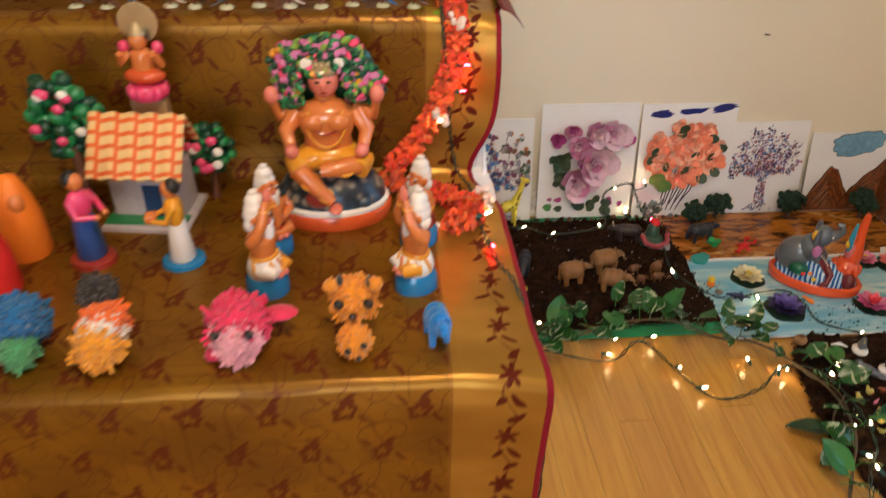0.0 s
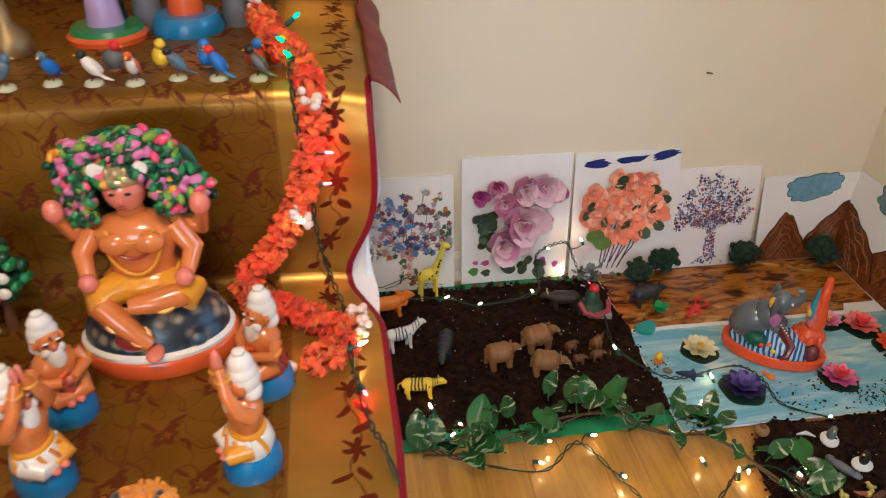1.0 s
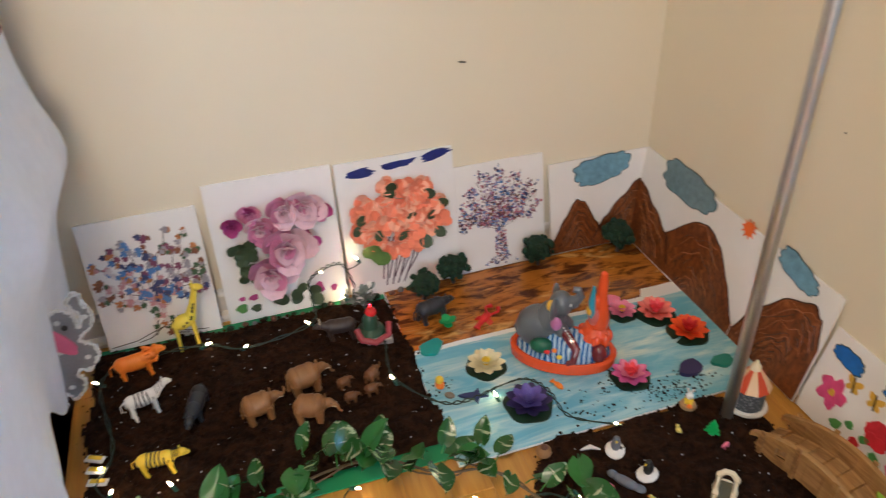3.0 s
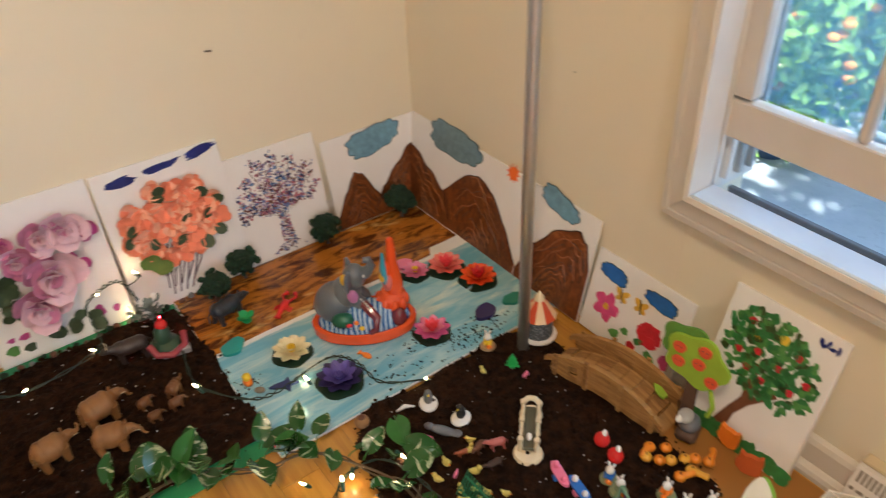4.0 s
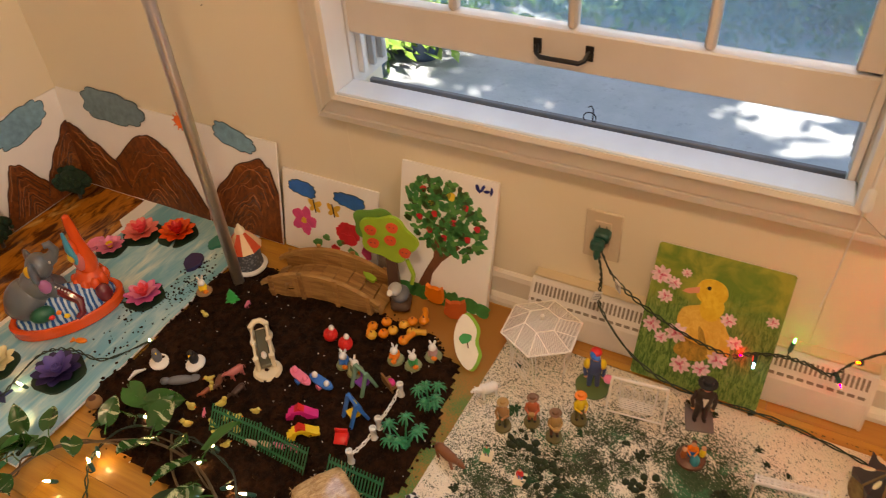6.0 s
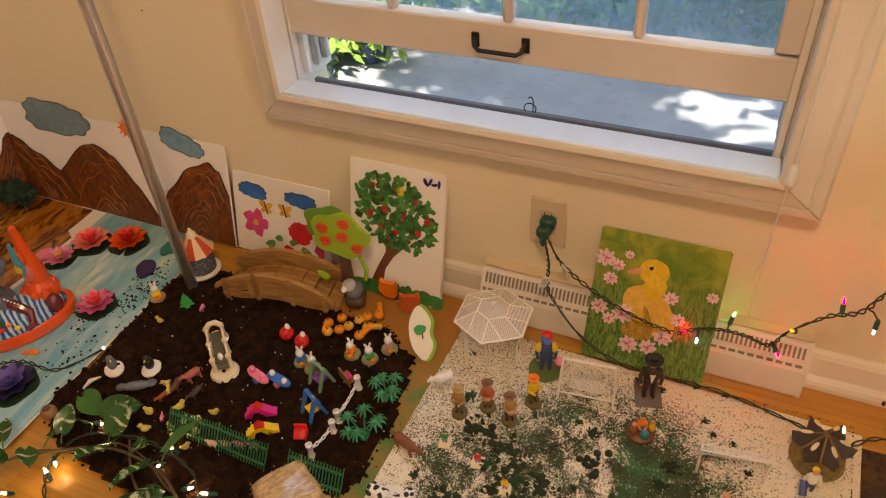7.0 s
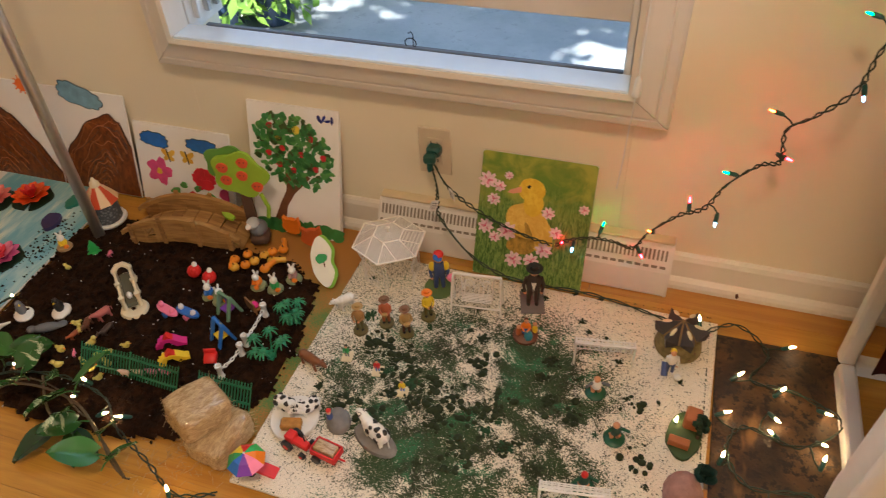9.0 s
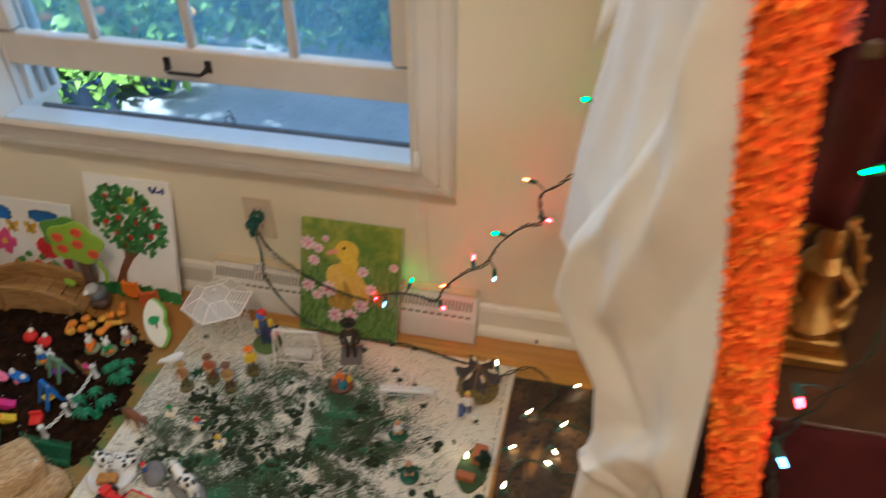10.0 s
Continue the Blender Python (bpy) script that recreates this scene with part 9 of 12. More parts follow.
rnd = random.Random(4)
CHICK = col("pale_yellow_toy", (0.62, 0.52, 0.12))
for x, y in ((1.439, 1.412), (1.30, 1.28), (1.285, 1.262), (1.262, 1.215), (1.250, 1.165), (1.238, 1.185), (1.215, 1.200), (1.225, 1.150), (1.205, 1.175), (1.275, 1.142), (1.195, 1.245), (1.23, 1.265), (1.190, 1.145)):
    chick(x, y, rnd.uniform(0, 360), rnd.uniform(0.9, 1.25), CHICK, "tiny yellow toy chick on the garden soil")
FARM = (("toy_pig", 1.504, 1.345, 200, 0.024, 0.015, TPINK, "tiny pink toy pig on the garden soil"), ("toy_horse", 1.332, 1.235, 160, 0.046, 0.034, col("rose_brown_toy", (0.42, 0.12, 0.10)), "reddish pink toy foal on the garden soil"), ("toy_cow", 1.300, 1.252, 200, 0.042, 0.026, TBROWN, "small brown toy cow on the garden soil"), ("toy_calf", 1.268, 1.262, 170, 0.030, 0.020, col("russet_toy", (0.30, 0.08, 0.03)), "small russet toy calf on the garden soil"), ("toy_goat", 1.300, 1.205, 175, 0.044, 0.020, col("dark_brown_toy", (0.055, 0.03, 0.02)), "dark brown toy goat lying on the soil"), ("toy_pig", 1.239, 1.335, 120, 0.022, 0.014, TPINK, "tiny pink toy pig on the garden soil"), ("toy_pig", 1.228, 1.232, 30, 0.018, 0.012, TPINK, "tiny pink toy piglet on the garden soil"))
for nm, x, y, rz, L, H, m, lb in FARM:
    put(beast(L * 0.76, H * 0.8, m, neck=0.3, head_up=0.14, leg=0.42, fat=0.22), nm, x, y, G1 - 0.002, rz, lb, "toy animal")
for k in range(4):
    put(beast(0.020, 0.014, TPINK if k > 1 else col("pale_pig_toy", (0.60, 0.42, 0.34)), neck=0.2, head_up=0.02, leg=0.3, fat=0.26), "toy_pig", 1.212 + 0.008 * k, 1.098 - 0.025 * k, G1 + 0.001, 95, "tiny pale pink toy pig beside the green fence", "toy animal", "piglets at the fence")
b = Build().ell((0, 0, 0.010), (0.030, 0.010, 0.010), TGREY, (0, -8, 0)).ell((0.028, 0, 0.016), (0.010, 0.008, 0.008), TGREY).ell((-0.028, 0, 0.008), (0.012, 0.010, 0.004), TGREY)
put(b, "toy_otter", 1.270, 1.330, G1 - 0.002, 130, "shiny grey toy seal lying on the soil", "toy seal")
for k, (x, y, m) in enumerate(((1.322, 1.338, TBLACK), (1.293, 1.412, TGREY))):
    b = Build().lathe([(0.019, 0), (0.020, 0.004), (0.016, 0.009), (0, 0.010)], WHITE, seg=14, sx=1.2).ell((0, 0, 0.020), (0.011, 0.010, 0.016), m).ell((0.003, 0, 0.038), 0.007, m).ell((0.010, 0, 0.038), (0.005, 0.002, 0.002), TYEL)
    put(b, "toy_penguin", x, y, G1 - 0.003, 200 + 40 * k, "dark toy penguin on a white snow base", "toy penguin", "toy penguins")
b = Build().ell((0, 0, 0.012), (0.016, 0.016, 0.014), col("walnut_shell", (0.30, 0.16, 0.06), 0.7, bump=0.5)).ell((0, 0, 0.024), (0.008, 0.008, 0.005), TBROWN)
put(b, "toy_acorn", 1.155, 1.452, 0.014, 0, "brown acorn lying beside the vine", "acorn")
put(Build().tube([(-0.020, 0, 0.004), (0, 0.006, 0.007), (0.020, 0.003, 0.003)], [0.002, 0.005, 0.0015], WHITE, 8), "white_shell", 1.245, 1.425, G1, -20, "curved white shell on the soil", "shell")
b = Build()
for k, (w, z) in enumerate(((0.016, 0.004), (0.013, 0.014), (0.009, 0.024))):
    b.prism([(-w, z), (w, z), (0, z + 0.016)], 0.005, col("bright_green_toy", (0.04, 0.45, 0.10)), Matrix(((1, 0, 0, 0), (0, 0, 1, -0.0025), (0, 1, 0, 0), (0, 0, 0, 1))))
b.box((0, 0, 0.003), (0.012, 0.010, 0.006), MATS["bright_green_toy"])
put(b, "toy_fir_tree", 1.500, 1.385, G1 - 0.002, -48, "flat bright green toy fir tree on the soil", "toy tree")
# red toy hens
for x, y in ((1.500, 1.118), (1.492, 1.075)):
    b = Build().ell((0, 0, 0.012), (0.018, 0.016, 0.013), TRED).ell((-0.006, 0.004, 0.024), (0.008, 0.006, 0.007), WHITE).ell((0.008, 0, 0.020), (0.008, 0.008, 0.008), TRED)
    put(b, "toy_hen", x, y, G1 - 0.002, 220, "red toy hen with a white wing on the soil", "toy hen", "red toy hens")
# heap of little gourds
GM1, GM2 = col("orange_gourd", (0.75, 0.24, 0.01), 0.4), col("yellow_gourd", (0.70, 0.36, 0.03), 0.4)
for k, (dx, dy, long_) in enumerate(((0, 0, 0), (0.014, 0.022, 0), (-0.014, 0.012, 0), (0.020, -0.012, 0), (-0.006, 0.040, 1), (0.034, -0.022, 0), (0.010, -0.034, 1), (-0.014, -0.030, 1), (0.046, -0.040, 1), (-0.026, 0.030, 0))):
    b = Build()
    b.lathe([(0.003, 0.001), (0.009, 0.003), (0.0118, 0.009), (0.009, 0.015), (0.003, 0.0175), (0, 0.017)], GM1 if k % 3 else GM2, seg=14)
    if long_:
        b.tube([(0.004, 0, 0.010), (0.020, 0, 0.013), (0.030, 0.004, 0.010)], [0.008, 0.006, 0.007], GM1 if k % 3 else GM2, 8)
    b.tube([(0, 0, 0.017), (0.001, 0.001, 0.022)], [0.0018, 0.0012], TBROWN, 5)
    put(b, "toy_gourd", 1.568 + dx * 1.15, 1.005 + dy * 1.15, G1 - 0.003, 47 * k, "small orange toy gourd heaped on the soil", "toy gourd", "heap of gourds")

# playground toys
def seesaw(x, y, rz, m, m2, label):
    t = thing("toy_seesaw", pose(x, y, G1 - 0.002, 0, 0, rz), label, "toy seesaw", "playground toys")
    b = Build().prism([(0.024 * math.cos(a) + (0.010 if math.cos(a) > 0 else -0.010), 0.010 * math.sin(a)) for a in np.linspace(0, 6.283, 24, endpoint=False)], 0.005, m, pose(0, 0, 0.012, 0, 8, 0))
    b.make("board", t)
    Build().tube([(0, -0.012, 0.006), (0, 0.012, 0.006)], 0.007, m2, 10).make("roller", t)
    for s in (-1, 1):
        Build().ell((s * 0.018, 0, 0.022), (0.006, 0.006, 0.008), WHITE if m2 != TBLUE else m).make("seat", t)


seesaw(1.378, 1.108, 70, TPINK, TBLUE, "pink toy seesaw with a blue roller")
seesaw(1.384, 1.062, 75, TBLUE, TPINK, "blue toy seesaw with white bears")


def slide_(x, y, rz, m, m2, label):
    t = thing("toy_slide", pose(x, y, G1 - 0.003, 0, 0, rz) @ Matrix.Scale(0.8, 4), label, "toy slide", "playground toys")
    Build().prism([(-0.040, 0.0), (-0.014, 0.0), (0.0, 0.018), (0.012, 0.018), (0.020, 0), (0.036, 0), (0.036, 0.010), (0.030, 0.010), (0.030, 0.018), (0.022, 0.018), (0.022, 0.026), (0.002, 0.030), (-0.010, 0.026), (-0.030, 0.010), (-0.040, 0.006)], 0.022, m, Matrix(((1, 0, 0, 0), (0, 0, 1, -0.011), (0, 1, 0, 0), (0, 0, 0, 1)))).make("slide", t)
    Build().prism([(-0.010, 0.026), (0.016, 0.026), (0.003, 0.040)], 0.018, m2, Matrix(((1, 0, 0, 0), (0, 0, 1, -0.009), (0, 1, 0, 0), (0, 0, 0, 1)))).make("roof", t)


slide_(1.308, 1.058, 120, TMAG, TRED, "magenta toy slide with steps and red top")
slide_(1.272, 1.030, 130, TYEL, TRED, "yellow toy slide with steps and red top")
put(Build().box((0, 0, 0.010), (0.022, 0.024, 0.005), TRED, (0, 24, 0)).box((-0.010, 0, 0.016), (0.004, 0.024, 0.020), TRED).box((0, 0.012, 0.010), (0.022, 0.003, 0.012), TRED), "toy_chair", 1.290, 0.955, G1 - 0.002, 200, "small orange-red toy chair on the soil", "toy chair")


def swing(x, y, rz, m, m2, label):
    t = thing("toy_swing", pose(x, y, G1 - 0.004, 0, 0, rz), label, "toy swing", "playground toys")
    for s in (-1, 1):
        Build().prism([(-0.022, 0), (-0.016, 0), (0, 0.044), (0.016, 0), (0.022, 0), (0.004, 0.056), (-0.004, 0.056)], 0.005, m, Matrix(((1, 0, 0, 0), (0, 0, 1, s * 0.016 - 0.0025), (0, 1, 0, 0), (0, 0, 0, 1)))).make("side_frame", t)
    Build().tube([(0, -0.018, 0.053), (0, 0.018, 0.053)], 0.003, m, 8).make("bar", t)
    Build().box((0.004, 0, 0.018), (0.018, 0.024, 0.004), m2).box((-0.006, 0, 0.028), (0.004, 0.024, 0.022), m2).make("seat", t)


swing(1.418, 0.985, 160, col("sage_toy", (0.16, 0.30, 0.20)), TPURP, "green and purple toy swing on the soil")
swing(1.348, 0.960, 150, TBLUE, TYEL, "blue and yellow toy swing on the soil")
ct = thing("toy_bench", pose(1.440, 0.935, G1 - 0.002, 0, 0, 60), "tan wooden toy bench with a pink cushion", "toy bench")
Build().box((0, 0, 0.012), (0.034, 0.016, 0.004), TAN).make("seat", ct)
Build().box((0, 0.009, 0.022), (0.036, 0.004, 0.022), TAN).make("backrest", ct)
for sx in (-0.014, 0.014):
    for sy in (-0.006, 0.006):
        Build().box((sx, sy, 0.005), (0.004, 0.004, 0.010), TAN).make("leg", ct)
Build().ell((-0.004, 0, 0.019), (0.010, 0.007, 0.007), TMAG).make("cushion", ct)

# white chain fence, green comb fence, palms
cf = thing("chain_fence", pose(0, 0, G1 - 0.004), "white plastic posts joined by a twisted chain", "toy fence")
CP = [(1.432, 0.908), (1.345, 0.905), (1.322, 0.902), (1.262, 0.915)]
for x, y in CP:
    Build().lathe([(0.0070, 0), (0.0072, 0.004), (0.0055, 0.008), (0.0052, 0.028), (0.0068, 0.030), (0.0068, 0.036), (0.005, 0.037), (0.004, 0.030), (0, 0.030)], PVC, pose(x, y, 0), seg=12).make("post", cf)
for (x0, y0), (x1, y1) in ((CP[0], CP[1]), (CP[2], CP[3])):
    nl = int(math.hypot(x1 - x0, y1 - y0) / 0.0085)
    for k in range(1, nl):
        q = k / nl
        lk = Build().tube([(0.0056 * math.cos(a), 0.0030 * math.sin(a), 0) for a in np.linspace(0, 6.283, 11)], 0.0014, PVC, 5)
        lk.make("chain_link", cf, pose(x0 + (x1 - x0) * q, y0 + (y1 - y0) * q, 0.024 - 0.030 * q * (1 - q), 90 * (k % 2) + 30, 0, math.degrees(math.atan2(y1 - y0, x1 - x0))))
FENCE = col("green_plastic_fence", (0.015, 0.14, 0.06), 0.4)
fn = thing("comb_fence", pose(1.200, 1.150, G1 - 0.004), "dark green plastic picket fence leaning on the soil", "toy fence")
FA = [(0.006, 0.050), (0.008, -0.06), (0.002, -0.17), (0.006, -0.215), (0.006, -0.325)]
for k, ((xa, ya), (xb, yb)) in enumerate(zip(FA, FA[1:])):
    if k == 2:
        continue
    Lf = math.hypot(xb - xa, yb - ya)
    m_ = pose(xa, ya, 0, 0, 0, math.degrees(math.atan2(yb - ya, xb - xa))) @ pose(0, 0, 0.004, -34, 0, 0)
    pan = Build().box((Lf / 2, 0, 0.010), (Lf, 0.003, 0.004), FENCE).box((Lf / 2, 0, 0.040), (Lf, 0.003, 0.004), FENCE).make("panel", fn, m_)
    nb = int(Lf / 0.0062)
    for j in range(nb + 1):
        Build().box((0, 0, 0), (0.0022, 0.0026, 0.050 if j % nb else 0.056), FENCE, bev=0.0004).make("picket", pan, pose(Lf * j / nb, 0, 0.025), smooth=0)


def palm(x, y, rz, n, h, m, label):
    t = thing("toy_palm", pose(x, y, G1 - 0.006, 0, 0, rz), label, "toy palm", "toy palms")
    r2 = random.Random(n * 7 + int(h * 1000))
    Build().prism(blob(14, 0.014, 0.010, 0.1, n), 0.006, m).make("base", t)
    for k in range(n):
        a = k * 6.283 / n + r2.uniform(-0.3, 0.3)
        foot = Vector((0.007 * math.cos(a), 0.006 * math.sin(a), 0.004))
        tip = Vector((0.030 * math.cos(a) * r2.uniform(0.5, 1.1), 0.030 * math.sin(a) * r2.uniform(0.5, 1.1), h * r2.uniform(0.75, 1.1)))
        Build().tube([foot, (foot + tip) / 2 + Vector((0, 0, 0.003)), tip], [0.0022, 0.0017, 0.0014], m, 6).make("trunk", t)
        b = Build()
        for j in range(9):
            w = 0.698 * j + r2.uniform(-0.2, 0.2)
            c, s_ = math.cos(w), math.sin(w)
            b.tube([tip, tip + Vector((0.007 * c, 0.007 * s_, 0.0035)), tip + Vector((0.014 * c, 0.014 * s_, -0.001)), tip + Vector((0.017 * c, 0.017 * s_, -0.006))], [0.0012, 0.0024, 0.0018, 0.0005], m, 5, 0.5)
        b.make("frond", t)


PALM = col("green_plastic_palm", (0.02, 0.20, 0.09), 0.4)
palm(1.338, 0.846, 20, 6, 0.050, PALM, "cluster of green plastic palm trees at the soil's edge")
palm(1.430, 0.842, 100, 6, 0.040, PALM, "low green plastic palm tufts at the soil's edge")

# hay bales tied in cellophane
HAY = Nodes("hay")
ho = HAY.coord()
hc = HAY.mix(HAY.step(HAY.noise(HAY.mapped(ho, (60, 200, 160)), 1.0, 5, 0.7, 0.8), 0.3, 0.7), (0.30, 0.17, 0.06), (0.62, 0.44, 0.22))
HAY.bump(HAY.noise(HAY.mapped(ho, (60, 240, 200)), 1.0, 4, 0.7), 0.9, 0.004)
HAY.b.inputs["Coat Weight"].default_value = 0.9
HAY.b.inputs["Coat Roughness"].default_value = 0.08
HAY = HAY.done(hc, 0.6)
rnd = random.Random(6)
for k, (x, y, z, sx, sy, sz, rot) in enumerate(((1.135, 0.842, 0.004, 0.105, 0.085, 0.055, (0, 0, -8)), (1.140, 0.880, 0.058, 0.095, 0.085, 0.060, (5, 8, -28)))):
    t = thing("hay_bale", pose(x, y, z, *rot), "small rectangular hay bale wrapped in clear film" if k else "small loose hay bale lying on the floor", "hay bale", "hay bales")
    b = Build()
    nx = 9
    pts, grid = {}, {}
    vs, fs = [], []
    for f in range(6):
        ax, sg_ = f // 2, (1 if f % 2 else -1)
        for i in range(nx + 1):
            for j in range(nx + 1):
                u, v = 2 * i / nx - 1, 2 * j / nx - 1
                p = [0, 0, 0]
                p[ax], p[(ax + 1) % 3], p[(ax + 2) % 3] = sg_, u, v
                ln = (abs(p[0]) ** 7 + abs(p[1]) ** 7 + abs(p[2]) ** 7) ** (1 / 7)
                q = [p[0] / ln * sx / 2, p[1] / ln * sy / 2, p[2] / ln * sz / 2]
                w = 1 + 0.04 * nz(q[0], q[1], q[2] + k, 60)
                key = tuple(round(c, 5) for c in q)
                if key not in pts:
                    pts[key] = len(vs)
                    vs.append((q[0] * w, q[1] * w, sz / 2 + q[2] * w))
                grid[f, i, j] = pts[key]
        for i in range(nx):
            for j in range(nx):
                ring = (grid[f, i, j], grid[f, i + 1, j], grid[f, i + 1, j + 1], grid[f, i, j + 1])
                fs.append(ring if sg_ > 0 else ring[::-1])
    b.add(vs, fs, HAY)
    b.make("bale", t, smooth=60)
    st = Build()
    for _ in range(170):
        a = rnd.choice(vs)
        st.tube([a, (a[0] * 1.03 + rnd.uniform(-0.012, 0.012), a[1] * 1.03 + rnd.uniform(-0.012, 0.012), a[2] + rnd.uniform(-0.006, 0.008))], 0.0005, HAY, 3)
    tagged(st.make("loose_straw", t), kind="stuff")
st = Build()
for _ in range(240):
    x, y, a = rnd.gauss(1.10, 0.05), rnd.gauss(0.90, 0.06), rnd.uniform(0, 6.28)
    st.tube([(x, y, 0.007), (x + 0.014 * math.cos(a), y + 0.014 * math.sin(a), 0.009)], 0.0005, HAY, 3)
tagged(st.make("straw"), "loose straw strewn on the oak floor", "straw", kind="stuff")


# ---- toys on the flocked board ----
FB = 0.0105  # top of the board
# wire gazebo
WIREW = col("white_wire", (0.80, 0.76, 0.70), 0.4)
gz = thing("wire_gazebo", pose(1.628, 0.695, FB, 0, 0, 3), "white wire gazebo with a low six-sided gauze roof", "toy gazebo")
GR, GH = 0.080, 0.100
cor = [(GR * math.cos(a), GR * math.sin(a)) for a in np.arange(6) * math.pi / 3]
mesh_m = Nodes("wire_gauze")
mesh_m.b.inputs["Base Color"].default_value = (0.85, 0.82, 0.76, 1)
go = mesh_m.coord()
sepg = mesh_m.t.nodes.new("ShaderNodeSeparateXYZ")
mesh_m.link(go, sepg.inputs[0])
gx = mesh_m.math("PINGPONG", mesh_m.math("ADD", sepg.outputs[0], sepg.outputs[2]), 0.0016)
gy = mesh_m.math("PINGPONG", mesh_m.math("SUBTRACT", sepg.outputs[1], sepg.outputs[2]), 0.0016)
mesh_m.link(mesh_m.math("ADD", 0.30, mesh_m.math("MULTIPLY", 0.35, mesh_m.math("MAXIMUM", mesh_m.step(gx, 0.0009, 0.0012), mesh_m.step(gy, 0.0009, 0.0012)))), mesh_m.b.inputs["Alpha"])
GAUZE = mesh_m.m
CAP = 0.42
for k in range(6):
    (xa, ya), (xb, yb) = cor[k], cor[(k + 1) % 6]
    Build().tube([(xa, ya, GH), (xb, yb, GH)], 0.0018, WIREW, 6).make("eave", gz)
    Build().tube([(xa, ya, GH), (xa * CAP, ya * CAP, GH + 0.020)], 0.0014, WIREW, 6).make("rib", gz)
    Build().tube([(xa * CAP, ya * CAP, GH + 0.020), (xb * CAP, yb * CAP, GH + 0.020)], 0.0016, WIREW, 6).make("crown_ring", gz)
    Build().tube([((xa + xb) / 2, (ya + yb) / 2, GH), (xa * CAP, ya * CAP, GH + 0.020)], 0.0009, WIREW, 5).make("brace", gz)
    Build().add([(xa, ya, GH), (xb, yb, GH), (xb * CAP, yb * CAP, GH + 0.020), (xa * CAP, ya * CAP, GH + 0.020)], [(0, 1, 2, 3)], GAUZE).make("roof_panel", gz, smooth=0)
    # paired posts with a pointed brace, and lace wires between them
    for q in (0.06, 0.16):
        px_, py_ = (xa + (xb - xa) * q) * 0.80, (ya + (yb - ya) * q) * 0.80
        Build().tube([(px_, py_, 0), (px_, py_, GH * 0.62), ((xa + (xb - xa) * q) * 0.97, (ya + (yb - ya) * q) * 0.97, GH)], 0.0011, WIREW, 6).make("post", gz)
    mx, my = (xa + xb) * 0.40, (ya + yb) * 0.40
    ang = math.degrees(math.atan2(yb - ya, xb - xa))
    sp = [(0.010 * math.cos(t) * (1 - t / 16), 0, 0.010 * math.sin(t) * (1 - t / 16)) for t in np.linspace(0, 9, 22)]
    if k != 3:
        for dx_, dz_, sg_ in ((-0.012, 0.0, 1), (0.012, 0.0, -1), (0.0, 0.024, 1)):
            Build().tube([(sg_ * p[0] + dx_, 0, p[2] + dz_) for p in sp], 0.0009, WIREW, 5).make("scroll", gz, pose(mx, my, 0.018, 0, 0, ang))
        for z_ in (0.006, 0.056):
            Build().tube([(-0.030, 0, z_), (0.030, 0, z_)], 0.0010, WIREW, 5).make("cross_wire", gz, pose(mx, my, 0, 0, 0, ang))
Build().add([(c[0] * CAP, c[1] * CAP, GH + 0.020) for c in cor] + [(0, 0, GH + 0.026)], [(k, (k + 1) % 6, 6) for k in range(6)], GAUZE).make("roof_cap", gz, smooth=0)
Build().lathe([(0.004, GH + 0.025), (0.003, GH + 0.029), (0.0045, GH + 0.034), (0.0, GH + 0.038)], WIREW, seg=10).make("finial", gz)
# wire swing seat
sw = thing("wire_swing", pose(1.578, 0.487, FB, 0, 0, -84) @ Matrix.Diagonal((1.05, 1.1, 1.28, 1)), "white wire garden swing with a scrolled back", "toy swing")
for s in (-1, 1):
    Build().tube(smooth_path([(s * 0.050, -0.018, 0), (s * 0.048, -0.006, 0.055), (s * 0.046, 0.0, 0.074), (s * 0.048, 0.006, 0.055), (s * 0.050, 0.018, 0)], 6), 0.0024, WIREW, 6).make("leg", sw)
Build().tube([(-0.047, 0, 0.073), (0.047, 0, 0.073)], 0.0026, WIREW, 6).make("bar", sw)
for k in range(6):
    Build().tube([(-0.030, -0.008 + 0.004 * k, 0.020), (0.030, -0.008 + 0.004 * k, 0.020)], 0.0011, WIREW, 5).make("seat_wire", sw)
Build().tube([(-0.048, -0.014, 0.012), (0.048, -0.014, 0.012)], 0.0016, WIREW, 6).make("stretcher", sw)
for k in range(-3, 4):
    Build().tube([(0.0095 * k, 0.010, 0.020), (0.0095 * k + 0.003, 0.011, 0.032), (0.0095 * k, 0.011, 0.044)], 0.0009, WIREW, 5).make("back_wire", sw)
for k in range(3):
    Build().tube([(-0.018 + 0.018 * k + 0.008 * math.cos(t), 0.011, 0.046 + 0.007 * math.sin(t)) for t in np.linspace(0, 4.4, 10)], 0.0010, WIREW, 5).make("scroll", sw)
for s in (-1, 1):
    Build().tube([(s * 0.030, 0.004, 0.020), (s * 0.032, 0.002, 0.073)], 0.0014, WIREW, 5).make("hanger", sw)

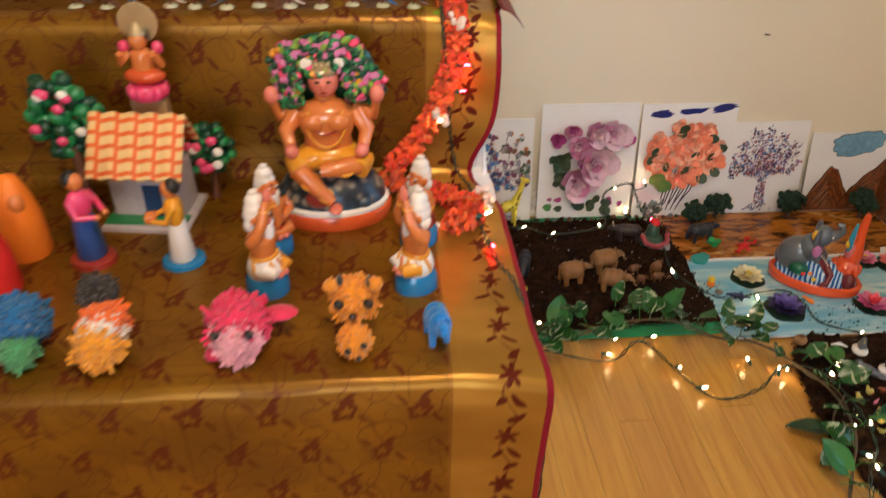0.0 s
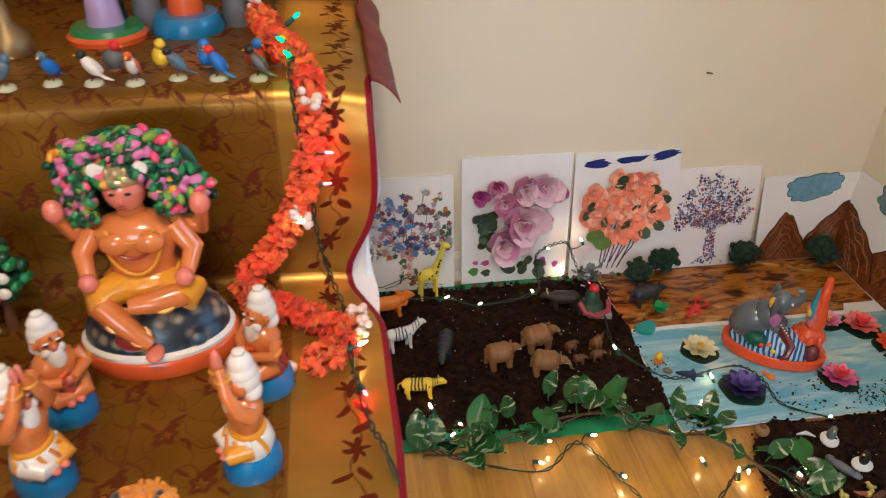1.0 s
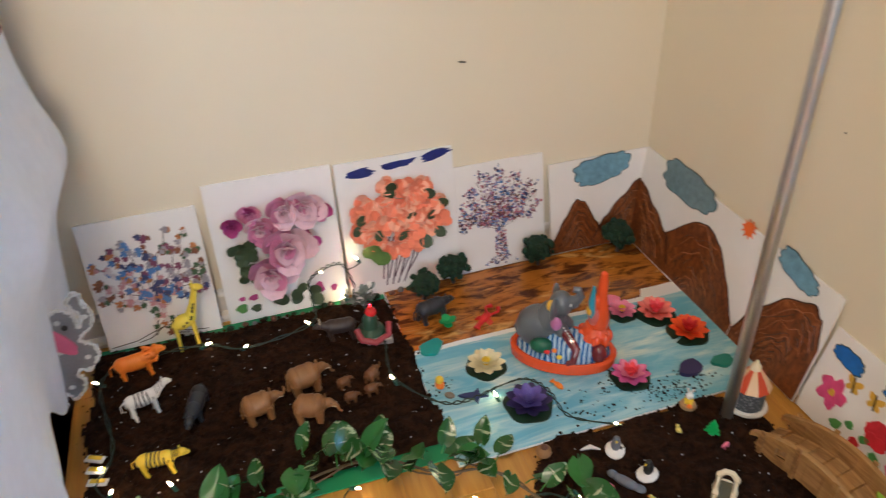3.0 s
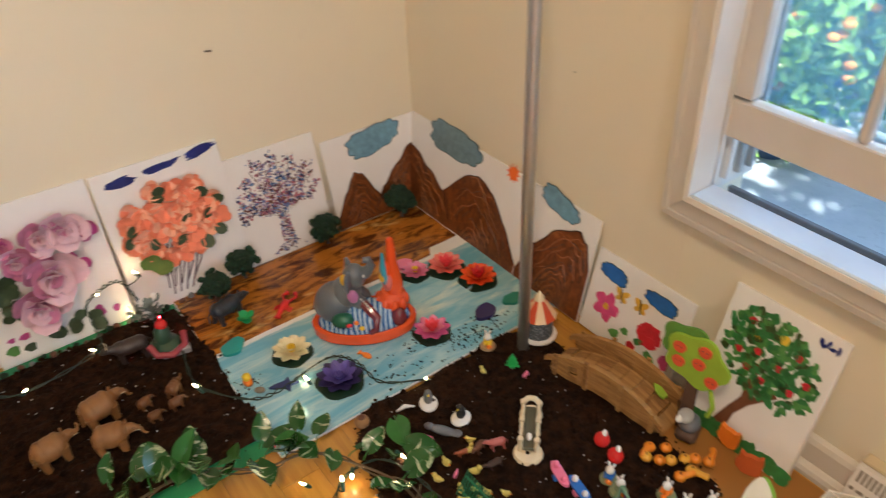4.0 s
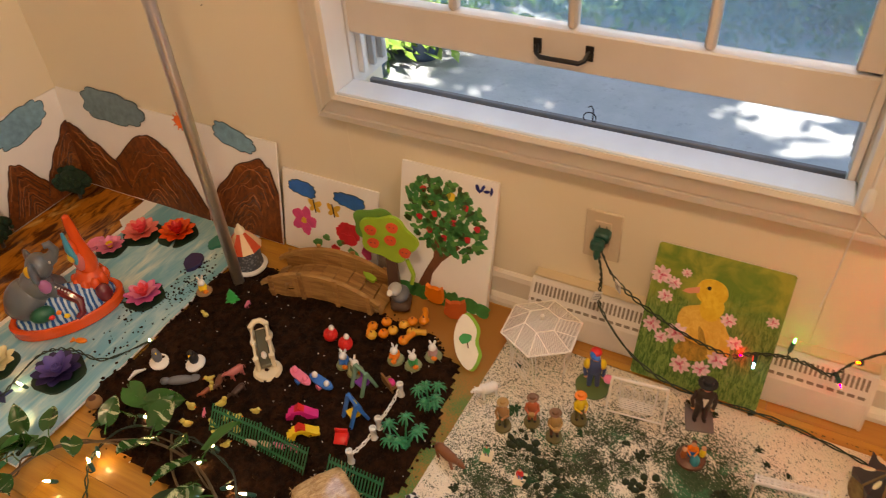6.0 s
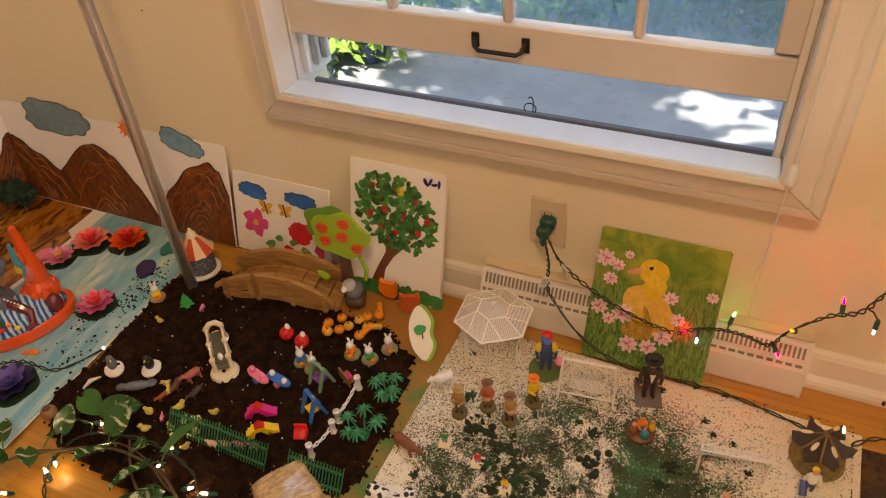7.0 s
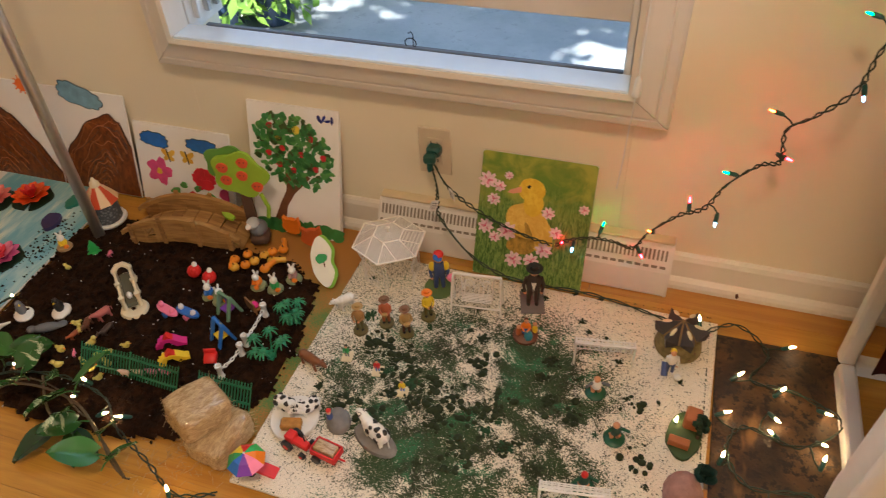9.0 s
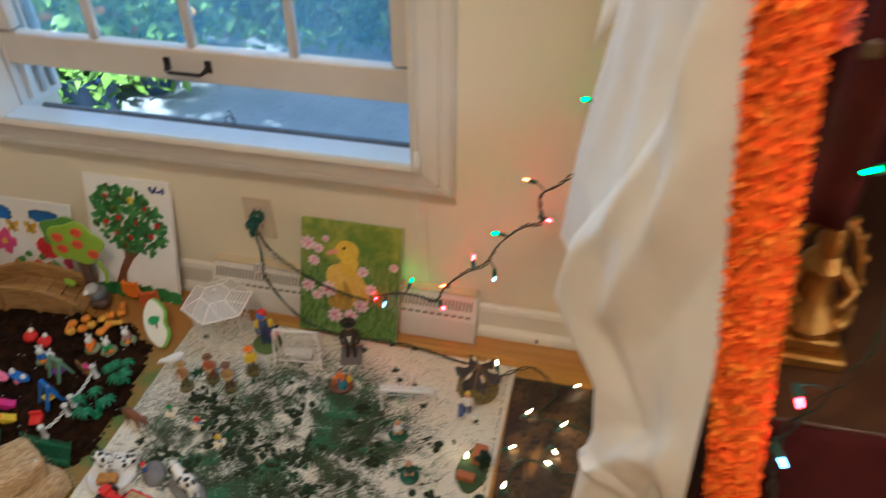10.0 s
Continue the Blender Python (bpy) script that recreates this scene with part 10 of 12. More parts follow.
# figurines
DENIM = col("denim_blue_paint", (0.05, 0.08, 0.22))
RUSTP = col("rust_paint", (0.36, 0.10, 0.03))
STRAW = col("straw_hat_paint", (0.42, 0.26, 0.09))
OLIVE = col("olive_paint", (0.12, 0.10, 0.03))
b = figure(0.100, DENIM, DENIM, hair=TBROWN, hat=None, legs=TBROWN)
b.ell((0.026, 0.024, 0.055), 0.009, TPINK).ell((-0.002, 0, 0.098), (0.0115, 0.0115, 0.0080), TRED).ell((0.005, -0.006, 0.097), (0.010, 0.006, 0.006), TBLUE).ell((0.010, 0, 0.0955), (0.008, 0.008, 0.0018), TBLUE)
for s in (-1, 1):
    b.ell((0.0, s * 0.0145, 0.066), (0.0085, 0.0075, 0.012), TYEL).ell((0.010, s * 0.0035, 0.090), 0.0012, TBLACK, seg=6, ring=5)
b.lathe([(0.034, -0.001), (0.034, 0.004), (0, 0.005)], col("grass_base", (0.10, 0.16, 0.05)), seg=16)
put(b, "boy_figurine", 1.612, 0.580, FB, 200, "boy figurine in blue overalls with a red cap", "figurine")
for k, (x, y, robe, top, hat, lb) in enumerate(((1.452, 0.700, OLIVE, col("tan_paint", (0.38, 0.20, 0.07)), STRAW, "farmer figurine in tan with a straw hat"), (1.484, 0.655, RUSTP, col("orange_red_paint", (0.48, 0.13, 0.05)), col("brown_hat", (0.20, 0.10, 0.05)), "farmer figurine in rust red with a brown hat"), (1.470, 0.606, TBROWN, STRAW, col("brown_hat", (0.2, 0.1, 0.05)), "farmer figurine carrying a basket"), (1.525, 0.578, OLIVE, TYEL, TORA, "farmer figurine with an orange hat"))):
    put(figure(0.076, robe, top, hat=hat, arms="front", hold=STRAW if k in (1, 2) else None, base=OLIVE, legs=TBLACK), "farmer_figurine", x, y, FB, 185 + 12 * k, lb, "figurine", "little farmers")
b = figure(0.108, col("dark_brown_suit", (0.045, 0.030, 0.026)), MATS["dark_brown_suit"], hair=TBLACK, hat=TBLACK, legs=TBLACK)
b.prism([(-0.005, 0), (0.005, 0), (0, -0.022)], 0.003, WHITE, Matrix(((0, 0, 1, 0.0105), (1, 0, 0, 0), (0, 1, 0, 0.072), (0, 0, 0, 1))))
b.box((0, 0, 0.001), (0.060, 0.050, 0.004), col("slate_base", (0.16, 0.14, 0.14)))
put(b, "suited_figurine", 1.620, 0.378, FB, 195, "figurine of a gentleman in dark suit and bowler hat", "figurine")
b = figure(0.052, TBLUE, TORA, hair=TBROWN, arms="front")
b.lathe([(0.026, -0.001), (0.026, 0.006), (0.018, 0.012), (0, 0.012)], TBROWN, seg=14).ell((0.012, 0.006, 0.014), (0.010, 0.009, 0.013), col("teal_paint", (0.03, 0.22, 0.30))).ell((0.006, -0.014, 0.018), (0.006, 0.006, 0.012), RUSTP).ell((0.006, -0.014, 0.033), 0.0045, SKIN).ell((-0.004, 0.018, 0.018), (0.006, 0.006, 0.012), TYEL).ell((-0.004, 0.018, 0.033), 0.0045, SKIN)
put(b, "girl_figurine", 1.528, 0.372, FB, 190, "little figures in orange and blue round a basket", "figurine")
b = figure(0.066, DENIM, WHITE, hair=TYEL, legs=WHITE)
b.ell((0.02, 0.012, 0.012), 0.007, WHITE).tube([(0.0, -0.012, 0.03), (0.022, -0.014, 0.016)], 0.006, DENIM, 8)
put(b, "footballer_figurine", 1.512, 0.088, FB, 190, "footballer figurine in white shirt and blue shorts", "figurine")
KIDS = ((1.362, 0.628, TBLUE, TRED, "small red and blue figurine on the flocked grass"), (1.330, 0.565, TBLUE, TYEL, "small yellow and blue figurine on the flocked grass"), (1.380, 0.700, TGREY, TGREEN, "small dark figurine on the flocked grass"))
for x, y, r_, t_, lb in KIDS:
    b = figure(0.034, r_, t_, arms="front", legs=TBLACK)
    b.box((0, 0, 0.001), (0.026, 0.022, 0.003), CREAMT)
    put(b, "player_figurine", x, y, FB, 190, lb, "figurine", "small players")
for x, y, m, lb in ((1.425, 0.215, TGREY, "grey and white goalkeeper figurine on a green base"), (1.335, 0.168, TGREEN, "dark green player figurine on a round base"), (1.225, 0.205, TRED, "red haired player figurine on a green base")):
    b = Build().lathe([(0.019, 0), (0.020, 0.003), (0.017, 0.006), (0, 0.006)], col("bottle_green_base", (0.008, 0.085, 0.040), 0.4), seg=14)
    b.tube([(0, 0.005, 0.006), (0.004, 0.006, 0.018)], 0.004, SKIN, 6).tube([(0, -0.005, 0.006), (-0.004, -0.006, 0.018)], 0.004, SKIN, 6)
    b.ell((0, 0, 0.026), (0.009, 0.010, 0.012), col("dark_green_shirt", (0.02, 0.06, 0.04)) if m != TGREY else WHITE).ell((0, 0, 0.042), 0.0064, SKIN if m != TRED else TRED)
    for s in (-1, 1):
        b.tube([(0, s * 0.009, 0.032), (0.010, s * 0.022, 0.034)], 0.0032, MATS["bottle_green_base"] if m != TGREY else m, 6)
    put(b, "player_figurine", x, y, FB, 200, lb, "figurine", "goal players")


# football goals with nets
def goal(x, y, rz, label):
    t = thing("toy_goal", pose(x, y, FB, 0, 0, rz), label, "toy goal", "toy goals")
    w, h, d = 0.110, 0.062, 0.040
    for s in (-1, 1):
        Build().tube([(s * w / 2, 0, 0), (s * w / 2, 0, h)], 0.0022, WHITE, 8).make("post", t)
        Build().tube([(s * w / 2, 0, h), (s * w / 2, d * 0.4, h), (s * w / 2, d, 0)], 0.0014, WHITE, 6).make("brace", t)
    Build().tube([(-w / 2 - 0.002, 0, h), (w / 2 + 0.002, 0, h)], 0.0022, WHITE, 8).make("crossbar", t)
    for k in range(12):
        x_ = -w / 2 + w * k / 11
        Build().tube([(x_, 0, h - 0.001), (x_, d * 0.4, h - 0.001), (x_, d, 0.001)], 0.0012, WHITE, 5).make("net_cord", t)
    for k in range(7):
        q = k / 6
        p = (0, d * 0.4 * q * 2.2, h - 0.001) if q < 0.45 else (0, d * 0.4 + d * 0.6 * (q - 0.45) / 0.55, (h - 0.001) * (1 - (q - 0.45) / 0.55))
        Build().tube([(-w / 2, p[1], p[2]), (w / 2, p[1], p[2])], 0.0012, WHITE, 5).make("net_cord", t)


goal(1.492, 0.212, 278, "white toy football goal with a net on the board")
goal(1.175, 0.215, 278, "white toy football goal with a net at the board's edge")

# winged house ornament
hs = thing("rock_house", pose(1.582, 0.078, FB, 0, 0, 20), "small round stone house ornament with dark star-shaped roof", "ornament")
Build().lathe([(0.044, 0), (0.048, 0.005), (0.045, 0.020), (0.040, 0.036), (0, 0.036)], col("mossy_rock", (0.20, 0.15, 0.055), 0.8, vary=0.5, scale=90, bump=0.7), seg=24, sy=0.95).make("base", hs)
DK = col("dark_slate_roof", (0.055, 0.046, 0.048), 0.45, vary=0.3)
RIDGE = col("tan_roof_edge", (0.21, 0.13, 0.05), 0.6)
for k in range(6):
    a = radians(60 * k + 8)
    tip = Vector((0.052 * math.cos(a), 0.052 * math.sin(a), 0.058))
    vals = [Vector((0.034 * math.cos(a + q), 0.034 * math.sin(a + q), 0.040)) for q in (-0.52, 0.52)]
    eave = Vector((0.048 * math.cos(a), 0.048 * math.sin(a), 0.034))
    top = Vector((0, 0, 0.074))
    gb = Build().add([top, vals[0], tip, vals[1], eave], [(0, 1, 2), (0, 2, 3), (1, 4, 2), (2, 4, 3), (0, 3, 4, 1)], DK).make("roof_gable", hs, smooth=0)
    Build().tube([top, (top + vals[1]) / 2 - Vector((0, 0, 0.001)), vals[1]], [0.0026, 0.0034, 0.0030], RIDGE, 6).make("valley", gb)
    Build().ell((top * 0.42 + tip * 0.58)[:2] + (0.0655,), (0.0105, 0.0040, 0.0022), CREAMT, (0, 17, math.degrees(a)), 10, 6).make("skylight", gb)
rnd = random.Random(52)
for k in range(22):
    a, z = rnd.uniform(0, 6.28), rnd.uniform(0.006, 0.030)
    r_ = 0.0475 - 0.006 * z / 0.03
    Build().ell((r_ * math.cos(a), 0.95 * r_ * math.sin(a), z), 0.0024, TBROWN, seg=6, ring=5).make("stone", hs)

# cows, rock, lamb, fox
def cow_shape(L, leg):
    """A white cow with black patches."""
    H = L * 0.60
    zc, rb = H * (leg + (1 - leg) * 0.5), H * (1 - leg) * 0.5
    b = beast(L, H, WHITE, neck=0.34, head_up=0.26, leg=leg, fat=0.26, tail=0.2)
    for x, y, z, rx, rz_ in ((0.16, 0.19, 0.2, 0.13, 0.10), (-0.22, 0.19, -0.1, 0.15, 0.11), (0.05, -0.19, -0.2, 0.12, 0.10), (-0.28, -0.19, 0.3, 0.14, 0.11)):
        b.ell((x * L, y * L, zc + z * rb), (rx * 1.05 * L, 0.088 * L, rz_ * 1.1 * L), TBLACK, seg=10, ring=8)
    b.ell((-0.12 * L, 0.03 * L, zc + rb * 0.92), (0.13 * L, 0.12 * L, 0.05 * L), TBLACK, seg=10, ring=6)
    for x, y, r_ in ((0.17, -0.08, 0.12), (-0.34, -0.06, 0.10), (0.10, 0.13, 0.07), (-0.30, 0.13, 0.08)):
        b.ell((x * L, y * L, zc + rb * 0.80), (r_ * 1.2 * L, r_ * L, rb * 0.30), TBLACK, seg=10, ring=6)
    hz = zc + rb * 0.3 + L * 0.26
    for s in (-1, 1):
        b.ell((0.65 * L, s * 0.065 * L, hz + 0.045 * L), (0.085 * L, 0.055 * L, 0.075 * L), TBLACK, seg=8, ring=6)
        b.ell((0.60 * L, s * 0.14 * L, hz + 0.07 * L), (0.03 * L, 0.075 * L, 0.035 * L), TBLACK, seg=8, ring=6)
    return b


cw = thing("cow_figurine", pose(1.215, 0.735, FB), "two black and white cows lying on a white base", "toy cow")
Build().lathe([(0.047, 0), (0.050, 0.006), (0.048, 0.010), (0.043, 0.007), (0, 0.006)], WHITE, seg=26, sy=0.9).make("base", cw)
cow_shape(0.052, 0.20).make("cow", cw, pose(0.014, 0.022, 0.005, 0, 0, -104))
cow_shape(0.046, 0.20).make("cow", cw, pose(0.022, -0.020, 0.005, 0, 0, 148))
Build().box((-0.020, -0.004, 0.016), (0.022, 0.038, 0.016), col("feed_trough", (0.45, 0.22, 0.05), 0.8, vary=0.4, scale=120, bump=0.5), (0, 0, 14), bev=0.003).make("trough", cw)
put(Build().lathe([(0.047, 0), (0.049, 0.004), (0.045, 0.009), (0.020, 0.011), (0, 0.011)], ROCK, seg=22, sy=0.50), "flat_rock", 1.212, 0.575, FB, 66, "flat grey rock under the lying cow", "rock")
put(cow_shape(0.056, 0.06), "toy_cow", 1.216, 0.572, FB + 0.010, 62, "black and white cow lying on a grey rock", "toy cow")
b = Build().lathe([(0.028, 0), (0.029, 0.006), (0.024, 0.015), (0.010, 0.020), (0, 0.021)], ROCK, seg=14, sy=0.8)
b.ell((0.0, 0.014, 0.025), (0.007, 0.006, 0.009), DENIM).ell((0.0, 0.014, 0.037), 0.0048, SKIN).ell((0.001, 0.014, 0.041), (0.005, 0.005, 0.003), TRED)
put(b, "shepherd_figurine", 1.232, 0.655, FB, 30, "small figurine in blue sitting on a grey rock", "figurine")
put(beast(0.042, 0.034, WHITE, neck=0.3, head_up=0.12, leg=0.42, fat=0.25), "toy_lamb", 1.505, 0.755, FB, 140, "small white toy goat at the board's edge", "toy goat")
put(beast(0.056, 0.032, col("fox_brown", (0.20, 0.075, 0.03)), neck=0.3, head_up=0.05, leg=0.4, fat=0.18, tail=0.6), "toy_fox", 1.342, 0.762, FB, 250, "brown toy fox running at the board's edge", "toy fox")

# red tractor with trailer
tc = thing("toy_tractor", pose(1.165, 0.705, FB, 0, 0, -105), "small red toy tractor", "toy tractor")
Build().box((0.010, 0, 0.018), (0.034, 0.014, 0.012), TRED).make("hood", tc)
Build().box((-0.012, 0, 0.022), (0.018, 0.020, 0.018), TRED).make("seat_block", tc)
for x, r_ in ((0.022, 0.007), (-0.012, 0.012)):
    for s in (-1, 1):
        wv_ = Build().lathe([(r_ * 0.5, -0.004), (r_, -0.0035), (r_, 0.0035), (r_ * 0.5, 0.004)], TBLACK, pose(x, s * 0.015, r_, 90, 0, 0), seg=16).make("wheel", tc)
        Build().lathe([(0.001, -0.0048), (r_ * 0.45, -0.0045), (r_ * 0.45, 0.0045), (0.001, 0.0048)], TRED, pose(x, s * 0.015, r_, 90, 0, 0), seg=12).make("hub", wv_)
Build().tube([(0.016, 0.004, 0.022), (0.016, 0.004, 0.034)], 0.0015, TBLACK, 6).make("exhaust", tc)
tl = thing("toy_trailer", pose(1.160, 0.645, FB, 0, 0, -100), "red toy trailer loaded with straw", "toy trailer")
Build().box((0, 0, 0.013), (0.050, 0.030, 0.004), TRED).make("bed", tl)
for s in (-1, 1):
    Build().box((0, s * 0.0145, 0.021), (0.050, 0.003, 0.014), TRED).make("side", tl)
    Build().box((s * 0.0245, 0, 0.021), (0.003, 0.028, 0.014), TRED).make("end", tl)
    for x in (-0.012,):
        Build().lathe([(0.004, -0.003), (0.009, -0.0028), (0.009, 0.0028), (0.004, 0.003)], TBLACK, pose(x, s * 0.019, 0.009, 90, 0, 0), seg=14).make("wheel", tl)
Build().box((0, 0, 0.025), (0.042, 0.022, 0.014), HAY).make("straw_load", tl)
Build().tube([(0.025, 0, 0.012), (0.038, 0, 0.012)], 0.0018, TRED, 6).make("tow_bar", tl)
# toy parasol with a red lounger
um = thing("toy_parasol", pose(1.092, 0.760, 0.006), "rainbow striped toy parasol over a red lounger", "toy parasol")
for k, m in enumerate((TRED, TYEL, TGREEN, TBLUE, TPURP, TPINK, TORA, MATS["bright_green_toy"])):
    a0, a1 = 0.785 * k, 0.785 * (k + 1)
    b = Build()
    b.add([(0, 0, 0.070)] + [(r_ * math.cos(a), r_ * math.sin(a), z) for r_, z in ((0.020, 0.062), (0.034, 0.048)) for a in (a0, a1)] + [(0, 0, 0.067)], [(0, 1, 2), (1, 3, 4, 2)], m)
    b.make("panel", um, smooth=0)
Build().tube([(0, 0, 0), (0, 0, 0.072)], 0.0016, WHITE, 6).make("pole", um)
Build().box((0.012, -0.022, 0.010), (0.022, 0.044, 0.006), TRED, (14, 0, 0)).make("lounger", um)
Build().lathe([(0.014, 0), (0.014, 0.004), (0, 0.005)], TBLACK, seg=12).make("foot", um)
# log bench with tree, flower rocks
lb_ = thing("log_scene", pose(1.375, 0.050, FB, 0, 0, -8), "green base with orange log benches and a small tree", "ornament")
Build().prism(blob(24, 0.052, 0.030, 0.08, 12), 0.007, col("moss_base", (0.05, 0.09, 0.03), 0.8)).make("base", lb_)
Build().box((0.026, -0.006, 0.022), (0.034, 0.028, 0.030), col("terracotta_log", (0.45, 0.15, 0.05), 0.6, vary=0.3)).make("bench", lb_)
Build().box((-0.026, 0.006, 0.014), (0.016, 0.036, 0.014), MATS["terracotta_log"]).make("bench", lb_)
bb_ = Build().tube([(0, -0.022, 0), (0, -0.022, 0.04)], 0.003, BARK, 6)
for k in range(16):
    bb_.ell((rnd.uniform(-0.012, 0.012), -0.022 + rnd.uniform(-0.012, 0.012), 0.045 + rnd.uniform(-0.012, 0.014)), 0.006, BUSH, seg=6, ring=5)
bb_.make("tree", lb_)
fk = thing("flower_rock", pose(1.255, 0.045, FB), "pink rock with dark green leaves", "ornament")
Build().lathe([(0.040, 0), (0.042, 0.01), (0.030, 0.032), (0.012, 0.042), (0, 0.043)], col("pink_rock", (0.38, 0.20, 0.17), 0.7, vary=0.4, scale=60, bump=0.7), seg=14, sy=0.8).make("rock", fk)
b = Build()
for k in range(26):
    a = rnd.uniform(0, 6.28)
    petal(0.020, col("dark_teal_leaf", (0.02, 0.06, 0.05)), b, pose(0.020, -0.028, 0.03 + 0.02 * rnd.random(), 0, 0, math.degrees(a)) @ pose(0, 0, 0, 0, rnd.uniform(-70, 0), 0), 0.3)
b.make("leaves", fk, smooth=60)
# clumps of flock and dark bits lying on the board
rnd = random.Random(25)
FLK = [col("flock_dark", (0.020, 0.032, 0.012), 0.95, vary=0.4, scale=90), col("flock_green", (0.018, 0.062, 0.024), 0.95, vary=0.4, scale=90)]
b = Build()
for k in range(150):
    q = rnd.random()
    x, y = rnd.gauss(1.37, 0.14), rnd.gauss(0.36, 0.19)
    if k > 130:
        x, y = rnd.uniform(1.2, 1.62), rnd.gauss(0.11, 0.06)
    x, y = min(max(x, 1.08), 1.67), min(max(y, 0.03), 0.76)
    s = rnd.uniform(0.008, 0.016) if k < 70 else rnd.uniform(0.002, 0.006)
    if y < 0.28 or x > 1.5:
        s *= 0.55
    for j in range(30 if s > 0.006 else 4):
        b.ell((x + rnd.gauss(0, s * 0.40), y + rnd.gauss(0, s * 0.40), FB + s * rnd.uniform(0.05, 0.2)), (s * rnd.uniform(0.14, 0.36), s * rnd.uniform(0.14, 0.36), s * rnd.uniform(0.10, 0.24)), FLK[k % 4 == 0], (rnd.uniform(-40, 40), rnd.uniform(-40, 40), rnd.uniform(0, 180)), 5, 4)
for cx_, cy_, n_, sp_ in ((1.40, 0.585, 40, 0.026), (1.43, 0.65, 22, 0.018), (1.345, 0.52, 44, 0.030), (1.30, 0.47, 36, 0.030), (1.255, 0.60, 16, 0.014), (1.27, 0.66, 14, 0.014), (1.33, 0.39, 22, 0.020), (1.44, 0.44, 16, 0.014), (1.24, 0.42, 26, 0.026), (1.36, 0.25, 14, 0.016), (1.41, 0.14, 12, 0.012), (1.30, 0.12, 12, 0.014)):
    for _ in range(int(n_ * 1.1)):
        s = rnd.uniform(0.0024, 0.0090)
        b.ell((cx_ + rnd.gauss(0, sp_), cy_ + rnd.gauss(0, sp_), FB + s * 0.35), (s * rnd.uniform(0.7, 1.2), s * rnd.uniform(0.7, 1.2), s * 0.6), FLK[0], (0, 0, rnd.uniform(0, 180)), 6, 5)
tagged(b.make("flock_clumps", smooth=0), "dark green foam clumps scattered over the board", "flock", kind="stuff")
b = Build()
for k in range(2600):
    x, y = rnd.gauss(1.37, 0.17), rnd.gauss(0.36, 0.22)
    x, y = min(max(x, 1.07), 1.675), min(max(y, 0.02), 0.775)
    s = rnd.uniform(0.0009, 0.0019)
    b.ell((x, y, FB + s * 0.4), (s, s, s * 0.6), FLK[k % 3 == 0], (0, 0, 0), 4, 3)
tagged(b.make("flock_grains", smooth=0), "fine dark green sawdust grains on the white board", "flock", kind="stuff")


# ---------------- dolls on the gold steps ----------------
CS = col("glazed_skin", (0.64, 0.195, 0.045), 0.25, coat=0.5)
CS2 = col("glazed_pink_skin", (0.70, 0.20, 0.14), 0.25, coat=0.5)
CBLUE = col("glazed_blue_base", (0.02, 0.20, 0.48), 0.25, coat=0.5)
CWHITE = col("glazed_white", (0.80, 0.76, 0.72), 0.25, coat=0.5)
CORG = col("glazed_orange_red", (0.66, 0.10, 0.02), 0.25, coat=0.5)
CYEL = col("glazed_gold_yellow", (0.74, 0.32, 0.012), 0.3, coat=0.4)
CMAR = col("glazed_dark_red", (0.30, 0.03, 0.02), 0.3, coat=0.4)
CPINK = col("glazed_hot_pink", (0.75, 0.06, 0.18), 0.3, coat=0.4)
CGRN = col("glazed_leaf_green", (0.02, 0.20, 0.06), 0.3, coat=0.4)
CROCK = Nodes("painted_rocks")
ko = CROCK.coord()
kv = CROCK.t.nodes.new("ShaderNodeTexVoronoi")
kv.inputs["Scale"].default_value = 48
CROCK.link(ko, kv.inputs["Vector"])
kc = CROCK.mix(CROCK.step(kv.outputs[0], 0.15, 0.55), (0.30, 0.26, 0.20), (0.02, 0.03, 0.045))
kc = CROCK.mix(CROCK.step(CROCK.noise(ko, 22, 3), 0.5, 0.66), kc, (0.06, 0.12, 0.20))
CROCK = CROCK.done(kc, 0.3)

# large seated four-armed doll under a flowering canopy
b = Build()
b.lathe([(0.100, 0.0), (0.105, 0.004), (0.106, 0.026), (0.102, 0.030), (0, 0.030)], CORG, seg=36, sy=0.72)
b.lathe([(0.101, 0.030), (0.102, 0.036), (0.097, 0.040), (0, 0.040)], CWHITE, seg=36, sy=0.72)
b.lathe([(0.096, 0.038), (0.094, 0.055), (0.078, 0.078), (0.050, 0.096), (0, 0.100)], CROCK, seg=36, sy=0.70)
rnd = random.Random(14)
for k in range(34):
    a, q = rnd.uniform(0, 6.28), rnd.uniform(0.45, 0.95)
    b.ell((0.094 * q * math.cos(a), 0.066 * q * math.sin(a), 0.096 - 0.058 * q * q), (0.016, 0.013, 0.012), CROCK, (0, 0, rnd.uniform(0, 180)), 8, 6)
b.ell((-0.018, -0.058, 0.062), (0.024, 0.014, 0.020), CMAR)
# crossed and hanging leg, waist cloth
b.ell((0, 0.0, 0.118), (0.058, 0.040, 0.030), CYEL)
b.tube([(0.020, -0.010, 0.118), (0.062, -0.034, 0.116), (0.052, -0.050, 0.112)], [0.024, 0.021, 0.018], CYEL, 10)
b.tube([(0.060, -0.034, 0.115), (0.016, -0.058, 0.118), (-0.012, -0.060, 0.116)], [0.018, 0.015, 0.011], CS, 10)
b.tube([(-0.022, -0.012, 0.118), (-0.056, -0.044, 0.120), (-0.048, -0.052, 0.112)], [0.024, 0.021, 0.018], CYEL, 10)
b.tube([(-0.052, -0.048, 0.115), (-0.022, -0.064, 0.088), (0.004, -0.070, 0.060)], [0.018, 0.015, 0.010], CS, 10)
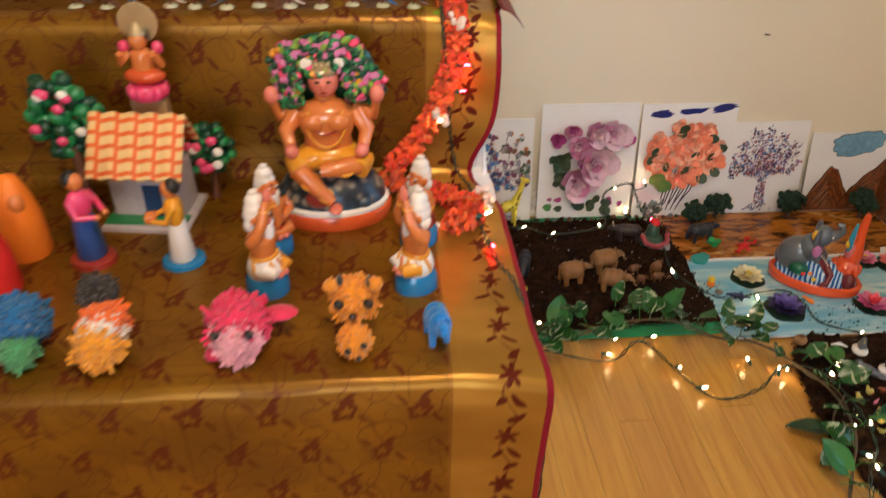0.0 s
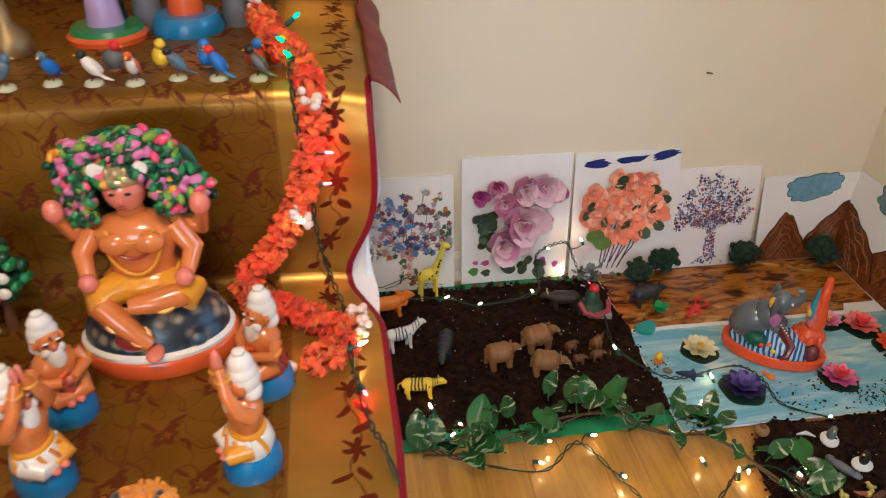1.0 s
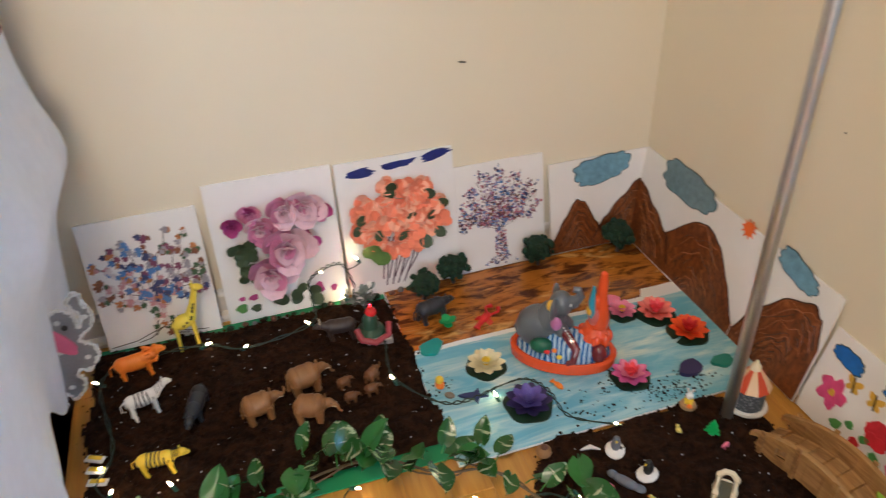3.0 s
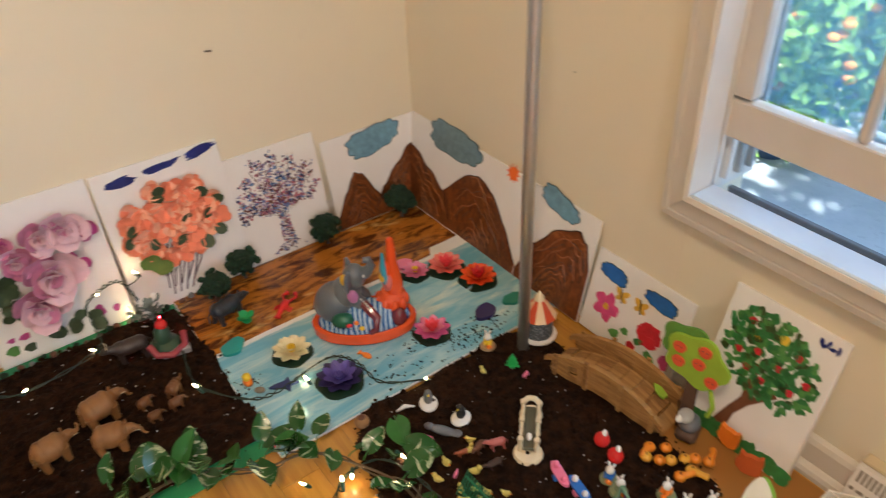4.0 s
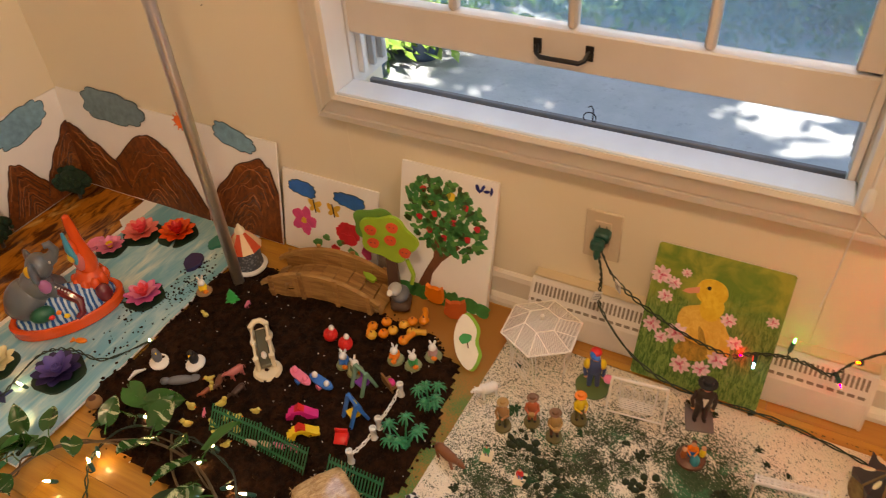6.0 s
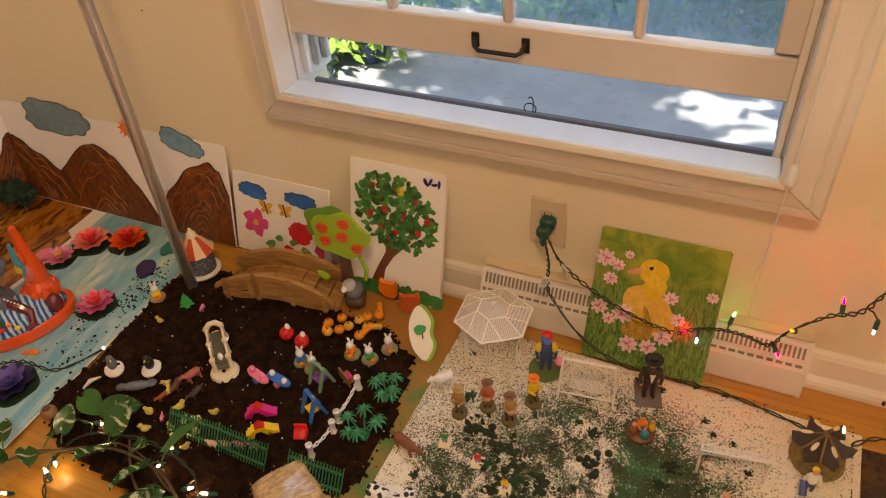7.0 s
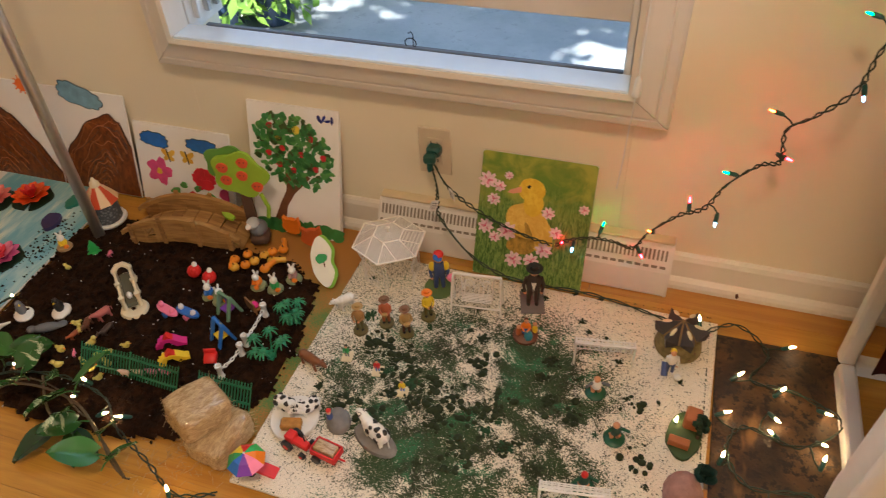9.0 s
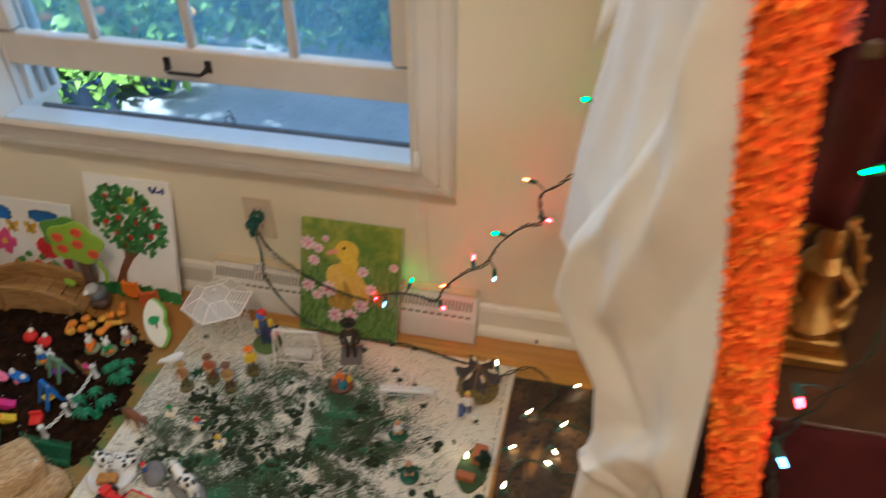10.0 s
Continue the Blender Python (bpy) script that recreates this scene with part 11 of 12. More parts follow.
b.ell((0.010, -0.078, 0.052), (0.012, 0.018, 0.007), CS2)
for c, r_ in (((-0.030, -0.060, 0.096), 0.017), ((-0.006, -0.068, 0.073), 0.013), ((0.028, -0.055, 0.118), 0.0165)):
    b.lathe([(r_, -0.003), (r_ + 0.0015, 0), (r_, 0.003)], CYEL, pose(*c, 40, 20, 0), seg=14)
# body, arms
b.lathe([(0.034, 0.118), (0.036, 0.135), (0.034, 0.155), (0.044, 0.185), (0.046, 0.200), (0.030, 0.214), (0.016, 0.220), (0.014, 0.232), (0, 0.234)], CS, seg=20, sx=1.18, sy=0.78)
for s in (-1, 1):
    b.tube([(s * 0.046, 0, 0.200), (s * 0.068, -0.010, 0.168), (s * 0.060, -0.036, 0.146)], [0.017, 0.014, 0.010], CS, 10)
    b.ell((s * 0.058, -0.046, 0.146), (0.012, 0.012, 0.013), CS2)
    b.tube([(s * 0.044, 0.008, 0.204), (s * 0.080, 0.008, 0.190), (s * 0.086, -0.008, 0.222)], [0.015, 0.013, 0.009], CS, 10)
    b.ell((s * 0.086, -0.012, 0.232), (0.013, 0.011, 0.016), CS2)
    b.ell((s * 0.020, -0.028, 0.190), (0.020, 0.012, 0.016), CS)
for k in range(3):
    b.tube([(0.030 * math.sin(t) * (1 + 0.1 * k), -0.024 - 0.012 * math.cos(t) * 0.8, 0.214 - 0.020 * (k + 1) * math.cos(t) - 0.004 * k) for t in np.linspace(-1.3, 1.3, 12)], 0.0022, CMAR if k % 2 else CYEL, 6)
b.ell((0, -0.006, 0.256), (0.026, 0.025, 0.030), CS2, seg=16, ring=12)
b.ell((0, 0.008, 0.270), (0.030, 0.026, 0.028), TBLACK, seg=16, ring=10)
b.lathe([(0.027, 0.268), (0.029, 0.274), (0.026, 0.280), (0.016, 0.288), (0, 0.290)], col("silvered_crown", (0.62, 0.50, 0.30), 0.25, metal=0.7), pose(0, -0.003, 0), seg=16)
for k in range(5):
    b.ell((0.018 * math.sin((k - 2) * 0.6), -0.004 - 0.024 * math.cos((k - 2) * 0.6), 0.283), (0.004, 0.003, 0.009), MATS["silvered_crown"], seg=8, ring=6)
for s in (-1, 1):
    b.lathe([(0.003, -0.003), (0.009, -0.002), (0.009, 0.002), (0.003, 0.003)], CWHITE, pose(s * 0.026, -0.016, 0.286, 90, 0, 0), seg=12)
    b.ell((s * 0.009, -0.029, 0.259), (0.0042, 0.002, 0.0022), TBLACK, seg=8, ring=5)
b.ell((0, -0.031, 0.250), (0.003, 0.004, 0.005), CS2, seg=8, ring=6)
b.ell((0, -0.030, 0.241), (0.006, 0.002, 0.002), CMAR, seg=8, ring=5)
# canopy of leaves and flowers
for k in range(430):
    a = rnd.uniform(-0.5, math.pi + 0.5)
    q = rnd.uniform(0.42, 1.0)
    lobe = 1 + 0.10 * math.cos(5 * a + 0.3)
    x, z = 0.092 * lobe * q * math.cos(a), 0.240 + 0.080 * lobe * q * math.sin(a)
    if abs(x) < 0.036 and z < 0.270:
        continue
    y = 0.026 - 0.070 * (1 - q) - 0.012 * rnd.random()
    b.ell((x, y, z), (0.0105, 0.0055, 0.0070), (CGRN, col("glazed_lime", (0.20, 0.34, 0.04), 0.3), col("glazed_dark_green", (0.008, 0.055, 0.025), 0.3), CPINK, col("glazed_lilac_pink", (0.55, 0.16, 0.36), 0.3), CYEL)[rnd.choices(range(6), (6, 3, 8, 2, 5, 1))[0]], (rnd.uniform(-40, 40), rnd.uniform(-40, 40), rnd.uniform(0, 180)), 8, 6)
b.ell((0, 0.036, 0.250), (0.086, 0.014, 0.070), MATS["glazed_dark_green"], seg=20, ring=12)
b.ell((0, 0.040, 0.16), (0.040, 0.014, 0.09), TBROWN)
put(b, "seated_clay_doll", 0.014, 1.268, Z1 + 0.004, 0, "large painted clay doll seated under a flowering tree canopy", "clay doll")

# four praying sages
def sage(x, y, rz, arms, h, label):
    b = Build()
    b.lathe([(0.031, 0), (0.033, 0.004), (0.031, 0.026), (0.027, 0.034), (0, 0.036)], CBLUE, seg=24, sx=1.08)
    k = h / 0.20
    up = arms == "up"
    b.lathe([(0.026, 0.034), (0.029, 0.045), (0.027, 0.060 * k), (0.023, 0.074 * k), (0.018, 0.078 * k), (0, 0.078 * k)], CWHITE if up else CMAR, seg=20)
    # folded legs and the pleats of the waist cloth
    for s in (-1, 1):
        b.tube([(0.004, s * 0.018, 0.050), (0.026, s * 0.016, 0.048), (0.024, -s * 0.004, 0.042)], [0.014, 0.011, 0.007], (CWHITE if s < 0 else CYEL) if up else CS, 10)
        b.ell((0.030, -s * 0.006, 0.041), (0.008, 0.006, 0.005), CS2, seg=8, ring=6)
    for j in range(7):
        a = -1.7 + 0.57 * j
        r_ = 0.0275
        b.tube([(r_ * 0.86 * math.cos(a), r_ * 0.86 * math.sin(a), 0.074 * k), (r_ * 1.05 * math.cos(a + 0.2), r_ * 1.05 * math.sin(a + 0.2), 0.058 * k), (r_ * math.cos(a + 0.3), r_ * math.sin(a + 0.3), 0.040)], 0.0026, (CYEL, CWHITE, CYEL, CS)[j % 4] if up else (CMAR, CORG)[j % 2], 6)
    b.lathe([(0.020, 0.070 * k), (0.0215, 0.086 * k), (0.0255, 0.106 * k), (0.026, 0.114 * k), (0.018, 0.126 * k), (0.010, 0.132 * k), (0, 0.134 * k)], CS, seg=18, sx=0.82)
    b.lathe([(0.0235, 0.072 * k), (0.0245, 0.076 * k), (0.0225, 0.080 * k)], CYEL if up else CORG, seg=18, sx=0.9)
    # head with bound white hair, face and long beard
    b.ell((0.002, 0, 0.150 * k), (0.0165, 0.0155, 0.019), CS, seg=16, ring=12)
    b.ell((-0.006, 0, 0.154 * k), (0.0185, 0.0180, 0.0195), CWHITE, seg=16, ring=12)
    b.ell((-0.010, 0, 0.136 * k), (0.014, 0.019, 0.016), CWHITE, seg=12, ring=8)
    b.lathe([(0.0165, 0.162 * k), (0.0175, 0.167 * k), (0.0150, 0.173 * k), (0.0135, 0.176 * k), (0.0145, 0.181 * k), (0.0105, 0.189 * k), (0.0065, 0.192 * k), (0.007, 0.197 * k), (0, 0.201 * k)], CWHITE, pose(-0.005, 0, 0), seg=16)
    b.ell((0.0185, 0, 0.1475 * k), (0.0032, 0.0030, 0.0050), CS2, seg=8, ring=6)
    b.ell((0.0155, 0, 0.162 * k), (0.0026, 0.0022, 0.0040), CMAR, seg=8, ring=6)
    for s in (-1, 1):
        b.ell((0.0160, s * 0.0066, 0.1535 * k), (0.0020, 0.0036, 0.0016), TBLACK, seg=8, ring=5)
        b.ell((0.0158, s * 0.0068, 0.1575 * k), (0.0020, 0.0044, 0.0012), CWHITE, seg=8, ring=5)
        b.ell((0.002, s * 0.0165, 0.150 * k), (0.004, 0.003, 0.006), CS, seg=8, ring=6)
        b.ell((0.0125, s * 0.0085, 0.140 * k), (0.006, 0.006, 0.008), CWHITE, (s * 20, 0, 0), 8, 6)
    b.ell((0.0130, 0, 0.130 * k), (0.0085, 0.0115, 0.020), CWHITE, (0, -12, 0), 12, 8)
    b.ell((0.0175, 0, 0.1425 * k), (0.0022, 0.0042, 0.0014), CMAR, seg=8, ring=5)
    if up:
        for s in (-1, 1):
            b.tube([(0, s * 0.024, 0.113 * k), (0.014, s * 0.027, 0.132 * k), (0.020, s * 0.017, 0.155 * k), (0.019, s * 0.005, 0.186 * k)], [0.0095, 0.0085, 0.0075, 0.0055], CS, 10)
            b.ell((0.019, s * 0.0035, 0.194 * k), (0.0048, 0.0036, 0.0125), CS2, seg=8, ring=6)
            b.lathe([(0.0078, -0.002), (0.0088, 0), (0.0078, 0.002)], CYEL, pose(0.0185, s * 0.009, 0.172 * k), seg=12)
    else:
        for s in (-1, 1):
            b.tube([(0, s * 0.024, 0.113 * k), (0.010, s * 0.031, 0.092 * k), (0.028, s * 0.006, 0.090 * k)], [0.0098, 0.0088, 0.0062], CS, 10)
            b.lathe([(0.0088, -0.002), (0.0098, 0), (0.0088, 0.002)], CYEL, pose(0.007, s * 0.030, 0.098 * k, s * 20, 20, 0), seg=12)
        b.ell((0.032, 0, 0.094 * k), (0.0050, 0.0050, 0.0100), CS2, (0, 30, 0), 8, 6)
        for j in range(3):
            b.tube([(-0.004, 0.020, (0.120 - 0.006 * j) * k), (0.018, 0.004, (0.098 - 0.006 * j) * k), (0.016, -0.022, (0.080 - 0.005 * j) * k)], 0.0042, CMAR if j % 2 else CORG, 8)
    put(b, "sage_doll", x, y, Z1 + 0.004, rz, label, "clay doll", "praying sages")


sage(0.152, 1.032, 205, "up", 0.178, "clay sage with raised joined arms on a blue base")
sage(-0.078, 1.038, 330, "up", 0.178, "clay sage with raised joined arms on a blue base")
sage(-0.080, 1.150, 310, "front", 0.160, "clay sage in dark red robe on a blue base")
sage(0.164, 1.165, 225, "front", 0.162, "clay sage in dark red robe on a blue base")

# cottage with a tiled roof, flanking trees, doll on the ridge
ht = thing("toy_cottage", pose(-0.300, 1.285, Z1 + 0.004, 0, 0, -6), "clay cottage with orange checked roof and blue door", "toy house")
CLAYW = col("whitewashed_clay", (0.46, 0.42, 0.44), 0.7, vary=0.15, scale=60)
Build().box((0, 0, 0.052), (0.122, 0.080, 0.104), CLAYW, bev=0.003).make("wall", ht)
Build().box((0, -0.012, 0.006), (0.150, 0.130, 0.012), CLAYW, bev=0.003).make("plinth", ht)
Build().box((0, -0.050, 0.014), (0.140, 0.030, 0.006), CGRN).make("lawn", ht)
Build().box((0.012, -0.0412, 0.046), (0.030, 0.004, 0.062), col("dark_blue_door", (0.012, 0.045, 0.13), 0.5)).make("door", ht)
ROOFM = Nodes("checked_roof")
ro = ROOFM.coord("UV")
sr = ROOFM.t.nodes.new("ShaderNodeSeparateXYZ")
ROOFM.link(ro, sr.inputs[0])
cxv = ROOFM.step(ROOFM.math("PINGPONG", sr.outputs[0], 0.5), 0.35, 0.43)
cyv = ROOFM.step(ROOFM.math("PINGPONG", sr.outputs[1], 0.5), 0.33, 0.42)
rc = ROOFM.mix(ROOFM.math("MAXIMUM", cxv, cyv), (0.78, 0.52, 0.22), (0.72, 0.13, 0.015))
ROOFM = ROOFM.done(rc, 0.4)
for s in (-1, 1):
    def rf(u, v, s=s):
        return (-0.080 + 0.160 * u, s * (0.068 * v), 0.190 - 0.090 * v + 0.002 * math.sin(u * 31.4) + 0.0015 * math.sin(v * 31.4))
    rb2 = sheet(rf, 40, 24, ROOFM, uvfn=lambda u, v: (5 * u, 5 * v))
    ro_ = rb2.make("roof", ht, smooth=60)
    ro_.modifiers.new("thickness", "SOLIDIFY").thickness = 0.006


def clay_tree(x, y, h, w, label):
    t = thing("clay_tree", pose(x, y, Z1 + 0.003), label, "clay tree", "trees by the cottage")
    Build().tube([(0, 0, 0), (0.004, 0, h * 0.35), (0, 0, h * 0.62)], [w * 0.20, w * 0.14, w * 0.18], TBROWN, 10).make("trunk", t)
    b = Build()
    r2 = random.Random(int(h * 1000))
    for k in range(60):
        a, q = r2.uniform(0, 6.28), r2.uniform(0, 1) ** 0.5
        b.ell((w * 0.95 * q * math.cos(a), r2.uniform(-0.014, 0.014), h * 0.70 + h * 0.28 * q * math.sin(a)), (w * 0.24, 0.012, w * 0.22), CGRN if k % 2 else MATS["glazed_dark_green"], (0, r2.uniform(-60, 60), 0), 8, 6)
    b.make("crown", t)
    for k in range(9):
        a, q = r2.uniform(0, 6.28), r2.uniform(0.3, 0.9)
        Build().ell((w * 0.9 * q * math.cos(a), -0.022, h * 0.70 + h * 0.26 * q * math.sin(a)), (0.010, 0.006, 0.009), CPINK if k % 4 else CWHITE, seg=10, ring=6).make("flower", t)


clay_tree(-0.430, 1.310, 0.255, 0.062, "clay tree with green crown and pink flowers")
clay_tree(-0.205, 1.330, 0.150, 0.044, "small dark clay tree with pink flowers")
b = Build()
b.lathe([(0.034, 0), (0.038, 0.012), (0.032, 0.030), (0, 0.032)], CPINK, seg=20)
for k in range(11):
    a = k * 0.571
    b.ell((0.034 * math.cos(a), 0.034 * math.sin(a), 0.016), (0.010, 0.010, 0.015), CPINK, seg=8, ring=6)
b.ell((0, -0.002, 0.048), (0.044, 0.026, 0.018), CORG).lathe([(0.024, 0.05), (0.022, 0.075), (0.024, 0.095), (0.010, 0.106), (0, 0.108)], CS, seg=14, sy=0.8)
b.ell((0, -0.004, 0.120), (0.018, 0.018, 0.020), CS).ell((0, 0.004, 0.126), (0.020, 0.018, 0.018), TBLACK)
b.lathe([(0.018, 0.132), (0.013, 0.146), (0.005, 0.156), (0, 0.158)], MATS["silvered_crown"], seg=12)
b.lathe([(0.032, -0.003), (0.040, -0.002), (0.040, 0.002), (0.032, 0.003)], MATS["silvered_crown"], pose(0, 0.016, 0.150, 90, 0, 0), seg=24)
b.lathe([(0.002, -0.002), (0.034, -0.0015), (0.034, 0.0015), (0.002, 0.002)], CWHITE, pose(0, 0.017, 0.150, 90, 0, 0), seg=24)
for s in (-1, 1):
    b.tube([(s * 0.024, 0, 0.095), (s * 0.042, -0.012, 0.075), (s * 0.034, -0.022, 0.098)], [0.009, 0.008, 0.007], CS, 8)
    b.ell((s * 0.034, 0.004, 0.104), (0.012, 0.010, 0.014), CPINK)
tagged(b.make("seated_clay_doll", at=pose(-0.296, 1.356, Z1 + 0.196, 0, 0, -6) @ Matrix.Scale(0.84, 4), smooth=50), "small clay doll on a pink lotus behind the cottage", "clay doll")
tagged(Build().box((0, 0, 0.096), (0.060, 0.036, 0.192), WOODP, bev=0.003).make("wooden_block", at=pose(-0.300, 1.366, Z1 + 0.004)), "plain wooden riser block behind the cottage", "block")
put(figure(0.165, col("glazed_royal_blue", (0.03, 0.08, 0.30), 0.3), CPINK, base=CMAR, arms="front", skin=CS), "villager_doll", -0.368, 1.132, Z1 + 0.004, -20, "clay villager doll in a blue sari", "clay doll")
put(figure(0.155, CWHITE, CYEL, base=CBLUE, arms="front", skin=CS, hold=CS), "villager_doll", -0.222, 1.118, Z1 + 0.004, 190, "clay villager doll in yellow on a blue base", "clay doll")
for x, y, h, m, lb in ((-0.480, 1.16, 0.150, TORA, "plain orange draped clay doll"), (-0.490, 1.055, 0.140, TRED, "plain red draped clay doll")):
    b = Build().lathe([(0.034, 0), (0.038, 0.01), (0.036, h * 0.5), (0.026, h * 0.78), (0.016, h * 0.95), (0, h)], m, seg=20)
    b.ell((0.012, -0.018, h * 0.70), (0.014, 0.012, 0.018), CS)
    put(b, "draped_doll", x, y, Z1 + 0.004, 0, lb, "clay doll")


# woolly pompom animals in front
def pompom(b, c, r, m, n, seed, length=0.35):
    rr = random.Random(seed)
    n = int(n * 1.9)
    b.ell(c, r * 0.86, m, seg=14, ring=10)
    for _ in range(n):
        d = Vector((rr.gauss(0, 1), rr.gauss(0, 1), rr.gauss(0, 1))).normalized()
        p = Vector(c) + d * r * 0.72
        q = Vector(c) + d * r * (0.90 + 0.09 * rr.random()) + Vector((rr.gauss(0, 1), rr.gauss(0, 1), rr.gauss(0, 1))) * r * 0.09
        b.tube([p, q], [r * 0.10, r * 0.07], m, 4)


WOOL = {k: mat("wool_" + k, c, 0.95, vary=0.25, scale=200, bump=0.4, sheen=0.4) for k, c in (("pink", (0.78, 0.38, 0.47)), ("rose", (0.68, 0.03, 0.11)), ("orange", (0.80, 0.15, 0.004)), ("yellow", (0.78, 0.34, 0.008)), ("white", (0.78, 0.72, 0.66)), ("black", (0.02, 0.015, 0.012)), ("blue", (0.02, 0.14, 0.36)), ("green", (0.08, 0.32, 0.13)), ("bright_blue", (0.02, 0.20, 0.62)), ("amber", (0.74, 0.27, 0.003)))}


def woolly(name, x, y, rz, parts_, label):
    t = thing(name, pose(x, y, Z1 + 0.004, 0, 0, rz), label, "pompom animal", "pompom animals on the step")
    for k, (nm, c, r, m, n) in enumerate(parts_):
        b = Build()
        if n:
            pompom(b, c, r, WOOL[m], n, k + len(label))
        else:
            b.ell(c, r, WOOL[m] if m in WOOL else TBLACK, seg=10, ring=8)
        b.make(nm, t, smooth=50)


woolly("pompom_bird", -0.100, 0.902, -90, [("body", (0, 0, 0.045), 0.046, "rose", 220), ("face", (0.024, 0, 0.036), 0.037, "pink", 200), ("tail", (-0.02, 0.055, 0.045), (0.018, 0.026, 0.006), "rose", 0), ("foot", (0.020, -0.034, 0.010), (0.016, 0.014, 0.009), "rose", 0), ("eye", (0.046, 0.022, 0.062), 0.0065, "eye", 0), ("eye", (0.046, -0.022, 0.062), 0.0065, "eye", 0)], "pink woollen pompom bird with bead eyes")
woolly("pompom_fish", -0.278, 0.900, -95, [("tail", (-0.030, -0.012, 0.085), 0.028, "black", 120), ("body", (-0.006, 0, 0.056), 0.034, "orange", 160), ("stripe", (0.008, 0, 0.048), 0.033, "white", 140), ("face", (0.026, 0, 0.036), 0.036, "yellow", 180)], "orange and white woollen pompom fish")
woolly("pompom_turtle", -0.395, 0.905, -90, [("shell", (-0.012, 0, 0.050), 0.042, "blue", 200), ("head", (0.024, 0.006, 0.028), 0.028, "green", 140), ("fin", (0.0, -0.052, 0.030), (0.010, 0.026, 0.004), "green", 0)], "blue and green woollen pompom turtle")
woolly("pompom_tiger", 0.060, 0.908, -90, [("body", (0.030, 0, 0.025), 0.027, "amber", 130), ("head", (-0.012, 0, 0.066), 0.036, "amber", 190), ("ear", (-0.002, 0.030, 0.098), 0.012, "amber", 40), ("ear", (-0.002, -0.030, 0.098), 0.012, "amber", 40), ("stripe", (-0.006, 0.022, 0.100), (0.012, 0.005, 0.005), "black", 0), ("stripe", (-0.006, -0.018, 0.104), (0.012, 0.005, 0.005), "black", 0), ("stripe", (0.052, 0.012, 0.034), (0.004, 0.005, 0.005), "black", 0), ("stripe", (0.054, -0.010, 0.026), (0.004, 0.005, 0.005), "black", 0), ("stripe", (0.054, 0.004, 0.014), (0.004, 0.005, 0.004), "black", 0), ("eye", (0.016, 0.020, 0.078), 0.0070, "eye", 0), ("eye", (0.016, -0.020, 0.078), 0.0070, "eye", 0), ("nose", (0.026, -0.002, 0.064), (0.004, 0.006, 0.004), "eye", 0)], "amber woollen pompom tiger cub with black spots")
put(beast(0.050, 0.055, WOOL["bright_blue"], neck=0.12, head_up=0.06, leg=0.28, fat=0.36, ears=0.10, spots=5, stripe_m=WOOL["green"]), "blue_elephant", 0.176, 0.905, Z1 + 0.003, -80, "small bright blue elephant figure with green dots", "toy elephant")

# birds and dolls on the second step
SLATE, DKRED = col("slate_blue_paint", (0.10, 0.18, 0.26)), col("dark_crimson_paint", (0.22, 0.012, 0.02))
BC = [(TBROWN, TBLACK, TGREY), (TBLUE, TRED, TBLUE), (TGREY, TBLACK, SLATE), (CWHITE, CORG, CS2), (CWHITE, TBLACK, CWHITE), (TBLUE, SLATE, TBLUE), (SLATE, SLATE, TGREY), (DKRED, DKRED, TBLACK), (CWHITE, CYEL, CWHITE), (CWHITE, CWHITE, TGREY), (TBROWN, CWHITE, TBROWN), (TGREY, CORG, TGREY)]
for k in range(12):
    x = 0.172 - 0.0555 * k if k < 8 else 0.172 - 0.054 * k
    m, m2, m3 = BC[k]
    b = Build().lathe([(0.0125, 0), (0.013, 0.003), (0.0105, 0.0065), (0, 0.0075)], col("mint_base", (0.52, 0.52, 0.36), 0.5), seg=14)
    for s in (-1, 1):
        b.tube([(0.001, s * 0.003, 0.006), (0, s * 0.003, 0.016)], 0.0013, TBROWN, 6)
        b.ell((-0.004, s * 0.0062, 0.0265), (0.0145, 0.0030, 0.0062), m3, (0, -52, 0), 10, 6)
        b.ell((0.0135, s * 0.0040, 0.0450), 0.0012, TBLACK, seg=6, ring=5)
    b.ell((-0.001, 0, 0.0275), (0.0165, 0.0082, 0.0092), m, (0, -56, 0), 12, 8)
    b.ell((0.0085, 0, 0.0435), (0.0070, 0.0064, 0.0066), m2, seg=12, ring=8)
    b.tube([(0.0135, 0, 0.0440), (0.0190, 0, 0.0418)], [0.0022, 0.0006], TYEL, 6)
    b.tube([(-0.007, 0, 0.018), (-0.016, 0, 0.0105), (-0.027, 0, 0.0065)], [0.0050, 0.0042, 0.0022], m3, 8, 0.45)
    put(b, "bird_figurine", x, 1.450 + 0.006 * (k % 3), Z2 + 0.004, (170, 160, 200, 265, 178, 250, 10, 185, 190, 20, 170, 200)[k], "small painted clay bird on a pale round base", "bird figurine", "row of clay birds")
for k, (x, y, m, m2) in enumerate(((0.095, 1.515, TBLUE, TBLUE), (0.03, 1.52, TYEL, TYEL), (0.165, 1.505, TRED, TBLUE), (-0.035, 1.515, TGREY, TRED), (0.20, 1.51, TRED, TYEL))):
    b = Build().ell((0, 0, 0.016), (0.015, 0.012, 0.015), m).ell((0.006, 0, 0.036), 0.008, m2).ell((0.014, 0, 0.034), (0.004, 0.002, 0.002), TORA).lathe([(0.012, 0), (0.010, 0.005), (0, 0.006)], TBROWN, seg=10)
    put(b, "bird_figurine", x, y, Z2 + 0.004, 270 + 30 * k, "small painted clay bird in the second row", "bird figurine", "second row of clay birds")
b = figure(0.19, col("glazed_lavender", (0.42, 0.30, 0.55), 0.3), CWHITE, skin=CS)
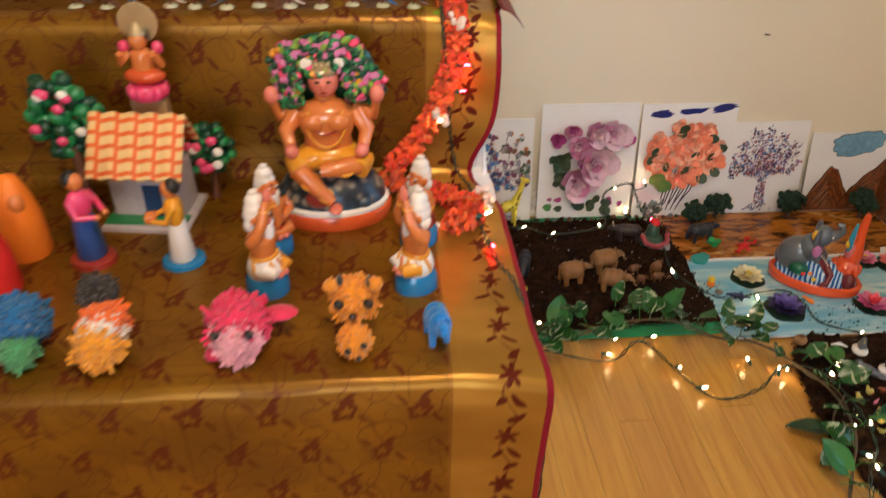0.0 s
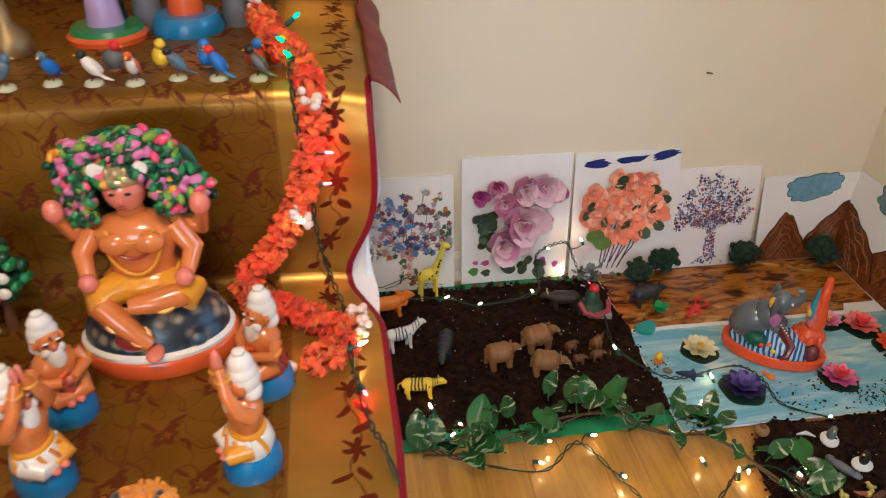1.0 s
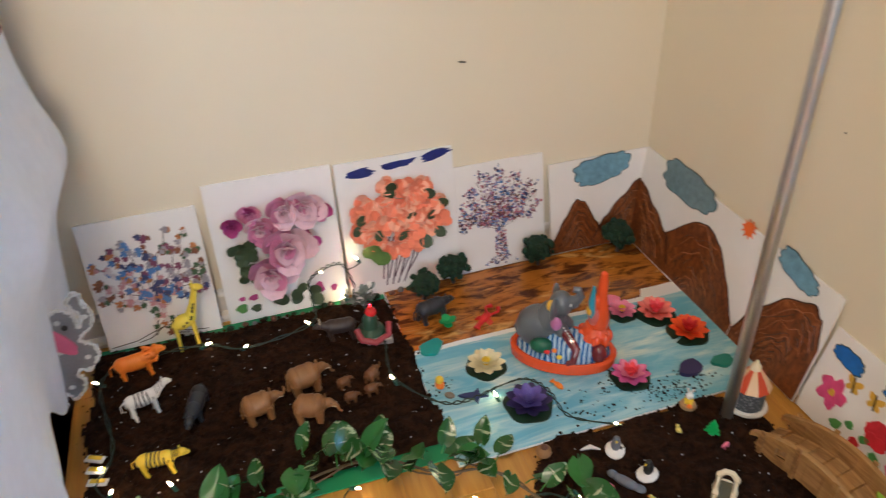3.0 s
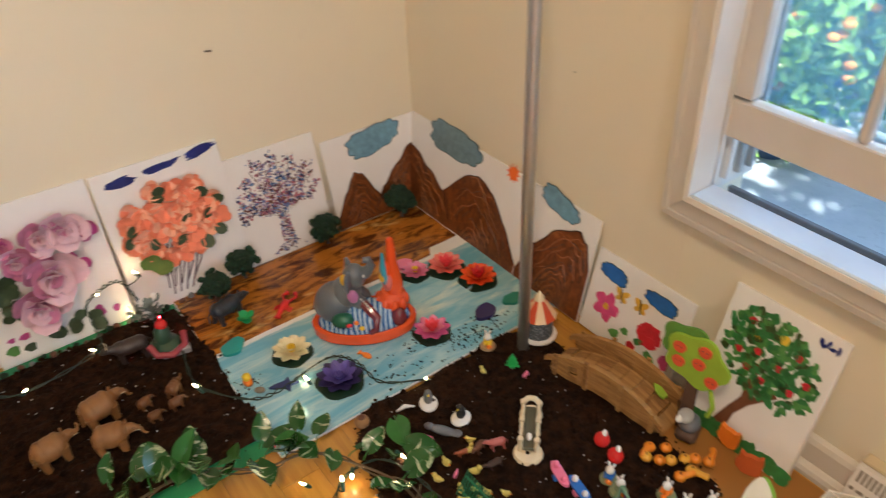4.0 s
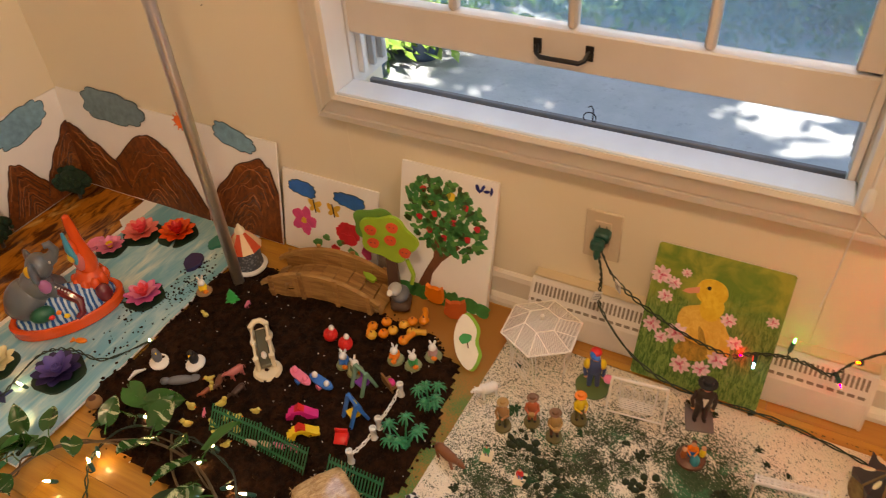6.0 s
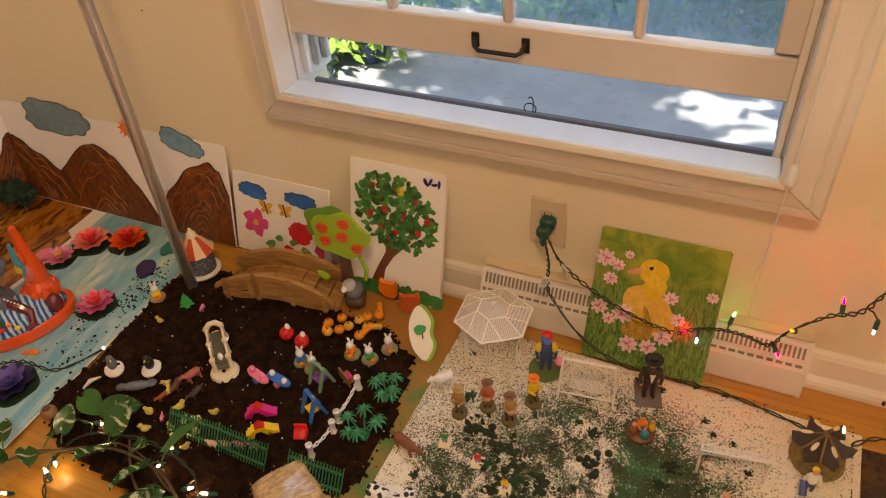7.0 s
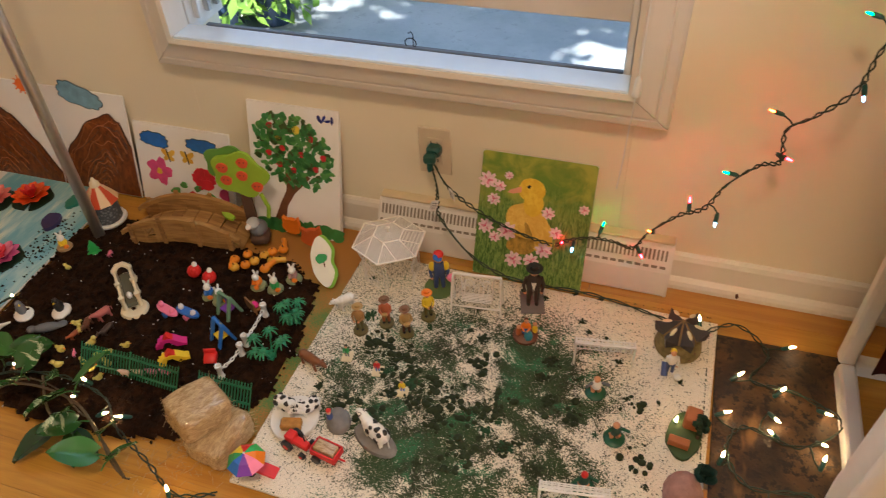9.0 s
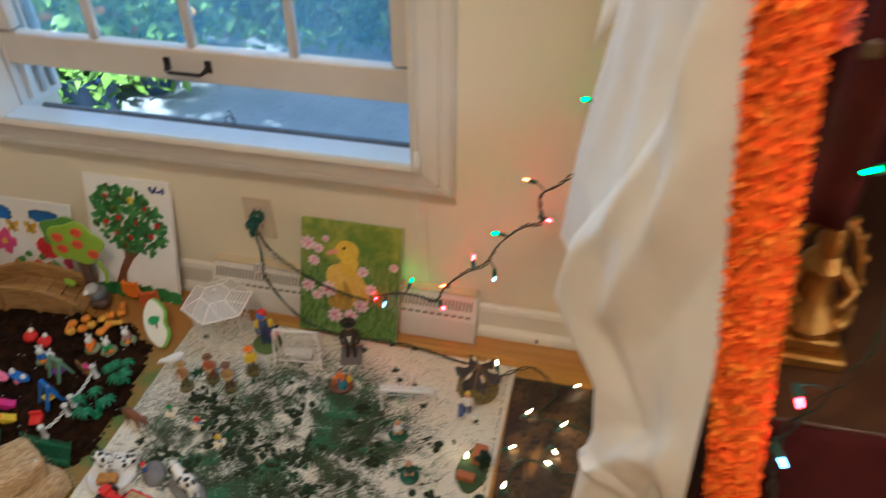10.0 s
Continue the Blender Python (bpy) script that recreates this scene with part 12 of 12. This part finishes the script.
b.lathe([(0.060, -0.001), (0.062, 0.010), (0.056, 0.016), (0, 0.016)], CORG, seg=28).lathe([(0.058, 0.012), (0.052, 0.024), (0, 0.026)], CGRN, seg=28)
b.tube([(-0.030, 0.006, 0.02), (-0.034, 0.004, 0.10), (-0.030, 0.0, 0.21)], [0.022, 0.018, 0.010], TBLACK, 10)
put(b, "standing_clay_doll", -0.075, 1.665, Z2 + 0.004, -90, "clay doll in lavender on an orange and green base", "clay doll")
b = figure(0.20, CORG, CYEL, skin=CS)
b.lathe([(0.058, -0.001), (0.060, 0.008), (0.050, 0.030), (0, 0.032)], CBLUE, seg=28)
put(b, "standing_clay_doll", 0.045, 1.700, Z2 + 0.004, -90, "clay doll in orange on a broad blue base", "clay doll")
for x in (-0.02, 0.125):
    b = figure(0.17, TGREY, col("silver_paint", (0.40, 0.40, 0.42), 0.3, metal=0.7), skin=CS)
    put(b, "guardian_doll", x, 1.720, Z2 + 0.004, -90, "grey and silver clay guardian doll", "clay doll", "guardian dolls")
for k, x in enumerate((-0.20, -0.29)):
    b = Build().lathe([(0.030, 0), (0.034, 0.01), (0.030, 0.03), (0.012, 0.05), (0.010, 0.09), (0.024, 0.12), (0.030, 0.14), (0.024, 0.142), (0, 0.12)], col("old_brass", (0.30, 0.20, 0.09), 0.4, metal=0.7), seg=20)
    put(b, "brass_lamp", x, 1.60 + 0.03 * k, Z2 + 0.004, 0, "old brass oil lamp on a round foot", "oil lamp", "brass lamps")

# ---------------- oak strips of the floor ----------------
STRIP_W = 0.083
rnd = random.Random(55)
plank_meshes = {}


def plank_mesh(L):
    if L not in plank_meshes:
        w = STRIP_W - 0.0005
        b = Build().box((0, 0, -0.005), (w, L, 0.010), OAK, bev=0.0004)
        ob = b.make("plank", fl, smooth=0)
        plank_meshes[L] = ob.data
        return ob
    ob = new("plank", plank_meshes[L])
    ob.parent = fl
    return ob


nx0, nx1 = -31, 22
for i in range(nx0, nx1):
    x = i * STRIP_W
    if x < W_X or x > E_X + 0.02:
        continue
    near = x > 0.15
    y, cut_off = S_Y, rnd.uniform(0, 0.45)
    while y < N_Y:
        L = rnd.choice((0.5, 0.7, 0.9, 1.1)) if near else 1.6
        L, cut_off = round(L - cut_off, 2), 0
        if y + L > N_Y + 0.02:
            L = round(N_Y + 0.02 - y, 2)
        if L < 0.05:
            break
        plank_mesh(L).location = (x, y + L / 2, 0.0)
        y += L + 0.0008
